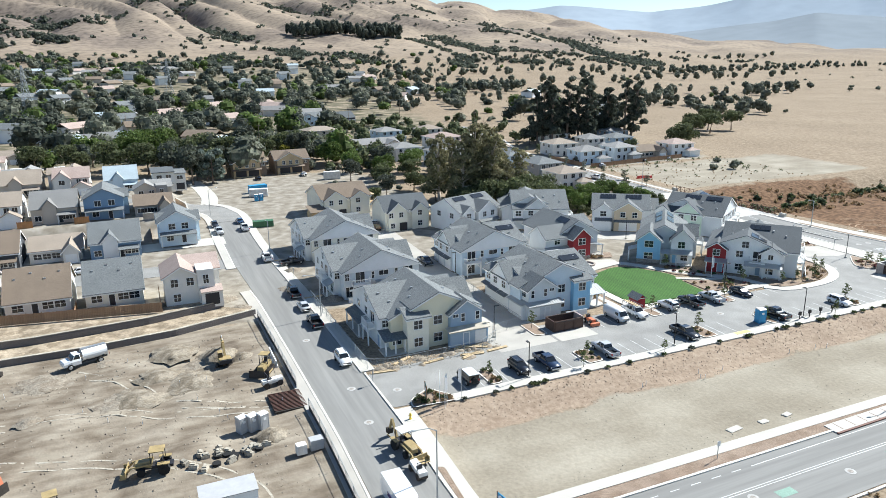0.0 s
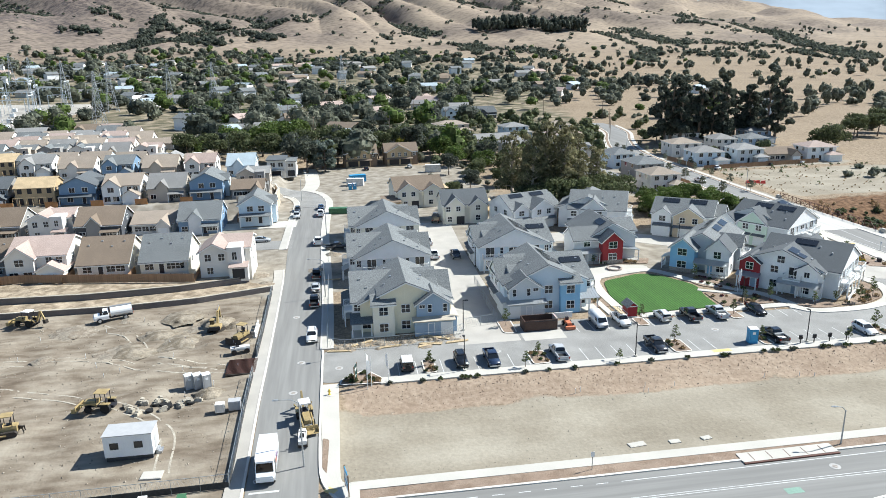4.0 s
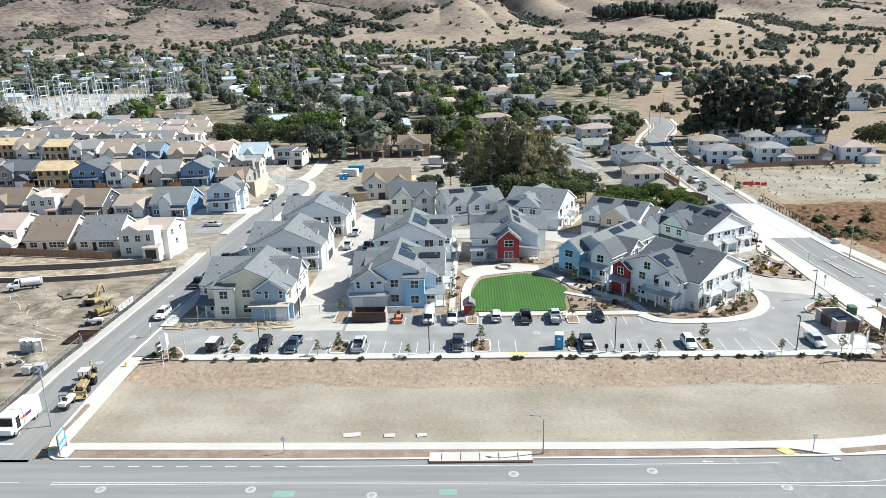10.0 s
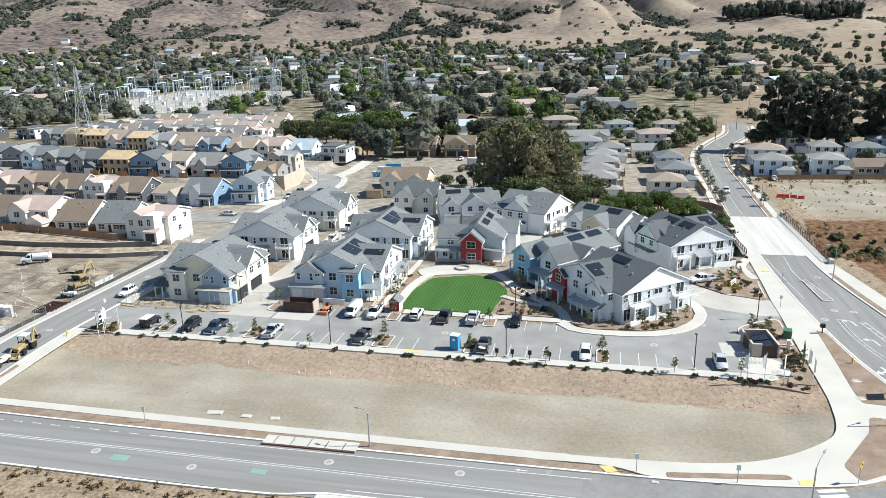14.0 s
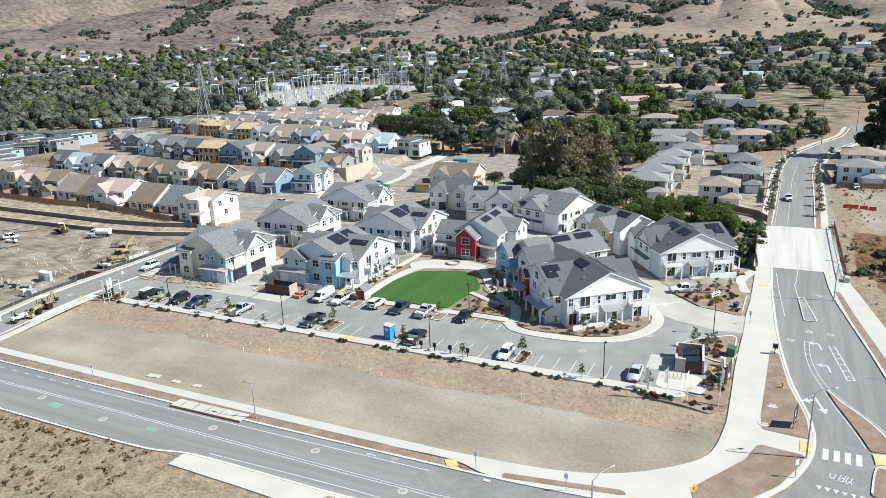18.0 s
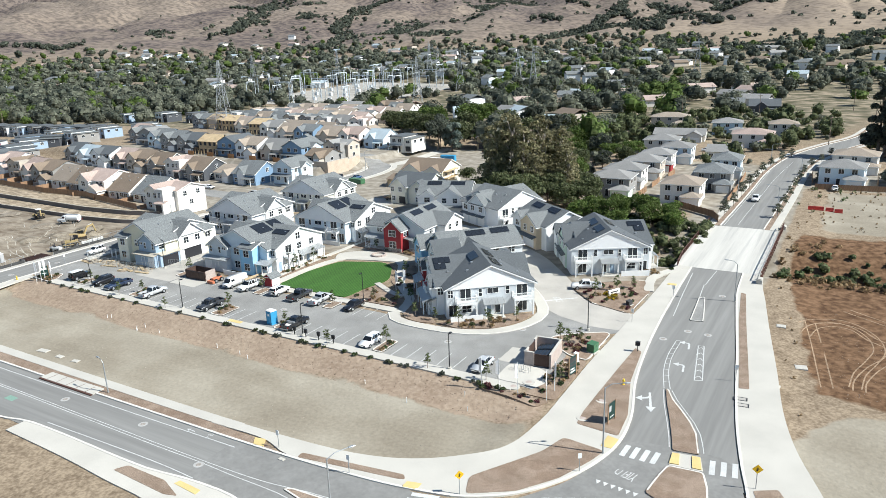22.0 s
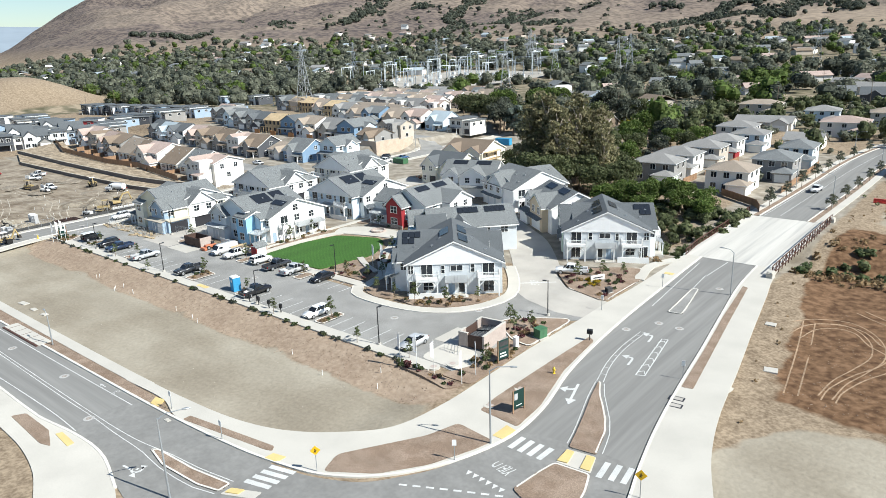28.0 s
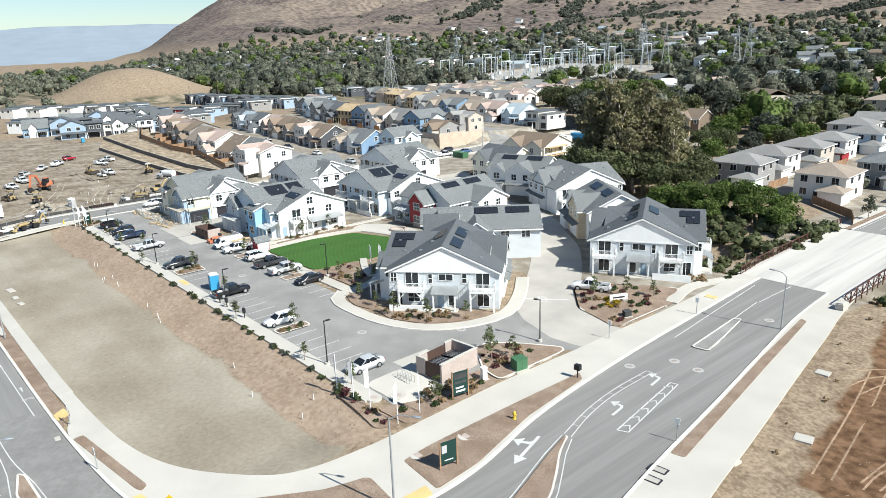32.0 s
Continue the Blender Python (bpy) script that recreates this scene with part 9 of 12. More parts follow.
def pickup(x, y, heading, colour, label, group="parked cars", load="", z=None):
    t = thing("pickup_truck", label, "pickup truck", place(x, y, heading, z), group)
    p = CAR[colour]
    part("body", shared(("pickup", colour), lambda: loft([(-0.75, 0.9, 0.95, 0.86, 0.42, 0.8, 1.12), (1.25, 0.9, 0.95, 0.86, 0.42, 0.8, 1.12), (2.1, 0.9, 0.94, 0.82, 0.42, 0.78, 1.08), (2.62, 0.86, 0.9, 0.76, 0.44, 0.74, 0.98), (2.75, 0.74, 0.78, 0.66, 0.5, 0.7, 0.86)]), p, True), None, t)
    part("bed_floor", shared(("bed_floor",), lambda: Shape().box(-2.7, -0.86, 0.5, -0.75, 0.86, 0.66), M["bed_liner"]), None, t, "dark lined cargo bed")
    for side in (-1, 1):
        part("bed_side", shared(("bed_side", side, colour), lambda: loft([(-2.72, 0.07, 0.1, 0.08, 0.46, 0.8, 1.1), (-0.78, 0.07, 0.1, 0.08, 0.46, 0.8, 1.13)]), p), None, t, "", pose(0, side * 0.86, 0))
    part("tailgate", shared(("tailgate", colour), lambda: Shape().box(-2.78, -0.84, 0.5, -2.7, 0.84, 1.08).box(-2.8, -0.3, 0.78, -2.78, 0.3, 0.92), p), None, t)
    cabin(t, "pickup", [(-0.74, 0.8, 0.8, 0.76, 1.08, 1.12, 1.2), (-0.5, 0.83, 0.77, 0.66, 1.08, 1.4, 1.72), (0.55, 0.83, 0.78, 0.68, 1.08, 1.4, 1.74), (1.4, 0.8, 0.8, 0.78, 1.04, 1.07, 1.11)],
          [(-0.66, 0.62, 0.66, 0.6, 1.66, 1.7, 1.74), (-0.4, 0.64, 0.69, 0.62, 1.69, 1.74, 1.79), (0.5, 0.65, 0.7, 0.63, 1.7, 1.75, 1.8), (0.78, 0.61, 0.65, 0.58, 1.62, 1.66, 1.71)], p, ((-0.68, -0.5), (0.2, 0.2), (1.25, 0.62)))
    wheel_set(t, (-1.72, 1.78), 0.95, 0.4, 0.28), lights(t, 2.64, -2.79, 0.92, 0.8, 0.86)
    part("bumper", shared(("pickup_bumper",), lambda: Shape().box(2.62, -0.82, 0.42, 2.83, 0.82, 0.6).box(-2.95, -0.82, 0.45, -2.78, 0.82, 0.6), M["steel"]), None, t, "chrome bumpers")
    if load == "rack":
        s = Shape()
        for side in (-0.8, 0.8):
            s.bar((-2.6, side, 2.0), (1.1, side, 2.0), 0.06, 0.06)
            for q in (-2.6, -0.85, 1.05):
                s.bar((q, side, 1.05), (q, side, 2.0), 0.05, 0.05)
        for q in (-2.6, -1.7, -0.85, 0.1, 1.05):
            s.bar((q, -0.8, 2.0), (q, 0.8, 2.0), 0.05, 0.05)
        part("ladder_rack", s, M["rack_steel"], t, "dark steel ladder rack")
        part("lumber", Shape().box(-2.7, -0.5, 2.03, 1.0, -0.1, 2.12).box(-2.3, 0.1, 2.03, 1.2, 0.3, 2.1), M["wood_frame"], t)
    elif load == "toolbox":
        part("toolbox", Shape().box(-1.25, -0.8, 0.66, -0.85, 0.8, 1.3), M["steel"], t, "steel toolbox across the bed")
        part("cargo", Shape().box(-2.3, -0.5, 0.66, -1.6, 0.2, 1.0).box(-1.9, 0.1, 0.66, -1.4, 0.6, 0.95), M["stucco"], t, "white boxes in the bed")
    elif load == "door":
        part("door", Shape().box(-0.02, -1.0, 0.5, 0.04, -0.02, 1.1), p, t, "open front door", pose(0.6, -0.95, 0, 0, 0, -15))
    elif load == "service":
        for side in (-1, 1):
            part("tool_bin", Shape().box(-2.7, side * 0.98 - 0.16, 0.62, -0.85, side * 0.98 + 0.16, 1.5), CAR["white"], t, "white utility bins along the bed")
        part("ladder_rack", Shape().bar((-2.6, -0.8, 1.95), (0.9, -0.8, 1.95), 0.06, 0.06).bar((-2.6, 0.8, 1.95), (0.9, 0.8, 1.95), 0.06, 0.06).bar((-2.5, -0.8, 1.5), (-2.5, -0.8, 1.95), 0.06, 0.06).bar((-2.5, 0.8, 1.5), (-2.5, 0.8, 1.95), 0.06, 0.06).bar((-0.8, -0.8, 1.3), (-0.8, -0.8, 1.95), 0.06, 0.06).bar((-0.8, 0.8, 1.3), (-0.8, 0.8, 1.95), 0.06, 0.06).bar((-2.5, -0.8, 1.95), (-2.5, 0.8, 1.95), 0.06, 0.06), M["rack_steel"], t)
    return t


def van(x, y, heading, label):
    t = thing("van", label, "van", place(x, y, heading), "parked cars")
    part("body", shared(("van",), lambda: loft([(-2.6, 0.86, 0.94, 0.8, 0.4, 1.1, 2.0), (-2.45, 0.94, 0.99, 0.84, 0.36, 1.1, 2.06), (1.2, 0.94, 0.99, 0.84, 0.36, 1.1, 2.06), (1.55, 0.94, 0.98, 0.82, 0.36, 1.1, 1.9), (2.2, 0.92, 0.96, 0.86, 0.36, 0.85, 1.16), (2.6, 0.86, 0.88, 0.78, 0.4, 0.8, 1.02), (2.72, 0.76, 0.78, 0.7, 0.45, 0.7, 0.9)]), CAR["white"], True), None, t)
    part("windscreen", Shape().slab([(2.2, -0.78, 1.2), (2.2, 0.78, 1.2), (1.62, 0.7, 1.86), (1.62, -0.7, 1.86)], 0.04), M["windscreen"], t, "", pose(0.03, 0, 0.03))
    for side in (-1, 1):
        part("side_window", Shape().box(0.9, side * 0.93 - 0.02, 1.25, 1.7, side * 0.93 + 0.02, 1.75), M["windscreen"], t), part("rear_window", Shape().box(-2.59, side * 0.42 - 0.3, 1.3, -2.55, side * 0.42 + 0.3, 1.75), M["windscreen"], t)
    wheel_set(t, (-1.7, 1.75), 0.98, 0.36), lights(t, 2.62, -2.6, 0.9, 0.8, 1.0)
    return t


def jeep(x, y, heading):
    t = thing("off_roader", "black off-road car with a white roof and spare wheel", "car", place(x, y, heading), "parked cars")
    part("body", loft([(-2.0, 0.86, 0.9, 0.86, 0.5, 0.9, 1.15), (0.8, 0.86, 0.9, 0.86, 0.5, 0.9, 1.15), (1.0, 0.78, 0.82, 0.78, 0.5, 0.9, 1.12), (2.05, 0.72, 0.76, 0.7, 0.55, 0.9, 1.05)]), CAR["black"], t)
    cabin(t, "jeep", [(-1.98, 0.8, 0.8, 0.76, 1.12, 1.15, 1.2), (-1.9, 0.82, 0.8, 0.76, 1.12, 1.4, 1.76), (0.5, 0.82, 0.8, 0.76, 1.12, 1.4, 1.76), (0.95, 0.78, 0.78, 0.76, 1.1, 1.12, 1.15)], [(-2.0, 0.78, 0.82, 0.78, 1.76, 1.8, 1.85), (0.55, 0.78, 0.82, 0.78, 1.76, 1.8, 1.85)], CAR["white"], ())
    part("spare_wheel", Shape().tube((-2.28, 0, 1.05), (-2.04, 0, 1.05), 0.38, 0.38, 16), M["rubber"], t), part("bumper", Shape().box(2.05, -0.8, 0.5, 2.25, 0.8, 0.68).box(-2.15, -0.8, 0.5, -2.0, 0.8, 0.66), M["dark_trim"], t)
    wheel_set(t, (-1.3, 1.35), 0.95, 0.42, 0.28), lights(t, 2.06, -2.02, 0.8, 0.85, 0.95)


def box_truck(x, y, heading, name, label, category, body):
    """Step van, water truck or flatbed on a medium truck frame."""
    t = thing(name, label, category, place(x, y, heading, None if x > 17 else float(land(x, y))), "work vehicles")
    w = CAR["white"]
    part("frame", Shape().box(-3.2, -0.5, 0.55, 2.8, 0.5, 0.8), M["dark_trim"], t)
    if body == "step":
        part("body", loft([(-3.4, 1.1, 1.15, 1.08, 0.55, 1.6, 3.0), (1.9, 1.1, 1.15, 1.08, 0.55, 1.6, 3.0), (2.35, 1.08, 1.12, 1.0, 0.55, 1.5, 2.75), (2.6, 1.05, 1.08, 1.0, 0.55, 1.2, 1.5), (3.1, 0.98, 1.0, 0.9, 0.55, 1.0, 1.25)]), w, t)
        part("windscreen", Shape().slab([(2.62, -0.95, 1.6), (2.62, 0.95, 1.6), (2.4, 0.9, 2.55), (2.4, -0.9, 2.55)], 0.05), M["windscreen"], t)
        for side in (-1, 1):
            part("emblem", Shape().box(-1.2, side * 1.15 - 0.015, 1.6, 0.2, side * 1.15 + 0.015, 2.05), CAR["purple"], t, "purple emblem"), part("emblem", Shape().box(0.22, side * 1.15 - 0.015, 1.6, 1.1, side * 1.15 + 0.015, 2.05), M["machine_orange"], t, "orange emblem")
            part("cab_door", Shape().box(1.25, side * 1.13 - 0.03, 0.9, 2.0, side * 1.13 + 0.03, 2.5), M["windscreen"], t)
    else:
        part("cab", loft([(0.7, 0.95, 1.0, 0.9, 0.6, 1.2, 1.5), (2.0, 0.95, 1.0, 0.9, 0.6, 1.2, 1.5), (3.1, 0.9, 0.94, 0.82, 0.6, 1.0, 1.35), (3.3, 0.8, 0.84, 0.74, 0.65, 0.95, 1.15)]), w, t)
        cabin(t, "truck", [(0.7, 0.88, 0.88, 0.86, 1.46, 1.5, 1.55), (0.85, 0.9, 0.86, 0.76, 1.46, 1.8, 2.15), (1.5, 0.9, 0.86, 0.76, 1.46, 1.8, 2.15), (2.15, 0.86, 0.86, 0.84, 1.44, 1.48, 1.52)], [(0.72, 0.74, 0.78, 0.72, 2.1, 2.16, 2.22), (1.65, 0.74, 0.78, 0.72, 2.1, 2.16, 2.22)], w, ((0.75, 0.85), (1.9, 1.5)))
        if body == "tank":
            part("tank", Shape().tube((-3.2, 0, 1.65), (0.4, 0, 1.65), 0.95, 0.95, 20), w, t, "white steel water tank")
            part("catwalk", Shape().box(-3.2, -0.35, 2.58, 0.4, 0.35, 2.64).bar((-3.25, 0.6, 0.6), (-3.25, 0.6, 2.5), 0.06, 0.06).bar((-3.25, 0.2, 0.6), (-3.25, 0.2, 2.5), 0.06, 0.06), M["steel"], t)
            for q in (-2.6, -0.2):
                part("saddle", Shape().box(q - 0.15, -0.8, 0.78, q + 0.15, 0.8, 1.05), M["dark_trim"], t)
        elif body == "flat":
            part("flatbed", Shape().box(-3.3, -1.1, 0.85, 0.55, 1.1, 1.0), M["wood_fence"], t), part("headboard", Shape().box(0.45, -1.1, 1.0, 0.55, 1.1, 1.9), M["rack_steel"], t)
            part("cargo", Shape().box(-2.8, -0.9, 1.0, -1.2, 0.3, 1.5).box(-0.9, -0.4, 1.0, 0.2, 0.9, 1.35), M["wood_frame"], t)
        else:
            part("box", Shape().box(-3.3, -1.15, 0.85, 0.5, 1.15, 3.0), w, t), part("roll_door", Shape().box(-3.33, -1.0, 0.95, -3.3, 1.0, 2.85), M["steel"], t)
    wheel_set(t, (-2.0, 2.3), 1.05, 0.46, 0.3), lights(t, 3.14 if body == "step" else 3.24, -3.42, 0.95, 0.95, 1.1)
    return t


CAR["purple"] = paint("purple_paint", (0.12, 0.03, 0.2))
for x, c, k, lab in ((54.3, "navy", "pickup", "dark blue pickup truck in a marked stall"), (65.0, "silver", "pickup", "silver crew-cab pickup truck in a marked stall"), (81.0, "charcoal", "door", "grey pickup truck with an open front door"), (101.5, "black", "toolbox", "black pickup truck with boxes in its bed")):
    pickup(x, 83.0, 90 if x in (65.0, 101.5) else -90, c, lab, load=k)
jeep(41.2, 83.2, 90), hatch(49.5, 83.0, -90, "black", "black sport utility car in a marked stall", big=True)
hatch(117.4, 82.6, -90, "white", "white hatchback in a marked stall"), sedan(137.1, 83.0, -90, "silver", "silver sedan in the end stall")
van(75.6, 94.2, -90, "white panel van beside the bin store"), pickup(79.7, 94.2, -90, "white", "white work pickup with a loaded ladder rack", load="rack"), hatch(87.4, 94.3, 90, "white", "white sport utility car by the lawn", big=True)
pickup(92.6, 94.2, 90, "charcoal", "charcoal pickup truck by the lawn"), pickup(97.7, 94.2, 90, "silver", "silver pickup with red cargo in its bed", load="toolbox"), sedan(105.2, 94.3, -90, "black", "black sedan in a stall by the townhouse")
pickup(139.2, 121.8, 205, "white", "white pickup truck beside the corner bed"), hatch(26.6, 97, -90, "white", "white sport utility car parked at the kerb", big=True)
for x, y, d, c, lab in ((26.6, 114.5, 90, "black", "black pickup truck parked at the kerb"), (26.6, 131.5, 90, "black", "black pickup parked along the side street"), (26.4, 191, 90, "white", "white pickup parked along the side street"), (19.6, 190, -90, "silver", "silver pickup parked beside the new houses"), (53.3, 141, 90, "white", "white pickup truck in the alley"), (53.3, 153, 90, "white", "white pickup in the alley by garages"), (58.2, 140, -90, "charcoal", "dark pickup truck in the concrete alley"), (31, 153, 10, "charcoal", "dark pickup parked by a building site")):
    pickup(x, y, d, c, lab)
sedan(26.6, 123, 90, "silver", "silver sedan parked at the kerb"), sedan(26.4, 200, 90, "blue", "blue sedan parked along the side street"), hatch(19.4, 198, -90, "charcoal", "dark hatchback parked along the side street")
pickup(26.4, 159, 90, "white", "white service pickup with tool bins", load="service"), box_truck(58.6, 176, 80, "flatbed_truck", "white flatbed truck loaded with timber", "truck", "flat")
box_truck(22.4, 60.6, -90, "delivery_van", "white step van waiting at the end of the street", "van", "step"), box_truck(-9.6, 113.4, 200, "water_truck", "white water tank truck on bare ground", "truck", "tank")
pickup(157.2, 213, -90, "white", "white pickup on the curving road", "cars on the road")
for k, (x, y, d, c) in enumerate(((-31, 77, 15, "white"), (-38, 81, 12, "white"), (-60, 91, 150, "white"), (-55, 108, 20, "white"), (-76, 103, 100, "red"), (-66, 97, 140, "white"), (-50, 84, 140, "silver"), (-33, 104, 10, "white"), (-62, 112, 200, "white"))):
    if c in ("red", "silver"):
        hatch(x, y, d, c, f"dusty {'dark red' if c == 'red' else c} car on the building site", "site cars", True, float(land(x, y)))
    else:
        pickup(x, y, d, c, "white service pickup on the building site", "site cars", "service" if k % 2 else "", float(land(x, y)))
for x, y, d, c in ((143, 240, 10, "charcoal"), (176, 236, 90, "white"), (200, 240, 95, "black"), (214, 241, 100, "silver"), (128, 300, 5, "white"), (43.4, 269, 90, "black"), (61, 270, 90, "white"), (12, 164, 0, "silver"), (-12, 166, 0, "white"), (-36, 168, 0, "charcoal"), (-60, 172, 180, "white"), (-24, 208, 0, "black"), (-52, 212, 0, "silver"), (-90, 222, 0, "white")):
    sedan(x, y, d, c, f"{c} car parked by the houses", "neighbourhood cars")


# ---- building machines ----
def ground_pose(x, y, heading):
    return pose(x, y, float(land(x, y)) - 0.03 if x < 18.5 else float(level(x, y)) + 0.02, 0, 0, heading)


def crawler(t, length, wide, gauge):
    for side in (-1, 1):
        y0 = side * gauge
        ring = [(-length / 2, 0.28), (-length / 2 + 0.2, 0.05), (length / 2 - 0.2, 0.05), (length / 2, 0.28), (length / 2 - 0.05, 0.55), (length / 2 - 0.25, 0.72), (-length / 2 + 0.25, 0.72), (-length / 2 + 0.05, 0.55)]
        n = len(ring)
        s = Shape().add([(x, y0 - wide / 2, z) for x, z in ring] + [(x, y0 + wide / 2, z) for x, z in ring], [tuple(range(n)), tuple(range(2 * n - 1, n - 1, -1))] + [((i + 1) % n, i, n + i, n + (i + 1) % n) for i in range(n)])
        for k in range(9):
            q = -length / 2 + 0.3 + (length - 0.6) * k / 8
            s.box(q - 0.06, y0 - wide / 2 - 0.02, 0.7, q + 0.06, y0 + wide / 2 + 0.02, 0.77)
        part("track", s, M["track_steel"], t, "muddy steel crawler track")


def canopy(t, x0, x1, half, z0, z1, mat):
    part("canopy", Shape().box(x0 - 0.1, -half - 0.1, z1, x1 + 0.15, half + 0.1, z1 + 0.1), mat, t)
    for x in (x0, x1):
        for y in (-half, half):
            part("canopy_post", shared(("canopy_post", z0, z1), lambda: Shape().bar((0, 0, z0), (0, 0, z1), 0.08, 0.08), M["dark_trim"]), None, t, "", pose(x, y, 0))
    part("driver_seat", Shape().box(x0 + 0.3, -0.25, z0, x0 + 0.8, 0.25, z0 + 0.2).box(x0 + 0.2, -0.25, z0 + 0.1, x0 + 0.32, 0.25, z0 + 0.75), M["dark_trim"], t)


def excavator(x, y, heading, mat, label, swing=40, k=1.0):
    t = thing("excavator", label, "excavator", ground_pose(x, y, heading) @ Matrix.Diagonal((k, k, k, 1)), "building machines")
    crawler(t, 3.4, 0.5, 0.95)
    m = pose(0, 0, 0, 0, 0, swing)
    part("slew_ring", Shape().tube((0, 0, 0.5), (0, 0, 0.95), 0.6, 0.6, 16), M["track_steel"], t)
    part("house", loft([(-1.7, 1.0, 1.15, 1.0, 0.95, 1.3, 1.85), (-1.2, 1.2, 1.25, 1.1, 0.95, 1.3, 1.95), (0.9, 1.2, 1.22, 1.1, 0.95, 1.2, 1.55), (1.2, 1.1, 1.1, 1.0, 0.98, 1.1, 1.3)]), mat, t, "", m)
    part("counterweight", Shape().box(-2.0, -1.15, 1.0, -1.6, 1.15, 1.75), M["dark_trim"], t, "", m)
    part("cab", loft([(-0.3, 0.42, 0.44, 0.4, 1.2, 2.0, 2.7), (0.9, 0.42, 0.44, 0.4, 1.2, 2.0, 2.7), (1.3, 0.4, 0.42, 0.36, 1.2, 1.9, 2.3)]), M["windscreen"], t, "glazed driver's cab", m @ pose(0, 0.7, 0))
    part("cab_roof", Shape().box(-0.35, 0.26, 2.7, 0.95, 1.14, 2.78), mat, t, "", m)
    part("boom", Shape().bar((1.0, -0.2, 1.4), (2.4, -0.2, 3.6), 0.42, 0.5).bar((2.4, -0.2, 3.6), (4.6, -0.2, 3.9), 0.38, 0.44), mat, t, "", m)
    part("stick", Shape().bar((4.3, -0.2, 4.2), (5.2, -0.2, 1.5), 0.32, 0.36), mat, t, "", m)
    part("ram", Shape().tube((1.4, -0.2, 1.3), (2.6, -0.2, 3.2), 0.08).tube((2.8, -0.2, 4.0), (4.4, -0.2, 4.4), 0.07), M["steel"], t, "", m)
    part("bucket", Shape().add([(5.4, -0.65, 1.6), (5.5, -0.65, 0.7), (4.9, -0.65, 0.35), (4.4, -0.65, 0.8), (5.4, 0.25, 1.6), (5.5, 0.25, 0.7), (4.9, 0.25, 0.35), (4.4, 0.25, 0.8)], [(0, 1, 2, 3), (7, 6, 5, 4), (0, 4, 5, 1), (1, 5, 6, 2), (2, 6, 7, 3)]), M["track_steel"], t, "worn steel bucket", m)
    return t


def wheel_loader(x, y, heading, label, back=False, name="wheel_loader"):
    t = thing(name, label, "loader", ground_pose(x, y, heading), "building machines")
    part("bonnet", loft([(0.5, 0.5, 0.55, 0.48, 0.7, 1.2, 1.6), (2.2, 0.45, 0.5, 0.42, 0.75, 1.15, 1.45), (2.4, 0.38, 0.42, 0.34, 0.8, 1.1, 1.3)]), M["machine_yellow"], t), part("chassis", Shape().box(-1.8, -0.5, 0.6, 2.2, 0.5, 0.95), M["dark_trim"], t)
    canopy(t, -0.9, 0.5, 0.65, 0.95, 2.7, M["machine_white"] if back else M["machine_yellow"])
    for side in (-1, 1):
        part("fender", Shape().box(-1.5, side * 0.85 - 0.28, 1.3, -0.2, side * 0.85 + 0.28, 1.4), M["machine_yellow"], t), part("lift_arm", Shape().bar((0.4, side * 0.7, 1.3), (2.6, side * 0.7, 1.1), 0.16, 0.2).bar((2.6, side * 0.7, 1.1), (3.3, side * 0.6, 0.4), 0.16, 0.2), M["machine_yellow"], t)
        part("rear_wheel", Shape().tube((-0.85, side * 0.65, 0.65), (-0.85, side * 1.1, 0.65), 0.66, 0.66, 18).tube((-0.85, side * 1.1, 0.65), (-0.85, side * 1.13, 0.65), 0.34, 0.3, 10), M["rubber"], t), part("front_wheel", Shape().tube((1.6, side * 0.65, 0.45), (1.6, side * 1.0, 0.45), 0.46, 0.46, 16), M["rubber"], t)
    part("bucket", Shape().slab([(3.2, -1.15, 0.35), (3.9, -1.15, 0.12), (3.9, 1.15, 0.12), (3.2, 1.15, 0.35)], 0.06).box(3.15, -1.15, 0.1, 3.25, 1.15, 0.95).box(3.2, -1.18, 0.08, 3.75, -1.12, 0.7).box(3.2, 1.12, 0.08, 3.75, 1.18, 0.7), M["machine_yellow"], t)
    if back:
        part("backhoe_boom", Shape().bar((-1.8, 0, 0.9), (-2.9, 0, 2.9), 0.26, 0.3).bar((-2.9, 0, 2.9), (-3.5, 0, 1.3), 0.22, 0.24), M["machine_yellow"], t), part("backhoe_bucket", Shape().box(-3.9, -0.35, 0.7, -3.3, 0.35, 1.35), M["track_steel"], t)
        for side in (-1, 1):
            part("stabiliser", Shape().bar((-1.9, side * 0.6, 0.8), (-2.0, side * 1.2, 1.6), 0.14, 0.16), M["machine_yellow"], t)
    return t


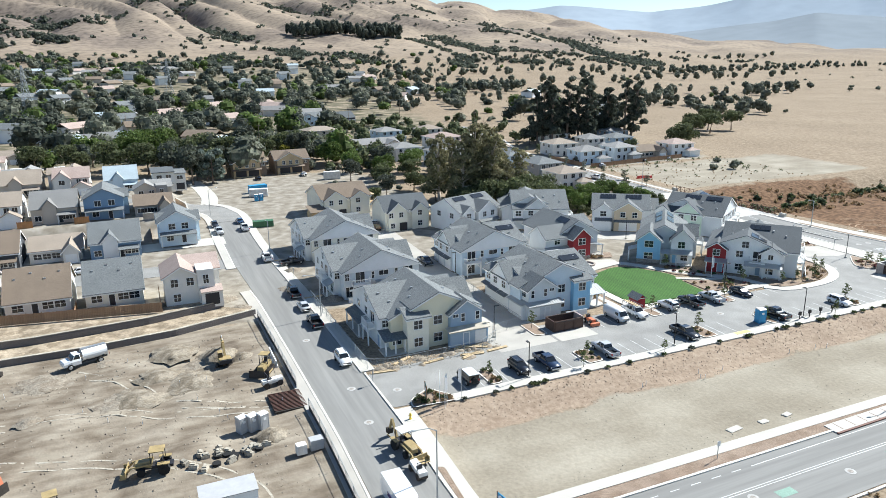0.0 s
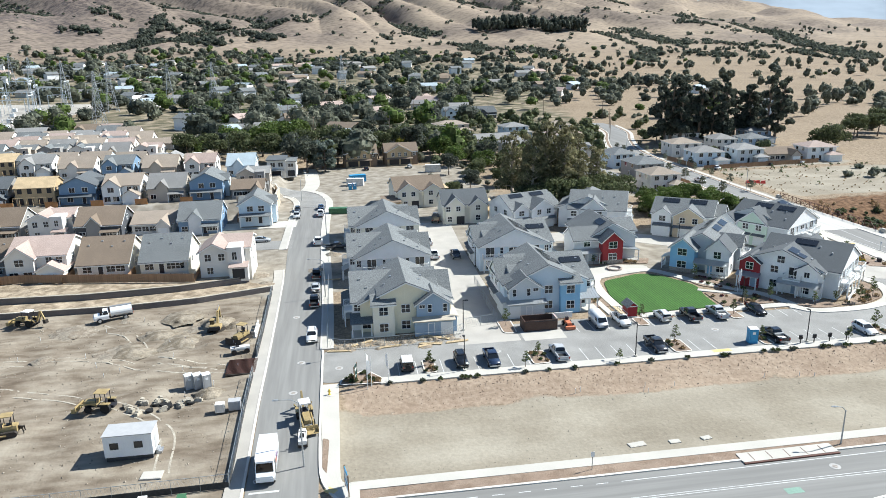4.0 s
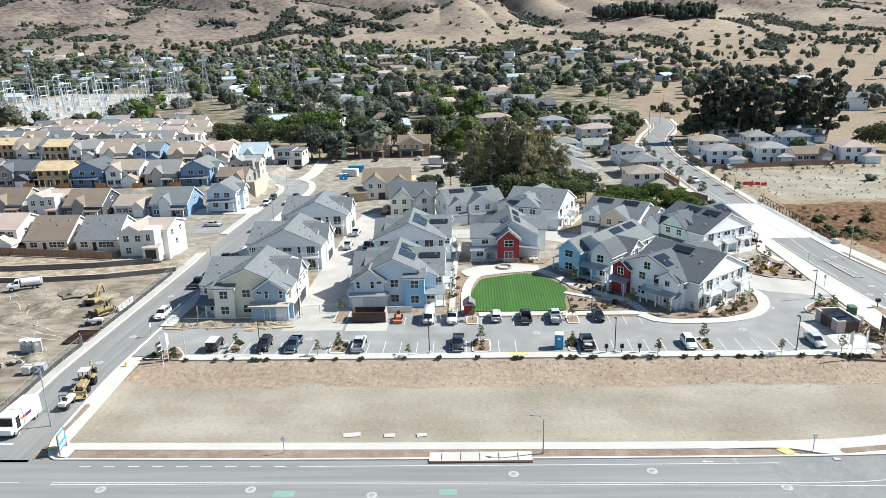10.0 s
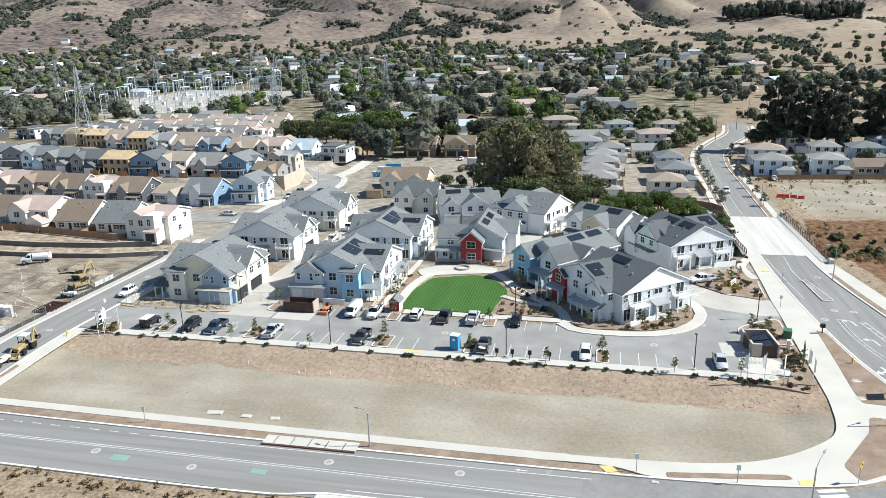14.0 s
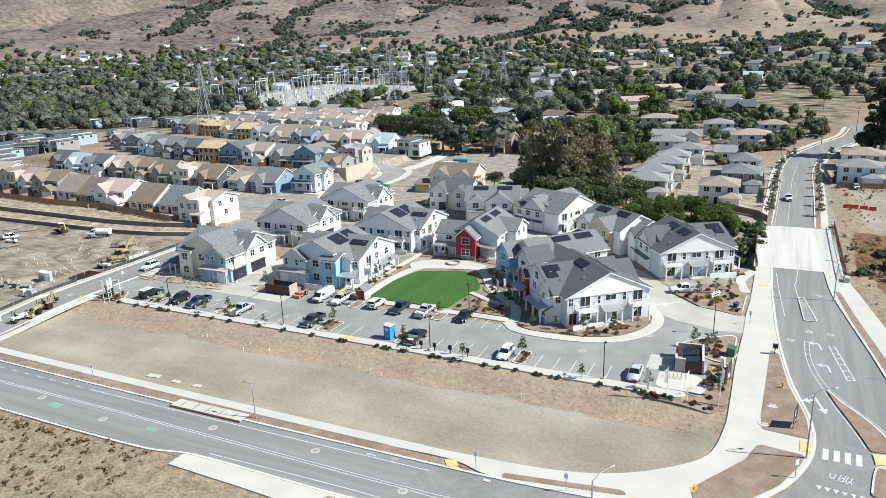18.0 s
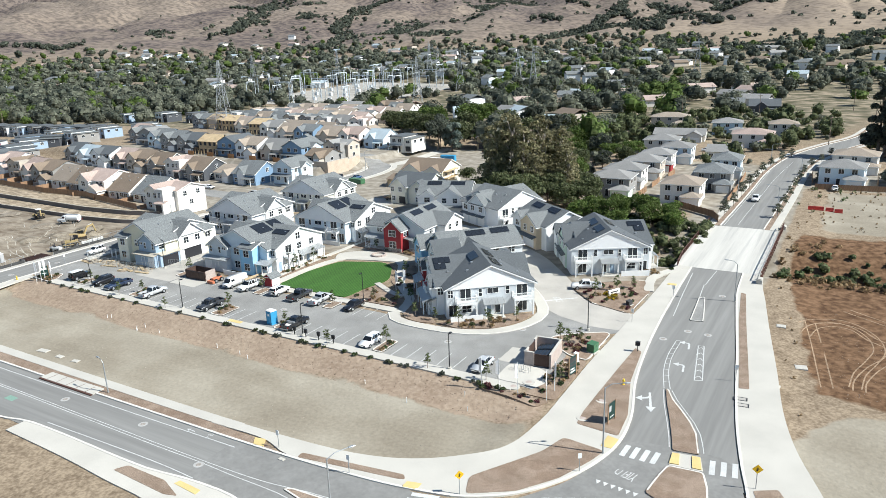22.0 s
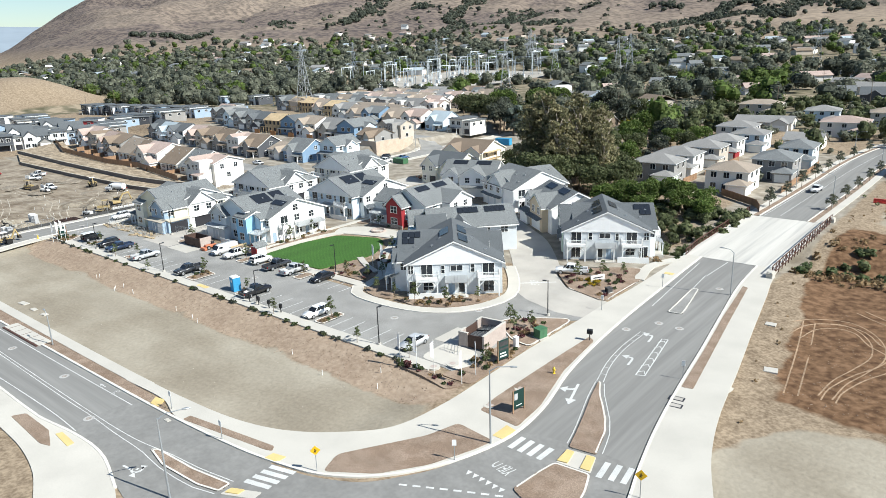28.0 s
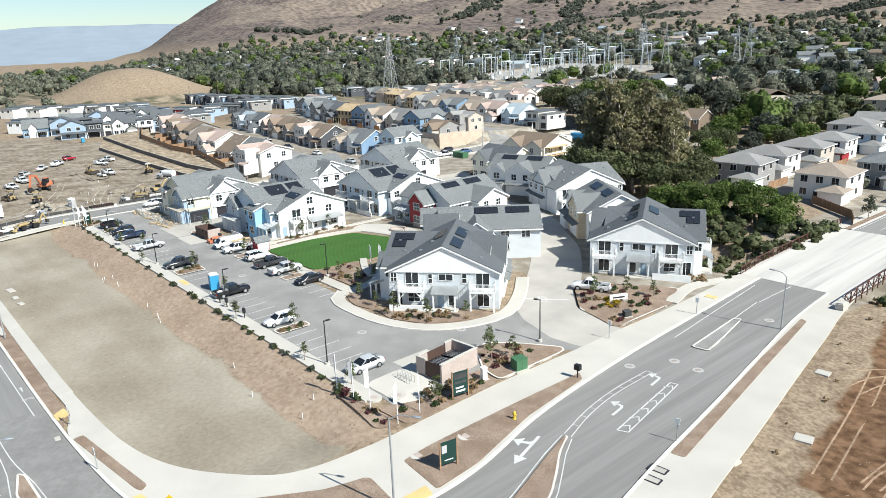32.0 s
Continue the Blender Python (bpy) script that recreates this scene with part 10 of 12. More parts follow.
def dozer(x, y, heading, label):
    t = thing("bulldozer", label, "bulldozer", ground_pose(x, y, heading), "building machines")
    crawler(t, 2.9, 0.5, 0.85)
    part("body", loft([(-1.4, 0.6, 0.62, 0.55, 0.5, 1.0, 1.35), (0.2, 0.6, 0.62, 0.55, 0.5, 1.0, 1.35), (0.3, 0.5, 0.54, 0.46, 0.5, 1.1, 1.5), (1.6, 0.48, 0.5, 0.42, 0.5, 1.0, 1.4)]), M["machine_yellow"], t)
    canopy(t, -0.95, 0.2, 0.6, 1.3, 2.7, M["machine_yellow"])
    part("blade", Shape().slab([(2.25, -1.5, 1.1), (2.4, -1.5, 0.12), (2.4, 1.5, 0.12), (2.25, 1.5, 1.1)], 0.1).box(2.1, -1.5, 0.1, 2.26, 1.5, 1.0), M["track_steel"], t, "worn steel blade")
    for side in (-1, 1):
        part("push_arm", Shape().bar((-0.2, side * 1.15, 0.4), (2.15, side * 1.15, 0.45), 0.14, 0.16), M["machine_yellow"], t)
    part("ripper", Shape().bar((-1.4, 0, 0.9), (-2.0, 0, 0.7), 0.2, 0.4).bar((-2.0, -0.4, 0.8), (-2.05, -0.4, 0.1), 0.12, 0.12).bar((-2.0, 0.4, 0.8), (-2.05, 0.4, 0.1), 0.12, 0.12), M["track_steel"], t)


def roller(x, y, heading, label):
    t = thing("road_roller", label, "road roller", ground_pose(x, y, heading), "building machines")
    for q in (-1.0, 1.0):
        part("drum", Shape().tube((q, -0.6, 0.42), (q, 0.6, 0.42), 0.43, 0.43, 20), M["track_steel"], t, "smooth steel drum")
    part("body", loft([(-1.5, 0.5, 0.55, 0.5, 0.6, 0.9, 1.1), (0.2, 0.5, 0.55, 0.5, 0.6, 0.95, 1.15), (1.5, 0.45, 0.5, 0.42, 0.6, 0.9, 1.2)]), M["machine_white"], t)
    part("roll_bar", Shape().bar((-0.9, -0.5, 1.0), (-0.9, -0.5, 2.1), 0.07, 0.07).bar((-0.9, 0.5, 1.0), (-0.9, 0.5, 2.1), 0.07, 0.07).bar((-0.9, -0.53, 2.1), (-0.9, 0.53, 2.1), 0.07, 0.07), M["dark_trim"], t), part("driver_seat", Shape().box(-0.6, -0.25, 1.1, -0.1, 0.25, 1.25).box(-0.7, -0.25, 1.15, -0.6, 0.25, 1.7), M["dark_trim"], t)


excavator(10, 104, 60, M["machine_yellow"], "yellow crawler excavator on churned bare soil", 30, 0.8), dozer(15, 98.4, -120, "yellow tracked loader by the fence"), roller(15.3, 94.0, 10, "small dark roller by the site entrance")
wheel_loader(26.5, 70.4, -80, "yellow backhoe loader parked at the kerb", True, "backhoe_loader"), roller(26.3, 65.6, 92, "small white road roller at the kerb")
wheel_loader(-0.8, 77.4, 170, "yellow wheel loader beside rubble"), dozer(-11.4, 73.4, 190, "yellow bulldozer on bare graded soil"), excavator(-21, 83.4, 170, M["machine_orange"], "orange crawler excavator on bare graded soil", 150, 1.25)
wheel_loader(-24, 113.2, 160, "yellow backhoe loader near the block wall", True, "backhoe_loader"), dozer(-38, 100, 20, "yellow bulldozer on the building site"), roller(-26, 100, 200, "dark road roller on bare soil")
t = thing("compact_tractor", "small faded orange tractor beside the bin store", "tractor", place(70.2, 94.4, -90), "building machines")
part("body", loft([(-1.0, 0.4, 0.45, 0.4, 0.4, 0.8, 1.0), (0.2, 0.4, 0.45, 0.4, 0.4, 0.8, 1.0), (1.2, 0.35, 0.4, 0.34, 0.4, 0.75, 1.0)]), M["machine_orange"], t), part("bucket", Shape().box(1.3, -0.8, 0.1, 1.9, 0.8, 0.6), M["machine_orange"], t), part("seat", Shape().box(-0.8, -0.25, 1.0, -0.3, 0.25, 1.5), M["dark_trim"], t), wheel_set(t, (-0.7, 0.8), 0.75, 0.42, 0.3)

# ---- street lamps ----
M["pole_grey"] = material("galvanised_pole", (0.38, 0.4, 0.41), 0.5, 0.5, 0.05, 0.3, 0.08, 2.0, 0.0)
M["lamp_black"] = material("black_pole", (0.02, 0.021, 0.023), 0.5, 0, 0.05, 0.2, 0.05, 2.0, 0.0)
M["toilet_blue"] = material("blue_plastic", (0.05, 0.28, 0.5), 0.5, 0, 0.04, 0.3, 0.06, 1.0, 0.0)
M["grey_plastic"] = material("grey_plastic", (0.42, 0.42, 0.42), 0.5, 0, 0.04, 0.3, 0.06, 1.0, 0.0)
M["sign_green"] = material("green_board", (0.012, 0.04, 0.034), 0.5, 0, 0.04, 0.3, 0.06, 1.0, 0.0)
M["box_green"] = material("green_enamel", (0.06, 0.15, 0.075), 0.5, 0, 0.05, 0.3, 0.08, 1.0, 0.0)
M["sign_yellow"] = material("yellow_sign", (0.75, 0.45, 0.02), 0.5, 0, 0.03, 0.3, 0.05, 1.0, 0.0)
M["hydrant"] = material("yellow_enamel", (0.72, 0.5, 0.06), 0.45, 0, 0.05, 0.2, 0.08, 1.0, 0.0)
M["bin_brown"] = material("dark_brown_boards", (0.075, 0.045, 0.035), 0.7, 0, 0.15, 0.2, 0.12, 1.5, 0.1)
M["silt_cloth"] = material("dark_silt_cloth", (0.055, 0.055, 0.055), 0.9, 0, 0.2, 0.3, 0.25, 2.0, 0.1)
M["cloth"] = material("white_flag_cloth", (0.78, 0.78, 0.78), 0.8, 0, 0.04, 0.2, 0.05, 1.0, 0.0)
M["rubble"] = material("rubble", (0.36, 0.325, 0.265), 0.95, 0, 0.25, 0.2, 0.2, 1.5, 0.4, vary=0.2)
M["red_plastic"] = material("red_plastic", (0.5, 0.06, 0.05), 0.5, 0, 0.04, 0.3, 0.06, 1.0, 0.0)


def on(x, y):
    return float(level(x, y))


def lot_lamp(x, y, turn=0, h=5.6):
    t = thing("lamp_post", "slim black parking lot lamp post", "lamp post", pose(x, y, on(x, y), 0, 0, turn), "parking lamps")
    part("base", shared(("lamp_base",), lambda: Shape().tube((0, 0, -0.2), (0, 0, 0.35), 0.3, 0.3, 12), M["concrete"]), None, t, "round concrete base")
    part("pole", shared(("lot_pole", h), lambda: Shape().tube((0, 0, 0.3), (0, 0, h), 0.085, 0.06, 8), M["lamp_black"]), None, t)
    part("head", shared(("lot_head",), lambda: Shape().bar((0, 0, 0), (0.55, 0, 0.06), 0.07, 0.07).box(0.25, -0.17, 0.0, 0.8, 0.17, 0.1), M["lamp_black"]), None, t, "", pose(0, 0, h - 0.15))


def street_lamp(x, y, turn, h=9.0, reach=2.4):
    t = thing("street_lamp", "tall galvanised street lamp with a curved arm", "street lamp", pose(x, y, on(x, y), 0, 0, turn), "street lamps")
    part("pole", shared(("street_pole", h), lambda: Shape().tube((0, 0, -0.2), (0, 0, h - 0.5), 0.11, 0.07, 8), M["pole_grey"]), None, t)
    part("arm", shared(("street_arm", h, reach), lambda: Shape().tube((0, 0, h - 0.6), (reach * 0.35, 0, h - 0.1), 0.05, 0.045, 6).tube((reach * 0.35, 0, h - 0.1), (reach, 0, h), 0.045, 0.04, 6), M["pole_grey"]), None, t)
    part("lamp_head", shared(("street_head",), lambda: loft([(-0.1, 0.08, 0.1, 0.06, -0.05, 0.0, 0.06), (0.2, 0.14, 0.16, 0.1, -0.06, 0.0, 0.08), (0.6, 0.08, 0.1, 0.06, -0.05, 0.0, 0.04)]), M["pole_grey"]), None, t, "", pose(reach, 0, h))


for x in (49.6, 76.5, 105.4, 133.1):
    lot_lamp(x, 80.4, 90)
lot_lamp(104.7, 98, -90), lot_lamp(146, 103, 200), lot_lamp(112, 138, 200), lot_lamp(52.2, 96, 0), lot_lamp(61, 130, 180, 5.0)
street_lamp(91.8, 54.1, 170, 5.2, 1.2), street_lamp(159, 70.7, 30, 9, 2.2), street_lamp(26.6, 60.8, 180), street_lamp(164.6, 127.3, 180, 7.5, 1.6), street_lamp(28.6, 118, 180, 8), street_lamp(139.8, 45.3, 60, 9, 2.4), street_lamp(28.4, 166, 180, 8), street_lamp(164.4, 196, 180, 8), street_lamp(152.2, 214, 0, 8), street_lamp(166, 246, 180, 8), street_lamp(154.6, 272, 0, 8), street_lamp(20, 214, 20, 8)


# ---- posts, signs, boxes ----
def sign_post(x, y, turn, label, board, mat, h=2.4, back=None):
    t = thing("road_sign", label, "road sign", pose(x, y, on(x, y) + 0.1, 0, 0, turn), "road signs")
    part("post", shared(("sign_post", h), lambda: Shape().box(-0.035, -0.035, -0.3, 0.035, 0.035, h), M["pole_grey"]), None, t)
    w, tall = board
    if mat is M["sign_yellow"]:
        q = w * 0.7
        part("board", Shape().add([(0, -0.05, h - q), (q, -0.05, h), (0, -0.05, h + q), (-q, -0.05, h), (0, -0.08, h - q), (q, -0.08, h), (0, -0.08, h + q), (-q, -0.08, h)], [(0, 1, 2, 3), (7, 6, 5, 4), (0, 4, 5, 1), (1, 5, 6, 2), (2, 6, 7, 3), (3, 7, 4, 0)]), mat, t, "yellow diamond sign")
        part("symbol", Shape().bar((0, -0.09, h - 0.2), (0, -0.09, h + 0.2), 0.1, 0.02).bar((-0.15, -0.09, h - 0.15), (0.15, -0.09, h + 0.05), 0.07, 0.02), M["lamp_black"], t)
    else:
        part("board", Shape().box(-w / 2, -0.07, h - tall, w / 2, -0.04, h + 0.05), mat, t)


sign_post(147.9, 56.6, 50, "yellow pedestrian crossing sign on a steel post", (0.75, 0.75), M["sign_yellow"]), sign_post(175.2, 71.5, 20, "yellow pedestrian crossing sign at the kerb", (0.8, 0.8), M["sign_yellow"])
for x, y, d in ((154.6, 124.5, 0), (169.6, 95.4, 10), (157.8, 66.2, 40), (134.9, 54.3, 0), (60, 54.3, 0), (124, 54.6, 0), (28.4, 88, 90), (151.2, 110, 180), (29, 142, 90)):
    sign_post(x, y, d, "small white traffic sign on a post", (0.45, 0.6), M["trim"], 2.3)
t = thing("parcel_post", "black mailbox on a short post by the pavement", "mailbox", pose(155.2, 98.9, on(155.2, 98.9) + 0.1, 0, 0, 10))
part("post", Shape().box(-0.06, -0.06, -0.2, 0.06, 0.06, 1.0), M["lamp_black"], t), part("box", Shape().box(-0.35, -0.25, 1.0, 0.35, 0.25, 1.6), M["lamp_black"], t)
for x, y in ((104, 80.0), (106.4, 80.0), (109.1, 80.0), (112.1, 80.0)):
    t = thing("charging_post", "black charging post at the stall's end", "charging post", pose(x, y, on(x, y) + 0.12), "charging posts")
    part("stem", shared(("charge_stem",), lambda: Shape().box(-0.06, -0.06, -0.2, 0.06, 0.06, 0.8), M["lamp_black"]), None, t), part("unit", shared(("charge_unit",), lambda: Shape().box(-0.26, -0.14, 0.75, 0.26, 0.14, 1.4), M["lamp_black"]), None, t), part("screen", shared(("charge_screen",), lambda: Shape().box(-0.14, 0.14, 1.1, 0.14, 0.15, 1.3), M["glass"]), None, t)


def board_sign(x, y, turn, w, h, z0, label, face, bars):
    """A two-posted site sign; its small print is plain bars."""
    t = thing("site_sign", label, "sign board", pose(x, y, on(x, y) + 0.05, 0, 0, turn), "site signs")
    for q in (-w / 2, w / 2):
        part("post", Shape().box(q - 0.06, -0.06, -0.4, q + 0.06, 0.06, h + 0.1), M["wood_fence"], t)
    part("board", Shape().box(-w / 2 + 0.06, -0.04, z0, w / 2 - 0.06, 0.04, h), face, t)
    for a, b, c, d, mat in bars:
        for side in (-1, 1):
            part("print", Shape().box(a * w, side * 0.046 - 0.006, z0 + b * (h - z0), c * w, side * 0.046 + 0.006, z0 + d * (h - z0)), mat, t)


board_sign(149.4, 86.7, 78, 1.9, 3.1, 0.5, "dark green sale board on brown posts", M["sign_green"], [(-0.38, 0.48, 0.38, 0.58, M["silt_cloth"]), (-0.38, 0.68, 0.38, 0.93, M["silt_cloth"]), (-0.3, 0.1, 0.3, 0.18, M["trim"]), (-0.3, 0.26, 0.2, 0.33, M["trim"])])
board_sign(157.8, 77.7, 78, 1.7, 2.7, 0.5, "dark green sign board with a pale arrow", M["sign_green"], [(-0.4, 0.5, -0.1, 0.85, M["grey_plastic"]), (-0.25, 0.14, 0.25, 0.18, M["trim"])])
board_sign(33.4, 80.3, 75, 1.6, 2.4, 0.4, "green and white estate sign on posts", M["sign_green"], [(-0.3, 0.62, 0.3, 0.78, M["trim"]), (-0.3, 0.2, 0.2, 0.26, M["trim"])])
board_sign(31.6, 55.0, 100, 2.2, 2.7, 0.5, "blue and white site sign on posts", M["toilet_blue"], [(-0.38, 0.5, 0.38, 0.9, M["trim"]), (-0.38, 0.12, 0.38, 0.3, M["trim"])])


def flag(x, y, turn, h=4.6):
    t = thing("feather_flag", "white feather flag on a slim white pole", "flag", pose(x, y, float(land(x, y)), 0, 0, turn), "feather flags")
    part("pole", shared(("flag_pole", h), lambda: Shape().tube((0, 0, -0.2), (0, 0, h), 0.045, 0.035, 6), M["trim"]), None, t)
    part("cloth", shared(("flag_cloth", h), lambda: Shape().prism([(0.05, -0.012), (0.45, -0.02), (0.45, 0.008), (0.05, 0.012)], lambda a, b: 2.2 + 0.5 * a, lambda a, b: h - 0.1 - 0.7 * a), M["cloth"]), None, t, "limp white cloth")


for k, (x, y) in enumerate(((35, 77.5), (35, 79.3), (35.6, 78.2), (38.1, 79), (139.8, 77.5), (142.2, 78), (144.8, 78.3), (148.7, 78.9), (148.7, 81.7), (107.6, 104.5), (108.6, 105.6))):
    flag(x, y, 20 + 37 * k)


def cabinet_box(x, y, w, d, h, mat, label, turn=0, name="utility_box", ground_z=None):
    t = thing(name, label, "utility box", pose(x, y, (on(x, y) if ground_z is None else ground_z) + 0.08, 0, 0, turn), "utility boxes")
    part("base", Shape().box(-w / 2 - 0.15, -d / 2 - 0.15, -0.3, w / 2 + 0.15, d / 2 + 0.15, 0.1), M["concrete"], t, "concrete base"), part("case", Shape().box(-w / 2, -d / 2, 0.1, w / 2, d / 2, h), mat, t), part("lid", Shape().slab([(-w / 2 - 0.04, -d / 2 - 0.04, h + 0.04), (w / 2 + 0.04, -d / 2 - 0.04, h + 0.04), (w / 2 + 0.04, d / 2 + 0.04, h + 0.1), (-w / 2 - 0.04, d / 2 + 0.04, h + 0.1)], 0.08), mat, t), part("door_seam", Shape().box(-0.015, -d / 2 - 0.008, 0.2, 0.015, -d / 2, h - 0.1), M["dark_trim"], t)


cabinet_box(149.2, 95.9, 1.5, 1.2, 1.35, M["box_green"], "green transformer box in the mulch", 80), cabinet_box(148.3, 91.2, 0.6, 0.5, 1.4, M["trim"], "white meter cabinet in the mulch", 80), cabinet_box(148.6, 117.4, 1.0, 0.7, 0.8, M["silt_cloth"], "low dark box in the flower bed", 70)
for x, y, mat, lab in ((4.4, 56.4, "box_green", "green utility box on bare ground"), (6.6, 56.2, "box_green", "small green utility box by the pavement"), (9.4, 56.2, "trim", "white utility cabinet by the pavement"), (13.6, 55.9, "box_green", "green utility box near the corner")):
    cabinet_box(x, y, 0.9, 0.7, 1.0, M[mat], lab)


def hydrant(x, y):
    t = thing("fire_hydrant", "yellow fire hydrant on a concrete pad", "fire hydrant", pose(x, y, on(x, y) + 0.12), "hydrants")
    part("pad", Shape().box(-0.6, -0.5, -0.3, 0.6, 0.5, 0.0), M["concrete"], t), part("barrel", Shape().tube((0, 0, 0), (0, 0, 0.7), 0.14, 0.13, 12).tube((0, 0, 0.7), (0, 0, 0.88), 0.16, 0.05, 12).tube((0, 0, 0), (0, 0, 0.06), 0.2, 0.2, 12), M["hydrant"], t), part("nozzle", Shape().tube((-0.24, 0, 0.52), (0.24, 0, 0.52), 0.07, 0.07, 8), M["hydrant"], t)


hydrant(156.4, 87.6), hydrant(29.6, 76.4)
for x, y, w, d in ((177, 105, 1.6, 1.4), (173, 119, 1.4, 1.2), (174.6, 90, 1.9, 1.5), (174.4, 96.5, 1.3, 1.1), (67.6, 59, 2.2, 1.0), (72.5, 58.8, 1.4, 0.8), (76.7, 58.8, 1.3, 0.8), (155.8, 89.8, 1.1, 0.9), (154.6, 92.2, 1.2, 1.0), (9, 62, 2.4, 1.6), (152.5, 100.5, 0.9, 0.7), (126, 52.9, 0.8, 0.5), (147, 90.0, 0.7, 0.6), (147.4, 95.6, 0.8, 0.6)):
    thing("vault_lid", "flat concrete utility vault lid in the ground", "vault lid", pose(x, y, float(land(x, y)), 0, 0, (x * 7) % 20 - 6), "vault lids", shape=Shape().box(-w / 2, -d / 2, -0.2, w / 2, d / 2, 0.09).box(-w / 2 + 0.12, -d / 2 + 0.12, 0.09, w / 2 - 0.12, d / 2 - 0.12, 0.105), mat=M["concrete"])
for x, y in ((143.6, 79.6), (144.9, 81.8), (155.2, 82.2), (154.4, 77)):
    t = thing("access_cover", "round cover in a wide concrete collar", "access cover", pose(x, y, max(float(land(x, y)), on(x, y)) + 0.06), "access covers", shape=Shape().tube((0, 0, -0.3), (0, 0, 0.07), 0.85, 0.85, 24), mat=M["concrete"])
    part("lid", Shape().tube((0, 0, 0.07), (0, 0, 0.085), 0.42, 0.42, 18), M["tan_block"], t)
# bus stop pad
laid("bus_pad", pad([(78, 52.4), (90.4, 52.6), (90.4, 54.5), (78, 54.3)], 0.17, r=0.2), M["concrete"], "raised pale concrete bus stop pad", "bus stop pad")
laid("bus_pad_edge", strip([(78, 52.25), (90.4, 52.42)], 0.14, -0.14, 0.16), M["rust_rail"], "red-brown edge of the bus stop", "edging")
for k in range(5):
    laid("bus_pad_joint", strip([(79.5 + 2.3 * k, 52.6), (79.5 + 2.3 * k, 54.2)], 0.05, -0.05, 0.178), M["rust_rail"], "red-brown joint in the concrete pad", "joint")


# ---- portable toilets ----
def toilet(x, y, turn, mat, label, z=None, k=1.0):
    t = thing("portable_toilet", label, "portable toilet", pose(x, y, (on(x, y) if z is None else z) + 0.02, 0, 0, turn) @ Matrix.Diagonal((k, k, k, 1)), "portable toilets")
    tint = mat.name
    part("cabin", shared(("toilet_cabin", tint), lambda: Shape().box(-0.56, -0.56, 0.12, 0.56, 0.56, 2.05).box(-0.6, -0.6, 0.0, 0.6, 0.6, 0.14), mat), None, t)
    for q in (-0.58, 0.58):
        part("corner_rib", shared(("toilet_rib", tint), lambda: Shape().box(-0.04, -0.6, 0.1, 0.04, -0.54, 2.05), mat), None, t, "", pose(q * 0.95, 0, 0))
    part("door", shared(("toilet_door", tint), lambda: Shape().box(-0.42, -0.6, 0.2, 0.42, -0.56, 1.95), mat), None, t), part("roof", shared(("toilet_roof",), lambda: loft([(-0.6, 0.6, 0.6, 0.4, 2.05, 2.1, 2.22), (0.6, 0.6, 0.6, 0.4, 2.05, 2.1, 2.22)]), M["machine_white"]), None, t, "white domed roof")
    part("notice", shared(("toilet_notice",), lambda: Shape().box(-0.2, -0.612, 1.35, 0.2, -0.6, 1.7), M["trim"]), None, t)


toilet(97, 82.2, -10, M["toilet_blue"], "blue portable toilet in a parking stall", k=1.15)
for k in range(3):
    toilet(9.4 + 1.25 * k, 83 - 0.2 * k, 25, M["grey_plastic"], "grey portable toilet on bare ground", float(land(9.4 + 1.25 * k, 83)))
toilet(36, 229, 0, M["toilet_blue"], "blue portable toilet beside new houses"), toilet(37.5, 229.4, 10, M["toilet_blue"], "blue portable toilet by a container"), toilet(-128, 121, 0, M["toilet_blue"], "blue portable toilet at the site edge", 0.1)

# ---- bin stores ----
t = thing("bin_store", "dark brown bin store with board walls", "bin store", pose(62.2, 93.3, 0.02), "bin stores")
for a in ((0, 0, 5.8, 0.15), (0, 2.7, 5.8, 2.85), (0, 0.15, 0.15, 2.7)):
    part("wall", Shape().box(a[0], a[1], 0, a[2], a[3], 1.9), M["bin_brown"], t)
part("end_wall", Shape().box(5.65, 0.15, 0, 5.9, 2.7, 2.0), M["tan_block"], t, "tan block end wall")
for k in range(3):
    part("gate", Shape().box(0.25 + 1.8 * k, -0.06, 0.15, 1.95 + 1.8 * k, -0.01, 1.8), M["bin_brown"], t), part("gate_frame", Shape().box(0.2 + 1.8 * k, -0.09, 1.7, 2.0 + 1.8 * k, -0.06, 1.8).box(0.2 + 1.8 * k, -0.09, 0.15, 2.0 + 1.8 * k, -0.06, 0.25), M["dark_trim"], t)
laid("bin_pad", pad([(61.4, 89.6), (68.6, 89.6), (68.6, 93.2), (61.4, 93.2)], 0.03, r=0), M["concrete"], "concrete pad before a bin store", "pad")
t = thing("bin_store", "tan block bin store with dark bins inside", "bin store", pose(142.1, 86.6, on(142, 88) + 0.02, 0, 0, 6), "bin stores")
for x0, y0, x1, y1, nm in ((3.7, 0, 3.95, 6.0, "wall"), (0, 5.75, 3.7, 6.0, "wall"), (0, 0.25, 0.22, 1.6, "wall"), (0, 4.6, 0.22, 5.75, "wall"), (0, 0, 1.4, 0.25, "wall")):
    part(nm, Shape().box(x0, y0, -0.2, x1, y1, 2.05), M["tan_block"], t), part("coping", Shape().box(x0 - 0.04, y0 - 0.04, 2.05, x1 + 0.04, y1 + 0.04, 2.13), M["concrete"], t)
part("gate", Shape().box(1.45, 0.05, 0.1, 3.65, 0.12, 1.9), M["bin_brown"], t, "dark boarded gate")
part("side_gate", Shape().box(0.05, 1.65, 0.1, 0.12, 4.55, 1.9), M["bin_brown"], t, "dark boarded side gate")
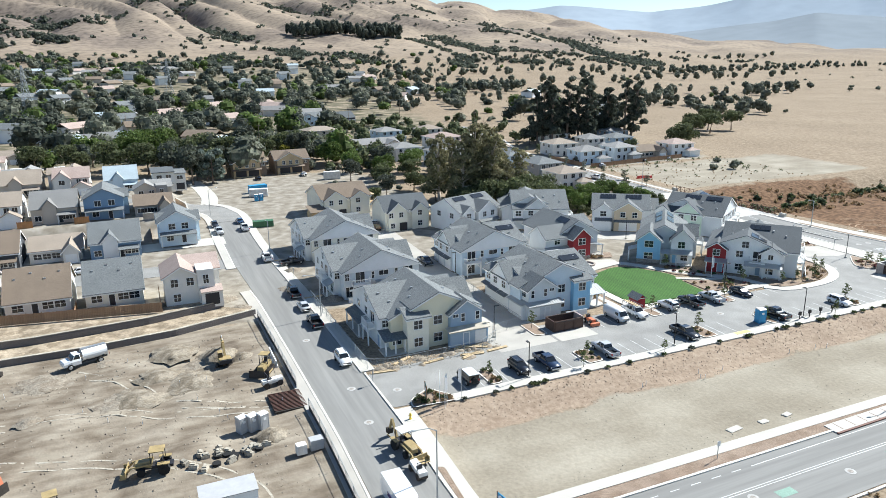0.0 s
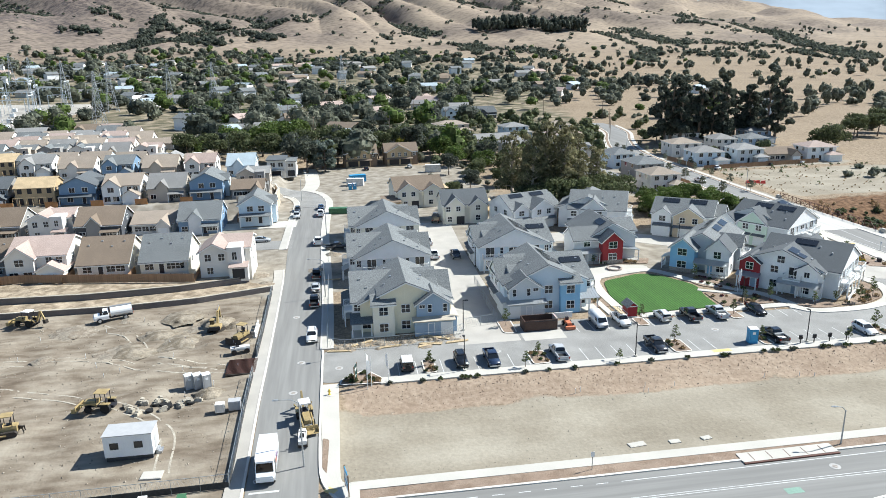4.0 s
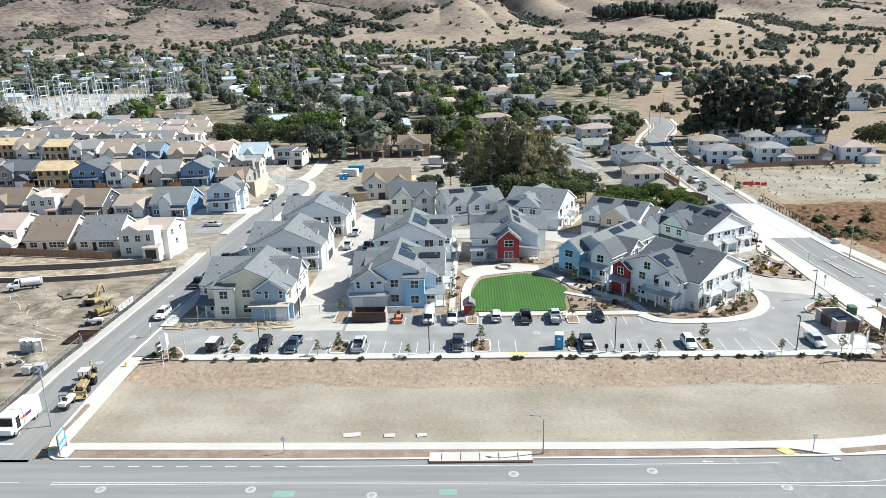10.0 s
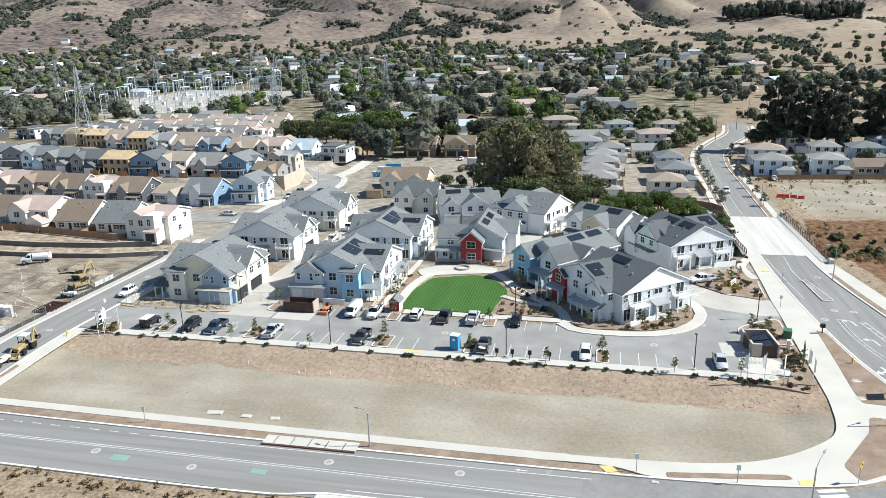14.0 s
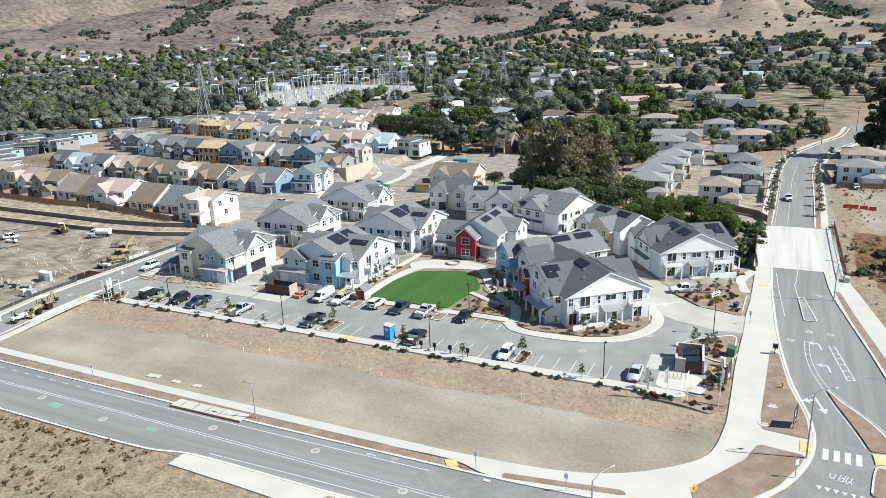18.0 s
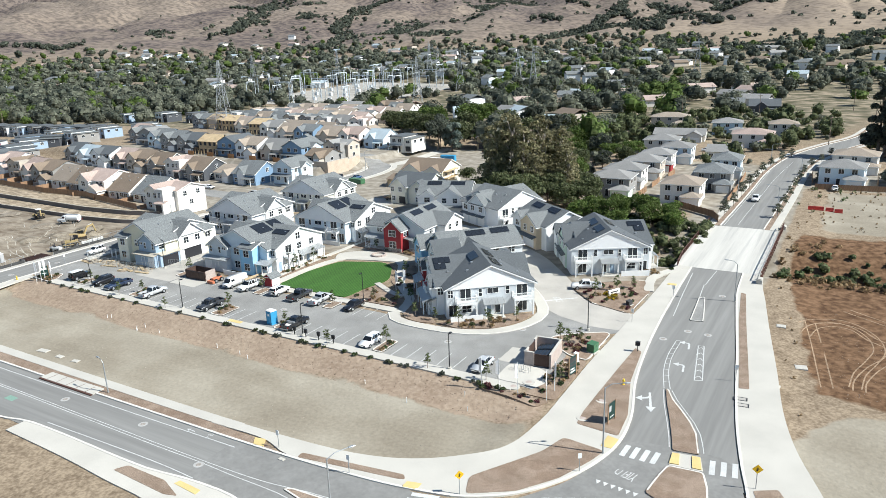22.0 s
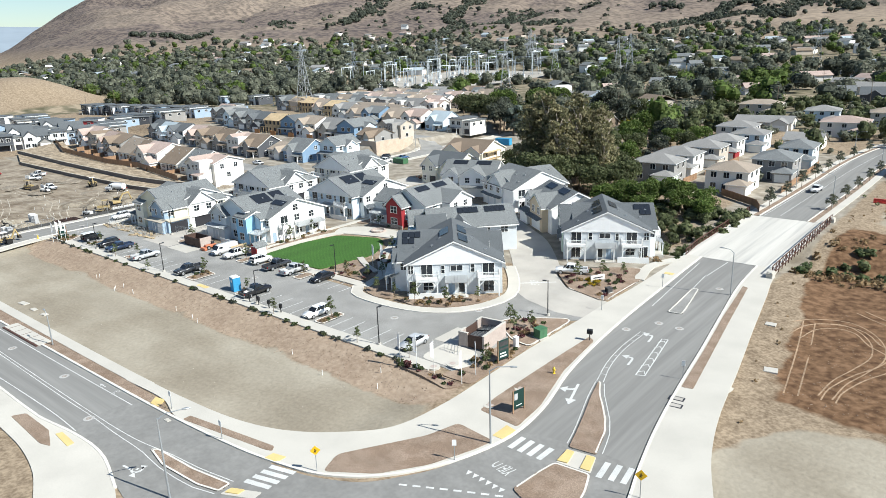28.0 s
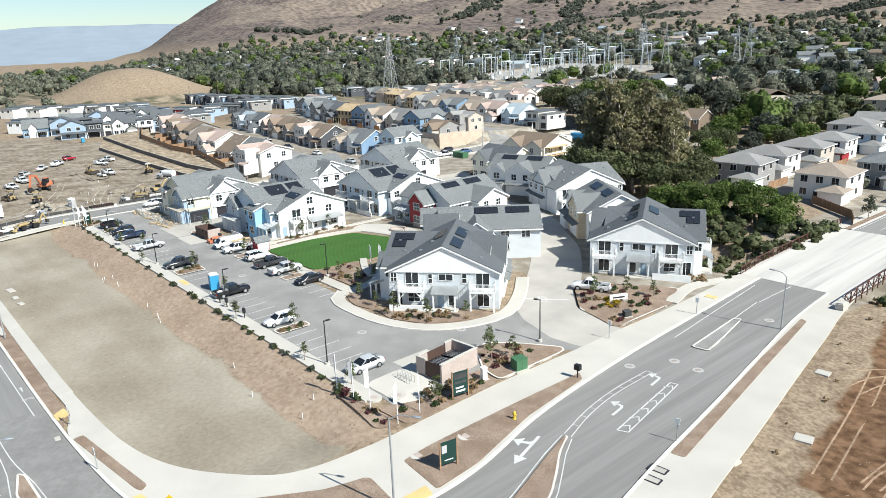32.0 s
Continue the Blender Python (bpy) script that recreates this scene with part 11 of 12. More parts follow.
for k in range(2):
    bn = thing("dumpster", "dark steel dumpster with a sloping lid", "dumpster", pose(143.2 - 0.25 * k, 88.3 + 2.3 * k, on(143, 88) + 0.05, 0, 0, 6), "dumpsters")
    part("tub", Shape().box(-0.2, -0.9, 0.1, 2.0, 0.9, 1.3), M["silt_cloth"], bn), part("lid", Shape().slab([(-0.25, -0.95, 1.4), (2.05, -0.95, 1.75), (2.05, 0.95, 1.75), (-0.25, 0.95, 1.4)], 0.08), M["solar"], bn, "black plastic lid")
    for q in (0.3, 0.9, 1.5):
        part("rib", Shape().box(q, -0.96, 1.42 + 0.15 * q, q + 0.05, 0.96, 1.47 + 0.16 * q), M["dark_trim"], bn)
laid("road_corner", pad([(136, 80.2), (147, 80.4), (147.2, 84), (146.2, 93), (141, 96), (136, 92)], 0.015, r=0.5), M["asphalt"], "asphalt corner of the parking lot", "parking lot")
laid("bin_pad_east", pad([(138, 86.2), (142, 86.5), (141.4, 91.8), (138, 91.4)], 0.03, r=0), M["concrete"], "concrete pad before the bin gate", "pad")
laid("walk_racks", pad([(140.2, 80.6), (146.6, 81), (146.9, 84), (145.6, 86.5), (140, 86.4)], 0.05, r=1.6), M["concrete"], "pale concrete corner with bicycle racks", "pavement")
for k in range(5):
    t = thing("bicycle_rack", "steel hoop bicycle rack on concrete", "bicycle rack", pose(141.6 + 0.55 * k, 84.6, on(143, 84) + 0.05), "bicycle racks")
    part("hoop", shared(("hoop",), lambda: Shape().tube((0, -0.35, -0.05), (0, -0.35, 0.75), 0.03).tube((0, 0.35, -0.05), (0, 0.35, 0.75), 0.03).tube((0, -0.35, 0.75), (0, -0.2, 0.9), 0.03).tube((0, -0.2, 0.9), (0, 0.2, 0.9), 0.03).tube((0, 0.2, 0.9), (0, 0.35, 0.75), 0.03), M["steel"]), None, t)
t = thing("garden_shed", "small red and white shed with a gable roof", "shed", pose(81.8, 96.2, on(82, 97) + 0.05), "")
part("wall", Shape().box(0, 0, -0.1, 1.8, 2.4, 2.0).add([(0, 0, 2.0), (1.8, 0, 2.0), (0.9, 0, 2.7), (0, 2.4, 2.0), (1.8, 2.4, 2.0), (0.9, 2.4, 2.7)], [(0, 1, 2), (5, 4, 3), (0, 2, 5, 3), (1, 4, 5, 2)]), M["red"], t, "red boarded wall"), part("panel", Shape().box(1.8, 0.1, 0, 1.84, 2.3, 1.9), M["trim"], t, "white side panel"), part("gable_board", Shape().box(0.1, -0.05, 0.0, 1.7, 0, 0.12).box(0, -0.05, 1.9, 1.8, 0, 2.05), M["trim"], t)
part("roof", Shape().slab([(-0.25, -0.3, 1.88), (0.9, -0.3, 2.78), (0.9, 2.7, 2.78), (-0.25, 2.7, 1.88)], 0.08).slab([(2.05, 2.7, 1.88), (0.9, 2.7, 2.78), (0.9, -0.3, 2.78), (2.05, -0.3, 1.88)], 0.08), M["shingle"], t)
t = thing("picket_fence", "low white solid board fence", "fence", pose(67.9, 98.3, 0.02), "fences")
for k in range(12):
    part("board", shared(("low_board",), lambda: Shape().box(0.01, -0.02, 0.0, 0.36, 0.02, 1.05), M["trim"]), None, t, "", pose(0.37 * k, 0, 0))
part("cap_rail", Shape().box(-0.05, -0.05, 1.05, 4.5, 0.05, 1.1), M["trim"], t)
t = thing("monument_sign", "low pale stone monument sign in the flowers", "sign", pose(144.8, 120.7, on(145, 120) + 0.1, 0, 0, 62), "")
part("base", Shape().box(-1.5, -0.3, -0.2, 1.5, 0.3, 0.25), M["stone"], t), part("panel", Shape().box(-1.35, -0.15, 0.25, 1.35, 0.15, 1.05), M["stucco"], t), part("print", Shape().box(-0.9, -0.165, 0.55, 0.9, -0.15, 0.75), M["dark_trim"], t)
t = thing("fire_pit", "low round block seat wall by the lawn", "seat wall", pose(90.2, 123.4, 0.05), "")
for k in range(16):
    a = 2 * math.pi * k / 16
    part("block", shared(("pit_block",), lambda: Shape().box(-0.27, -0.16, 0, 0.27, 0.16, 0.45), M["tan_block"]), None, t, "", pose(1.5 * math.cos(a), 1.5 * math.sin(a), 0, 0, 0, math.degrees(a) + 90))


# ---- fences ----
def run_points(pts, step):
    out = []
    for (x0, y0), (x1, y1) in zip(pts, pts[1:]):
        n = max(1, round(math.dist((x0, y0), (x1, y1)) / step))
        out += [(x0 + (x1 - x0) * k / n, y0 + (y1 - y0) * k / n) for k in range(n)]
    return out + [pts[-1]]


def chain_fence(pts, label, h=1.8, cloth=0.8, z=land):
    t = thing("chain_link_fence", label, "fence", None, "site fences")
    line_pts = run_points(pts, 3.0)
    post = shared(("fence_post", h), lambda: Shape().tube((0, 0, -0.3), (0, 0, h), 0.035, 0.035, 6), M["pole_grey"])
    s = Shape()
    for x, y in line_pts:
        part("post", post, None, t, "", pose(x, y, float(z(x, y))))
    for (x0, y0), (x1, y1) in zip(line_pts, line_pts[1:]):
        a, b = Vector((x0, y0, float(z(x0, y0)))), Vector((x1, y1, float(z(x1, y1))))
        up = Vector((0, 0, 1))
        part("rail", Shape().bar(a + up * h, b + up * h, 0.045, 0.045), M["pole_grey"], t)
        for k in range(7):
            q = a.lerp(b, k / 7)
            s.bar(q + up * 0.05, a.lerp(b, min(1, (k + 1.6) / 7)) + up * h, 0.014, 0.014).bar(q + up * h, a.lerp(b, min(1, (k + 1.6) / 7)) + up * 0.05, 0.014, 0.014)
        if cloth:
            n = (b - a).cross(up).normalized() * 0.02
            part("cloth", Shape().add([a - n, b - n, b + n, a + n, a - n + up * cloth, b - n + up * cloth, b + n + up * cloth, a + n + up * cloth], [(3, 2, 1, 0), (4, 5, 6, 7), (0, 1, 5, 4), (1, 2, 6, 5), (2, 3, 7, 6), (3, 0, 4, 7)]), M["silt_cloth"], t, "dark silt cloth")
    tagged(part("wire_mesh", s, M["pole_grey"], t), kind="stuff")


chain_fence([(18.2, 91.5), (18.2, 104), (18.0, 122)], "chain-link site fence with dark silt cloth"), chain_fence([(18.3, 58.5), (18.3, 84.5)], "chain-link fence with dark cloth by the pavement")
chain_fence([(18.3, 58.2), (-10, 57.6), (-45, 57.2)], "chain-link fence with silt cloth along the road"), chain_fence([(29.2, 93), (32, 91.6), (48, 92.0), (52, 95)], "temporary wire fence round unfinished townhouses", 1.8, 0, level), chain_fence([(52.4, 97), (58.6, 98.2), (58.8, 120)], "temporary wire fence along the alley", 1.8, 0, level), chain_fence([(29.2, 93), (29.2, 128)], "temporary wire fence beside the pavement", 1.8, 0, level)


def board_fence(pts, h, mat, label, z=land, board=0.30):
    """A timber fence: every board a part along the nearer stretches."""
    t = thing("board_fence", label, "fence", None, "timber fences")
    k = 0
    for (x0, y0), (x1, y1) in zip(pts, pts[1:]):
        length, turn = math.dist((x0, y0), (x1, y1)), math.degrees(math.atan2(y1 - y0, x1 - x0))
        n = max(1, round(length / board))
        me = shared(("fence_board", h, board, mat.name), lambda: Shape().box(0.006, -0.012, 0.05, board - 0.006, 0.012, h), mat)
        for i in range(n):
            x, y = x0 + (x1 - x0) * i / n, y0 + (y1 - y0) * i / n
            part("board", me, None, t, "", pose(x, y, float(z(x, y)) + 0.02 * math.sin(3.7 * k), 0, 0, turn))
            k += 1
        for i in range(0, n, max(1, round(2.4 / board))):
            x, y = x0 + (x1 - x0) * i / n, y0 + (y1 - y0) * i / n
            part("post", shared(("wood_post", h, mat.name), lambda: Shape().box(-0.05, 0.02, -0.3, 0.05, 0.12, h + 0.06), mat), None, t, "", pose(x, y, float(z(x, y)), 0, 0, turn))


def terrace(x, y):
    """The ground behind the two block walls."""
    return float(level(x, y)) + 2.1


board_fence([(-138, 149), (-100, 136.4), (-52, 131.6)], 1.8, M["wood_fence"], "long cedar board fence above block walls", terrace, 0.6), board_fence([(-52, 131.6), (-33, 133), (2.5, 126.7)], 1.8, M["wood_fence"], "cedar board fence above the block walls", terrace, 0.4)
board_fence([(139, 197), (150, 188.4), (152.2, 183.4)], 1.8, M["wood_fence"], "cedar fence stepping down to the bridge", level, 0.45), board_fence([(150.6, 207), (150.3, 229.5)], 1.7, M["wood_fence"], "cedar fence along the curving road", level, 0.6), board_fence([(150.2, 232), (149.4, 250)], 1.7, M["wood_fence"], "cedar fence beside the pavement", level, 0.6), board_fence([(170.7, 235.4), (195, 238), (222, 240)], 1.7, M["wood_fence"], "cedar fence above the graded field", land, 0.6), board_fence([(168.4, 262), (169.6, 240)], 1.7, M["wood_fence"], "cedar fence round a corner garden", level, 0.6)
yard = shared(("yard_panel",), lambda: Shape().box(0, -0.03, 0.0, 2.4, 0.03, 1.75).box(-0.06, -0.06, -0.2, 0.06, 0.06, 1.85).box(0, -0.05, 0.3, 2.4, -0.03, 0.42).box(0, -0.05, 1.4, 2.4, -0.03, 1.52), M["wood_fence"])
for x0, y0, n in ((2.4, 128, 5), (-11.6, 130, 3), (-24.2, 131, 3), (-36.6, 132, 3), (-49, 133, 3), (-61.4, 134.6, 3), (-74.4, 136.8, 3), (-87.6, 139.4, 3), (-100.4, 142, 3), (3, 188, 5), (-11.4, 189, 5), (-24, 190, 5), (-37, 192, 5), (-50, 194, 5), (-63.6, 196, 5), (-1, 232, 5), (-15.6, 233, 5), (-29, 235, 5), (-43, 237, 5), (-58, 240, 5), (126, 205, 4), (126, 221, 4), (127, 238, 4), (187, 246, 4), (203.6, 246, 4), (219, 246, 4), (3, 266, 4), (-11, 268, 4), (-26, 270, 4), (-41, 272, 4)):
    t = thing("yard_fence", "cedar fence between two back gardens", "fence", pose(x0, y0, on(x0, y0) + (1.5 if y0 < 145 and x0 < 5 else 0.0), 0, 0, 90), "yard fences")
    for k in range(n):
        part("panel", yard, None, t, "", pose(2.4 * k, 0, 0))

# ---- block retaining walls ----
def block_wall(name, pts, z0, h, label):
    """A dry-laid block wall with a capping; courses and blocks as real pieces on the nearer stretch."""
    t = thing(name, label, "retaining wall", None, "retaining walls", "structure")
    cap = Shape()
    core = Shape()
    for (x0, y0), (x1, y1) in zip(pts, pts[1:]):
        a, b = Vector((x0, y0, 0)), Vector((x1, y1, 0))
        d = (b - a).normalized()
        nrm = Vector((-d.y, d.x, 0))
        za, zb = float(level(x0, y0)) + z0, float(level(x1, y1)) + z0
        q = [a, b, b + nrm * 0.5, a + nrm * 0.5]
        core.prism([(p.x, p.y) for p in q], min(za, zb) - 0.9, max(za, zb) + h)
        c = [a - nrm * 0.06, b - nrm * 0.06, b + nrm * 0.45, a + nrm * 0.45]
        cap.prism([(p.x, p.y) for p in c], max(za, zb) + h, max(za, zb) + h + 0.1)
    part("core", core, M["block"], t), part("cap", cap, M["rubble"], t, "pale capping blocks")
    return t


def block_faces(t, pts, z0, h, size=0.8):
    me = shared(("wall_block", size), lambda: loft([(0.012, 0.09, 0.09, 0.09, 0.0, 0.1, 0.19), (size - 0.012, 0.09, 0.09, 0.09, 0.0, 0.1, 0.19)]), M["block"])
    made = 0
    for (x0, y0), (x1, y1) in zip(pts, pts[1:]):
        length, turn = math.dist((x0, y0), (x1, y1)), math.degrees(math.atan2(y1 - y0, x1 - x0))
        zt = max(float(level(x0, y0)), float(level(x1, y1))) + z0
        for row in range(int(h / 0.2)):
            for i in range(int(length / size)):
                f = (i + 0.5 * (row % 2)) * size / length
                if f > 1 - size / length or made > 295:
                    continue
                part("block", me, None, t, "", pose(x0 + (x1 - x0) * f, y0 + (y1 - y0) * f, zt + 0.2 * row, 0, 0, turn))
                made += 1


LOW = [(-96, 118.6), (-50, 117.6), (-9, 118), (4, 119.6), (18, 124)]
TOP = [(-124, 128), (-70, 124.6), (-17, 123), (0, 124.6), (13, 128)]
w = block_wall("wall_lower", LOW, -0.1, 1.1, "lower dark block retaining wall on the building site")
block_faces(w, LOW[2:], -0.1, 1.1)
w = block_wall("wall_upper", TOP, 0.9, 1.2, "upper dark block retaining wall below a cedar fence")
block_faces(w, TOP[2:], 0.9, 1.2)
laid("terrace_low", between([(-96, 118.8), (-50, 117.9), (-9, 118.3), (4, 119.9), (18, 124.3)][::-1], [(-124, 128), (-70, 124.6), (-17, 123), (0, 124.6), (13, 128)][::-1], 30, 0.92), M["dry_bank"], "gravel terrace between block walls", "terrace")
laid("terrace_top", between([(-124, 128.4), (-70, 125), (-17, 123.4), (0, 125), (13, 128.4)][::-1], [(-138, 152), (-100, 141), (-52, 136), (-17, 136), (4, 132)][::-1], 30, 2.05), M["dry_bank"], "bare soil bank above block walls", "terrace")

# ---- the building site ----
t = thing("site_office", "white flat-roofed office trailer on blocks", "trailer", pose(2.9, 65.4, float(land(5, 66))), "")
part("body", Shape().box(0, 0, 0.55, 5.6, 2.9, 3.35), M["white_batten"], t), part("roof", Shape().box(-0.1, -0.1, 3.35, 5.7, 3.0, 3.45), M["grey_plastic"], t), part("skirt", Shape().box(0.1, 0.1, 0.0, 5.5, 2.8, 0.55), M["silt_cloth"], t)
for q in (1.2, 4.0):
    part("window", Shape().box(q - 0.5, -0.03, 1.6, q + 0.5, 0.02, 2.5), M["glass"], t), part("window_frame", Shape().box(q - 0.56, -0.04, 1.54, q + 0.56, 0.0, 1.6).box(q - 0.56, -0.04, 2.5, q + 0.56, 0.0, 2.56), M["trim"], t)
part("door", Shape().box(5.6, 1.0, 0.6, 5.64, 1.9, 2.6), M["grey_plastic"], t), part("step", Shape().box(5.6, 0.9, 0.0, 6.3, 2.0, 0.3).box(5.6, 0.9, 0.3, 5.95, 2.0, 0.55), M["steel"], t)
t = thing("rumble_plate", "ribbed steel rumble plate at the site entrance", "rumble plate", pose(14, 85.6, float(level(16, 88)) + 0.05), "")
part("plate", Shape().box(0, 0, -0.2, 4.4, 5.6, 0.02), M["track_steel"], t)
for k in range(14):
    part("bar", shared(("rumble_bar",), lambda: Shape().box(0, -0.06, 0.02, 4.4, 0.06, 0.12), M["rust_rail"]), None, t, "", pose(0, 0.3 + 0.38 * k, 0))


def heap(x, y, r, h, label, mat, seed, name="mound"):
    rng = np.random.default_rng(seed)
    v, f, n = [(0, 0, h * 0.9)], [], 22
    for ring, (q, z) in enumerate(((0.2, 0.86), (0.4, 0.66), (0.62, 0.4), (0.82, 0.16), (1.05, -0.12))):
        for i in range(n):
            a, k = 2 * math.pi * i / n, 1 + 0.42 * (rng.random() - 0.5)
            v.append((r * q * k * math.cos(a), r * q * k * math.sin(a), h * (z + 0.3 * (rng.random() - 0.5) * (1 - q))))
    f += [(0, 1 + i, 1 + (i + 1) % n) for i in range(n)]
    for ring in range(4):
        f += [(1 + ring * n + i, 1 + (ring + 1) * n + i, 1 + (ring + 1) * n + (i + 1) % n, 1 + ring * n + (i + 1) % n) for i in range(n)]
    thing(name, label, "mound", pose(x, y, float(land(x, y))), "soil mounds", shape=Shape().add(v, f), mat=mat, smooth=True)


M["soil"] = material("loose_soil", (0.27, 0.235, 0.185), 0.95, 0, 0.3, 0.25, 0.2, 2.0, 0.6, second=(0.2, 0.165, 0.125))
rs = random.Random(5)
M["dark_soil"] = material("damp_soil", (0.185, 0.152, 0.11), 0.95, 0, 0.3, 0.25, 0.25, 2.0, 0.6, second=(0.25, 0.215, 0.165))
for k in range(12):
    heap(rs.uniform(-60, 12), rs.uniform(94, 114), rs.uniform(1.6, 4.2), rs.uniform(0.15, 0.4), "low spread heap of loose brown soil", M["soil"], k)
for x, y, r, h in ((9.5, 108, 3.4, 1.5), (5.0, 100.5, 4.0, 0.7), (0.5, 104, 3.2, 0.6), (-2.5, 98, 4.4, 0.7), (3, 111, 3.6, 0.6), (12.6, 80.2, 2.2, 0.9), (13, 106, 2.0, 0.8)):
    heap(x, y, r, h, "mound of damp dug soil", M["dark_soil"], int(120 + x))
for k in range(16):
    heap(rs.uniform(31, 51), rs.uniform(90.6, 93.4), rs.uniform(0.6, 1.4), rs.uniform(0.2, 0.5), "spoil heap beside unfinished townhouses", M["soil"], 50 + k)
for k, (x, y) in enumerate(((26.5, 136), (33, 126), (30, 148), (36, 158), (47, 168), (44, 152), (16, 128), (14, 135))):
    heap(x, y, rs.uniform(1.2, 2.4), rs.uniform(0.4, 0.9), "spoil heap on a building plot", M["soil"], 70 + k)


def stones(name, n, x0, x1, y0, y1, lo, hi, label, mat, seed, keep=None):
    """Loose stones or clods, joined: past counting."""
    rng, s = random.Random(seed), Shape()
    for _ in range(n):
        x, y, r = rng.uniform(x0, x1), rng.uniform(y0, y1), rng.uniform(lo, hi)
        if keep and not keep(x, y):
            continue
        z = float(land(x, y)) - 0.05
        p = [(x + r * rng.uniform(0.6, 1.2) * math.cos(a), y + r * rng.uniform(0.6, 1.2) * math.sin(a), z + r * rng.uniform(-0.1, 0.3)) for a in (0, 1.3, 2.6, 3.9, 5.1)]
        top = (x, y, z + r * rng.uniform(0.5, 0.9))
        s.add(p + [top], [(i, (i + 1) % 5, 5) for i in range(5)])
    ob = thing(name, label, "stones", kind="stuff", shape=s, mat=mat)


stones("lot_stones", 1500, 32, 146, 57.4, 73, 0.03, 0.12, "loose stones and clods on the bare lot", M["rubble"], 1, lambda x, y: y < 59.4 or y > 70.5 or (x * 7 + y * 13) % 5 < 0.8)
stones("bank_clods", 1600, 32, 146, 72, 78.4, 0.05, 0.14, "clods and straw tufts on the bank", M["mulch"], 4)
stones("site_rubble", 2600, -70, 17, 60, 116, 0.05, 0.2, "rubble and clods on the building site", M["soil"], 2)
stones("plot_rubble", 700, 29.8, 52, 90.8, 95, 0.06, 0.22, "rubble beside unfinished townhouses", M["rubble"], 3)
stones("field_clods", 1400, 176, 230, 98, 130, 0.04, 0.12, "clods on the tilled field", M["mulch"], 6)
for k in range(26):
    x, y = rs.uniform(2, 13), rs.uniform(75.4, 79.4)
    if k % 3:
        thing("waste_block", "broken concrete block on bare ground", "rubble", pose(x, y, float(land(x, y)), rs.uniform(-20, 20), 0, rs.uniform(0, 180)), "site debris", shape=Shape().box(-0.5, -0.3, -0.1, 0.5, 0.3, 0.4).box(-0.2, -0.25, 0.4, 0.4, 0.2, 0.55), mat=M["rubble"])
    else:
        thing("old_tyre", "old black tyre on bare ground", "tyre", pose(x, y, float(land(x, y))), "site debris", shape=Shape().tube((0, 0, 0), (0, 0, 0.3), 0.5, 0.5, 14), mat=M["rubber"])
for x, y, w, d, h, mat, lab in ((16.9, 75, 1.6, 1.2, 1.3, "grey_plastic", "pale crate near the site fence"), (15.0, 74.6, 1.2, 1.0, 1.2, "stucco", "white crate near the site fence"), (31.7, 193, 5.5, 2.3, 1.6, "box_green", "green waste skip beside the street"), (39, 244, 6, 2.4, 2.5, "toilet_blue", "blue storage container by new houses"), (38, 236.6, 6, 2.4, 2.5, "machine_white", "white storage container by new houses"), (69, 258, 6, 2.4, 2.8, "machine_white", "white box trailer beside the trees")):
    t = thing("storage_container" if w > 5 else "crate", lab, "container", pose(x, y, on(x, y) + 0.05, 0, 0, rs.uniform(-12, 12)), "containers")
    part("body", Shape().box(-w / 2, -d / 2, 0.0, w / 2, d / 2, h), M[mat], t)
    for k in range(int(w * 2)):
        part("rib", Shape().box(-w / 2 + 0.1 + 0.5 * k, -d / 2 - 0.04, 0.1, -w / 2 + 0.25 + 0.5 * k, -d / 2, h - 0.1), M[mat], t)
for k in range(4):
    t = thing("water_barrier", "white plastic water barrier by the fence", "barrier", pose(17.0, 100.2 + 1.5 * k, float(land(17, 100)), 0, 0, 88), "barrier panels", shape=Shape().box(-0.65, -0.25, -0.05, 0.65, 0.25, 0.2).box(-0.65, -0.1, 0.2, 0.65, 0.1, 1.1), mat=M["machine_white"])
for x, y in ((171.8, 207), (173.6, 207.5), (175.9, 208), (178, 208)):
    thing("barrier", "red plastic road barrier on bare ground", "barrier", pose(x, y, float(land(x, y)) - 0.03, 0, 0, 10), "road barriers", shape=Shape().box(-0.95, -0.25, -0.1, 0.95, 0.25, 0.3).box(-0.95, -0.12, 0.3, 0.95, 0.12, 1.0), mat=M["red_plastic"])
stake = Shape().box(-0.03, -0.03, -0.2, 0.03, 0.03, 0.75).mesh("survey_stake", M["trim"])
for k in range(30):
    x, y = (rs.uniform(34, 143), rs.uniform(71.5, 75.5)) if k < 13 else (rs.uniform(-20, 16), rs.uniform(78, 114))
    ob = new("survey_stake", stake)
    ob.matrix_world = pose(x, y, float(land(x, y)) - 0.02, rs.uniform(-4, 4), rs.uniform(-4, 4), 0)
    tagged(ob, "white wooden survey stake in bare soil", "stake", "survey stakes")
for k in range(14):
    x, y = (rs.uniform(30, 52), rs.uniform(90.6, 95)) if k < 8 else (rs.uniform(28, 50), rs.uniform(126, 170))
    t = thing("timber_stack", "stack of raw timber boards on the ground", "timber stack", pose(x, y, float(land(x, y)), 0, 0, rs.uniform(-30, 30)), "timber stacks")
    for j in range(4):
        part("timber", shared(("timber_board",), lambda: Shape().box(-1.8, -0.14, 0, 1.8, 0.14, 0.09), M["wood_frame"]), None, t, "", pose(0.1 * j, 0.32 * (j % 2), 0.1 * (j // 2)))


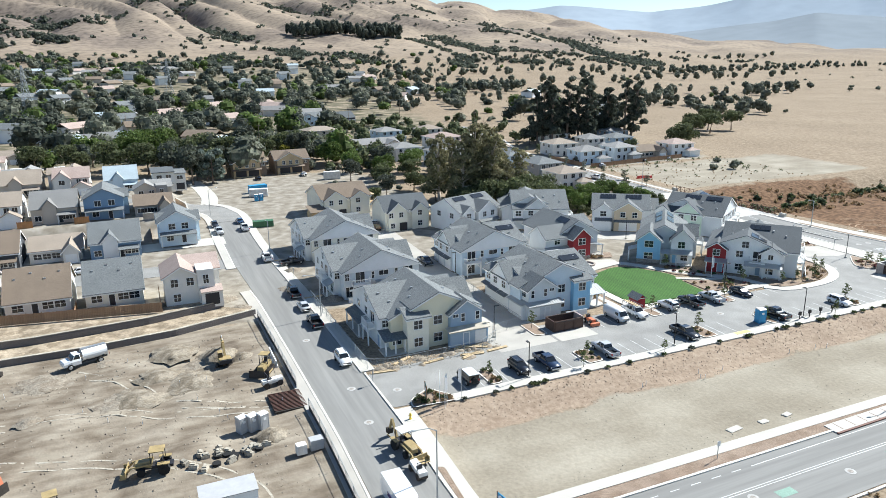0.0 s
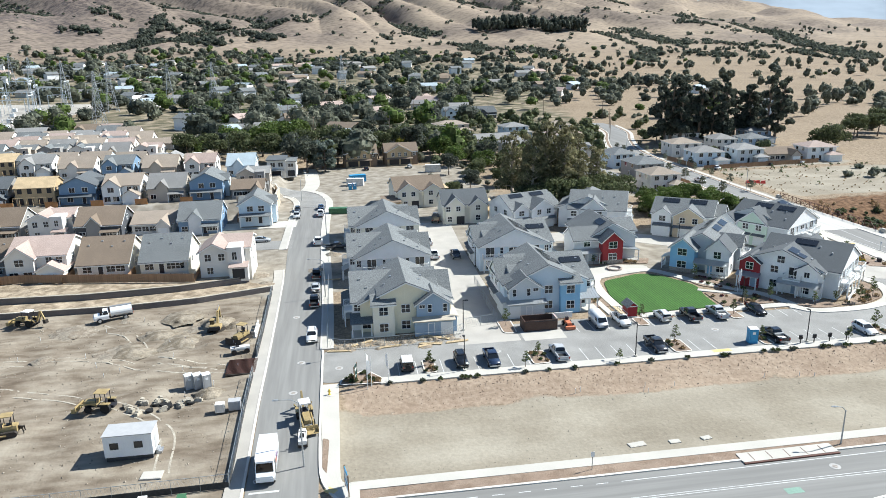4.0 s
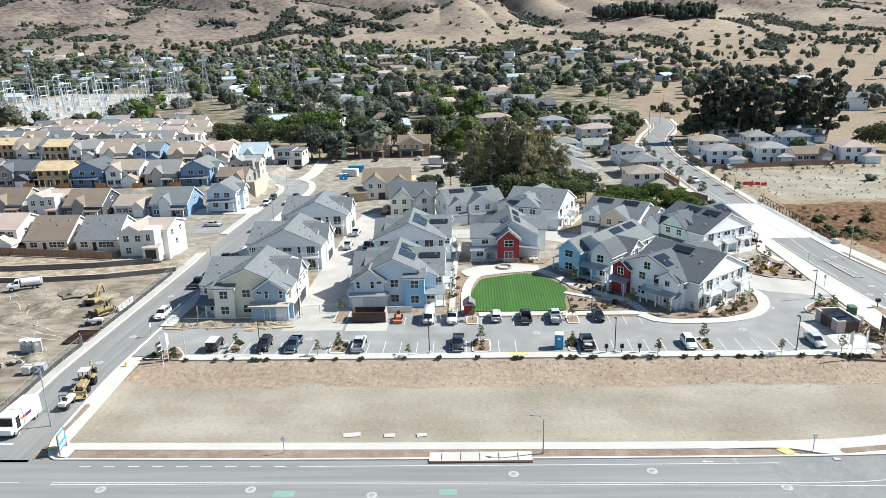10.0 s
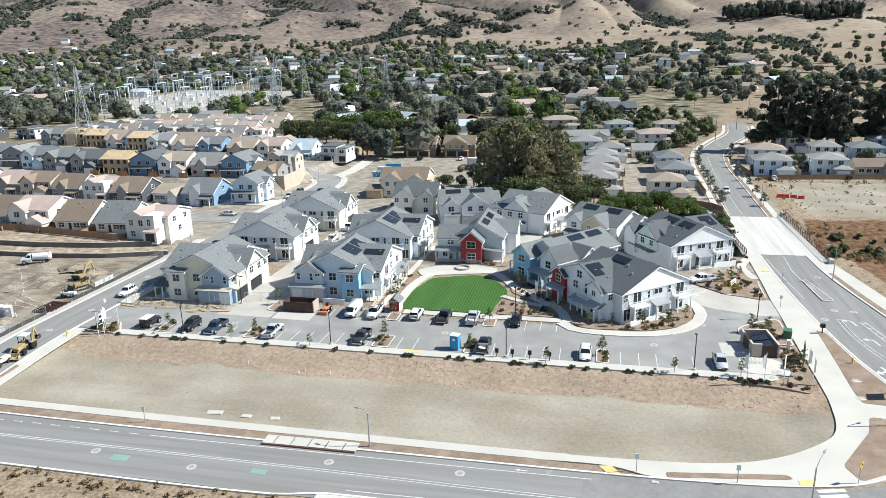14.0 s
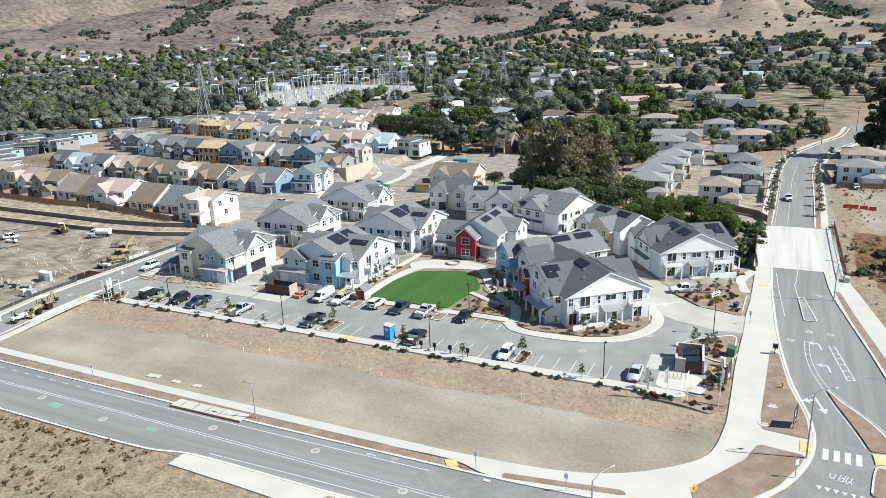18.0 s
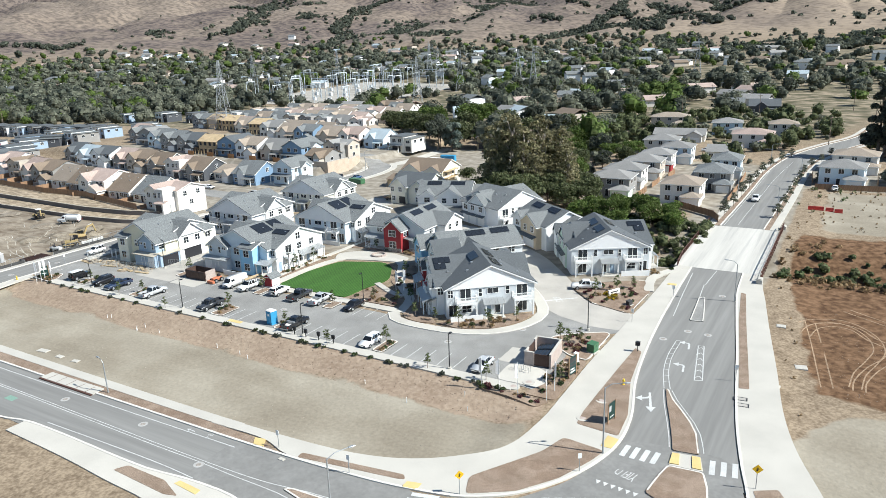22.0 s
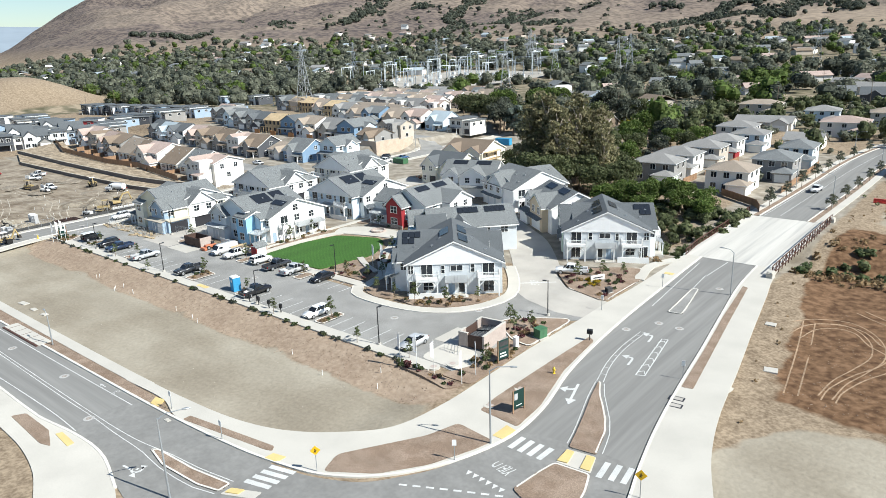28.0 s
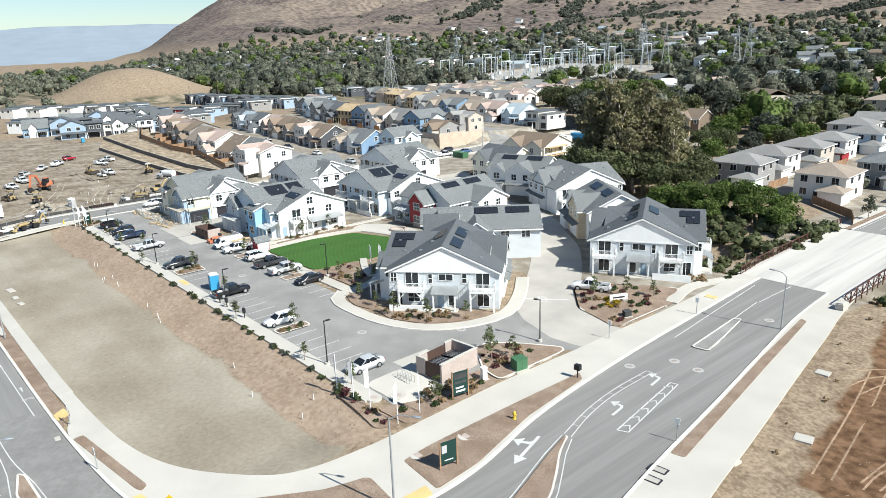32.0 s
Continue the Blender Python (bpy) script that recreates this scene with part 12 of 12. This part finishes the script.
# ---- bridge rails ----
def bridge_rail(name, pts, h, truss, label):
    t = thing(name, label, "bridge rail", None, "bridge rails")
    line_pts = run_points(pts, 2.0 if truss else 1.6)
    for (x, y) in line_pts:
        part("post", shared(("rail_post", h), lambda: Shape().box(-0.06, -0.06, -0.5, 0.06, 0.06, h), M["rust_rail"]), None, t, "", pose(x, y, on(x, y) + 0.05))
    for i, ((x0, y0), (x1, y1)) in enumerate(zip(line_pts, line_pts[1:])):
        a, b = Vector((x0, y0, on(x0, y0) + 0.05)), Vector((x1, y1, on(x1, y1) + 0.05))
        up = Vector((0, 0, 1))
        part("rail", Shape().bar(a + up * h, b + up * h, 0.12, 0.12), M["rust_rail"], t), part("rail", Shape().bar(a + up * 0.15, b + up * 0.15, 0.1, 0.1), M["rust_rail"], t)
        if truss:
            part("brace", Shape().bar((a if i % 2 else b) + up * 0.15, (b if i % 2 else a) + up * h, 0.09, 0.09), M["rust_rail"], t), part("rail", Shape().bar(a + up * 0.75, b + up * 0.75, 0.06, 0.06), M["rust_rail"], t)
        else:
            for k in range(4):
                q = a.lerp(b, (k + 1) / 5)
                part("baluster", Shape().bar(q + up * 0.15, q + up * h, 0.03, 0.03), M["rust_rail"], t)


bridge_rail("bridge_rail", [(151.2, 143), (150.6, 150), (150.4, 168), (150.2, 183)], 1.2, False, "rust-brown steel railing along the bridge"), bridge_rail("truss_rail", [(167.3, 139.6), (167.3, 182)], 1.7, True, "rust-brown steel truss railing along the footbridge")
for x, y in ((167.3, 138.8), (167.3, 182.6)):
    thing("abutment", "white concrete wing wall of the bridge", "abutment", pose(x, y, -2.6), "abutments", shape=Shape().box(-0.5, -0.9, 0, 0.5, 0.9, 3.4).box(-0.35, -0.75, 3.4, 0.35, 0.75, 3.55), mat=M["concrete"])


# ---- pylons and substation ----
M["gantry_steel"] = material("pale_gantry_steel", (0.6, 0.64, 0.66), 0.6, 0.1)
M["pylon"] = material("weathered_pylon_steel", (0.36, 0.38, 0.39), 0.6, 0.2, 0.05, 0.3, 0.08, 3.0, 0.0)


def lattice(h, foot, arms):
    s = Shape()
    levels = [0, 0.22, 0.42, 0.58, 0.7, 0.8, 0.9, 1.0]
    def w(f):
        return foot * (1 - f) ** 1.3 / 2 + 0.45
    for a, b in zip(levels, levels[1:]):
        ca, cb = [[(sx * w(f), sy * w(f), f * h) for sx, sy in ((-1, -1), (1, -1), (1, 1), (-1, 1))] for f in (a, b)]
        for k in range(4):
            j = (k + 1) % 4
            s.bar(ca[k], cb[k], 0.2, 0.2).bar(ca[k], cb[j], 0.12, 0.12).bar(ca[j], cb[k], 0.12, 0.12).bar(cb[k], cb[j], 0.12, 0.12)
    cross = Shape()
    for f, reach in arms:
        z = f * h
        for side in (-1, 1):
            cross.bar((side * w(f), 0.3, z), (side * reach, 0, z + 0.3), 0.16, 0.16).bar((side * w(f), -0.3, z), (side * reach, 0, z + 0.3), 0.16, 0.16).bar((side * w(f), 0, z + 1.8), (side * reach, 0, z + 0.3), 0.14, 0.14).tube((side * reach, 0, z + 0.3), (side * reach, 0, z - 1.6), 0.12, 0.12, 6)
    return s, cross


body, cross = lattice(38, 7.5, ((0.66, 5.0), (0.78, 5.6), (0.9, 4.6)))
body, cross = body.mesh("lattice", M["pylon"]), cross.mesh("cross_arms", M["pylon"])
for x, y, d, k in ((-138, 292, 20, 1.0), (-118, 470, 40, 0.95), (-142, 582, 30, 1.0), (-189, 622, 30, 1.0), (-240, 690, 30, 1.0), (-287, 766, 30, 1.0), (-60, 560, 30, 1.0), (-110, 640, 20, 0.9), (40, 720, 15, 0.95), (-330, 640, 10, 0.9), (-380, 560, 10, 0.9)):
    t = thing("pylon", "grey steel lattice power pylon", "pylon", pose(x, y, float(land(x, y)), 0, 0, d) @ Matrix.Diagonal((k, k, k, 1)), "pylons")
    part("lattice", body, None, t), part("cross_arms", cross, None, t)
M["gravel"] = material("pale_gravel", (0.36, 0.335, 0.295), 0.95, 0, 0.2, 0.3, 0.2, 12.0, 0.2)
laid("substation_yard", between([(-300, 652), (-166, 646)], [(-298, 446), (-162, 444)], 40, 0.25, 20, land), M["gravel"], "pale gravel yard of an electric substation", "yard")


def gantry(x, y, turn, wide, h):
    t = thing("gantry", "pale steel substation gantry with insulators", "gantry", pose(x, y, float(land(x, y)) + 0.1, 0, 0, turn), "gantries")
    for q in (-wide / 2, wide / 2):
        part("column", shared(("gantry_column", h), lambda: Shape().bar((-0.35, 0, 0), (-0.12, 0, h), 0.2, 0.2).bar((0.35, 0, 0), (0.12, 0, h), 0.2, 0.2).bar((-0.3, 0, h * 0.2), (0.25, 0, h * 0.5), 0.12, 0.12).bar((0.25, 0, h * 0.5), (-0.15, 0, h * 0.85), 0.12, 0.12), M["gantry_steel"]), None, t, "", pose(q, 0, 0))
    part("beam", shared(("gantry_beam", wide, h), lambda: Shape().box(-wide / 2, -0.25, h - 0.5, wide / 2, 0.25, h), M["gantry_steel"]), None, t)
    ins = shared(("insulator",), lambda: Shape().tube((0, 0, 0), (0, 0, -1.8), 0.16, 0.16, 6), M["pale_blue"])
    for k in range(2):
        part("insulator", ins, None, t, "", pose(-wide * 0.3 + wide * 0.6 * k, 0, h - 0.5))


for i in range(9):
    for j in range(5):
        gantry(-286 + 12.5 * i + 4 * (j % 2), 462 + 38 * j + 3 * (i % 3), 8 if (i + j) % 2 else 98, 18 if (i * j) % 3 else 12, (17, 22, 14)[(i + 2 * j) % 3])
for i in range(26):
    x, y = -292 + 4.6 * i, 452 + (i * 37) % 150
    t = thing("transformer", "pale grey substation transformer on gravel", "transformer", pose(x, y, float(land(x, y)) + 0.2), "transformers")
    part("tank", shared(("transformer_tank",), lambda: Shape().box(-1.6, -1.1, 0, 1.6, 1.1, 2.6).box(-1.3, -1.5, 0.4, 1.3, 1.5, 2.2), M["grey_wall"]), None, t), part("bushing", shared(("bushing",), lambda: Shape().tube((-0.9, 0, 2.6), (-0.9, 0, 4.2), 0.15, 0.1, 6).tube((0.9, 0, 2.6), (0.9, 0, 4.2), 0.15, 0.1, 6), M["grey_wall"]), None, t)


def power_pole(x, y, h=12):
    t = thing("power_pole", "brown wooden power pole with a cross-arm", "power pole", pose(x, y, float(land(x, y)), 0, 0, (x * 3) % 90), "power poles")
    part("pole", shared(("power_shaft",), lambda: Shape().tube((0, 0, -0.5), (0, 0, 12), 0.17, 0.11, 6), M["bark"]), None, t), part("cross_arm", shared(("power_arm",), lambda: Shape().box(-1.3, -0.08, 11.0, 1.3, 0.08, 11.2), M["bark"]), None, t)


for x, y in ((170, 330), (186, 372), (200, 420), (176, 470), (130, 440), (96, 400), (60, 360), (20, 380), (-20, 400), (-150, 420), (-210, 400), (-260, 380), (250, 430), (310, 470), (-330, 270), (-300, 236), (90, 520), (40, 560), (0, 480)):
    power_pole(x, y)

# ---- wheel tracks on the tilled field, and the aprons south of the road ----
M["track_soil"] = material("pressed_pale_soil", (0.3, 0.21, 0.135), 0.95, 0, 0.3, 0.3, 0.25, 2.0, 0.3)
RING = [(175.7, 122.1), (177.8, 125.0), (181.4, 126.3), (185.2, 122.5), (186.7, 116.8), (185.6, 111.3), (184.3, 106.9), (183.8, 101.9)]
LOOP = [(176.5, 117.7), (177.7, 122.5), (180.4, 124.6), (183.4, 123.8), (185.6, 120.5), (188.4, 117.8), (187.9, 113.6), (186.0, 109.6), (184.4, 104.3), (184.3, 101.0)]
for path in (RING, LOOP, [(176.9, 123.9), (178.5, 114.4), (180.5, 100.4)], [(182, 132), (192, 124), (197, 112), (194, 98)]):
    for off in (0.75, -0.75):
        laid("wheel_track", strip(path, off + 0.09, off - 0.09, -0.036, 0.0, 1.0, land), M["track_soil"], "pale wheel track pressed into the field", "wheel track")
for path in ([(10, 62), (8, 72), (-6, 82), (-30, 90)], [(16, 88), (4, 90), (-10, 96), (-40, 96)], [(14, 89), (2, 94), (-4, 104), (-12, 111)]):
    for off in (0.85, -0.85):
        laid("wheel_track", strip(path, off + 0.13, off - 0.13, -0.04, 0.0, 1.0, land), M["rubble"], "faint wheel track across bare soil", "wheel track")
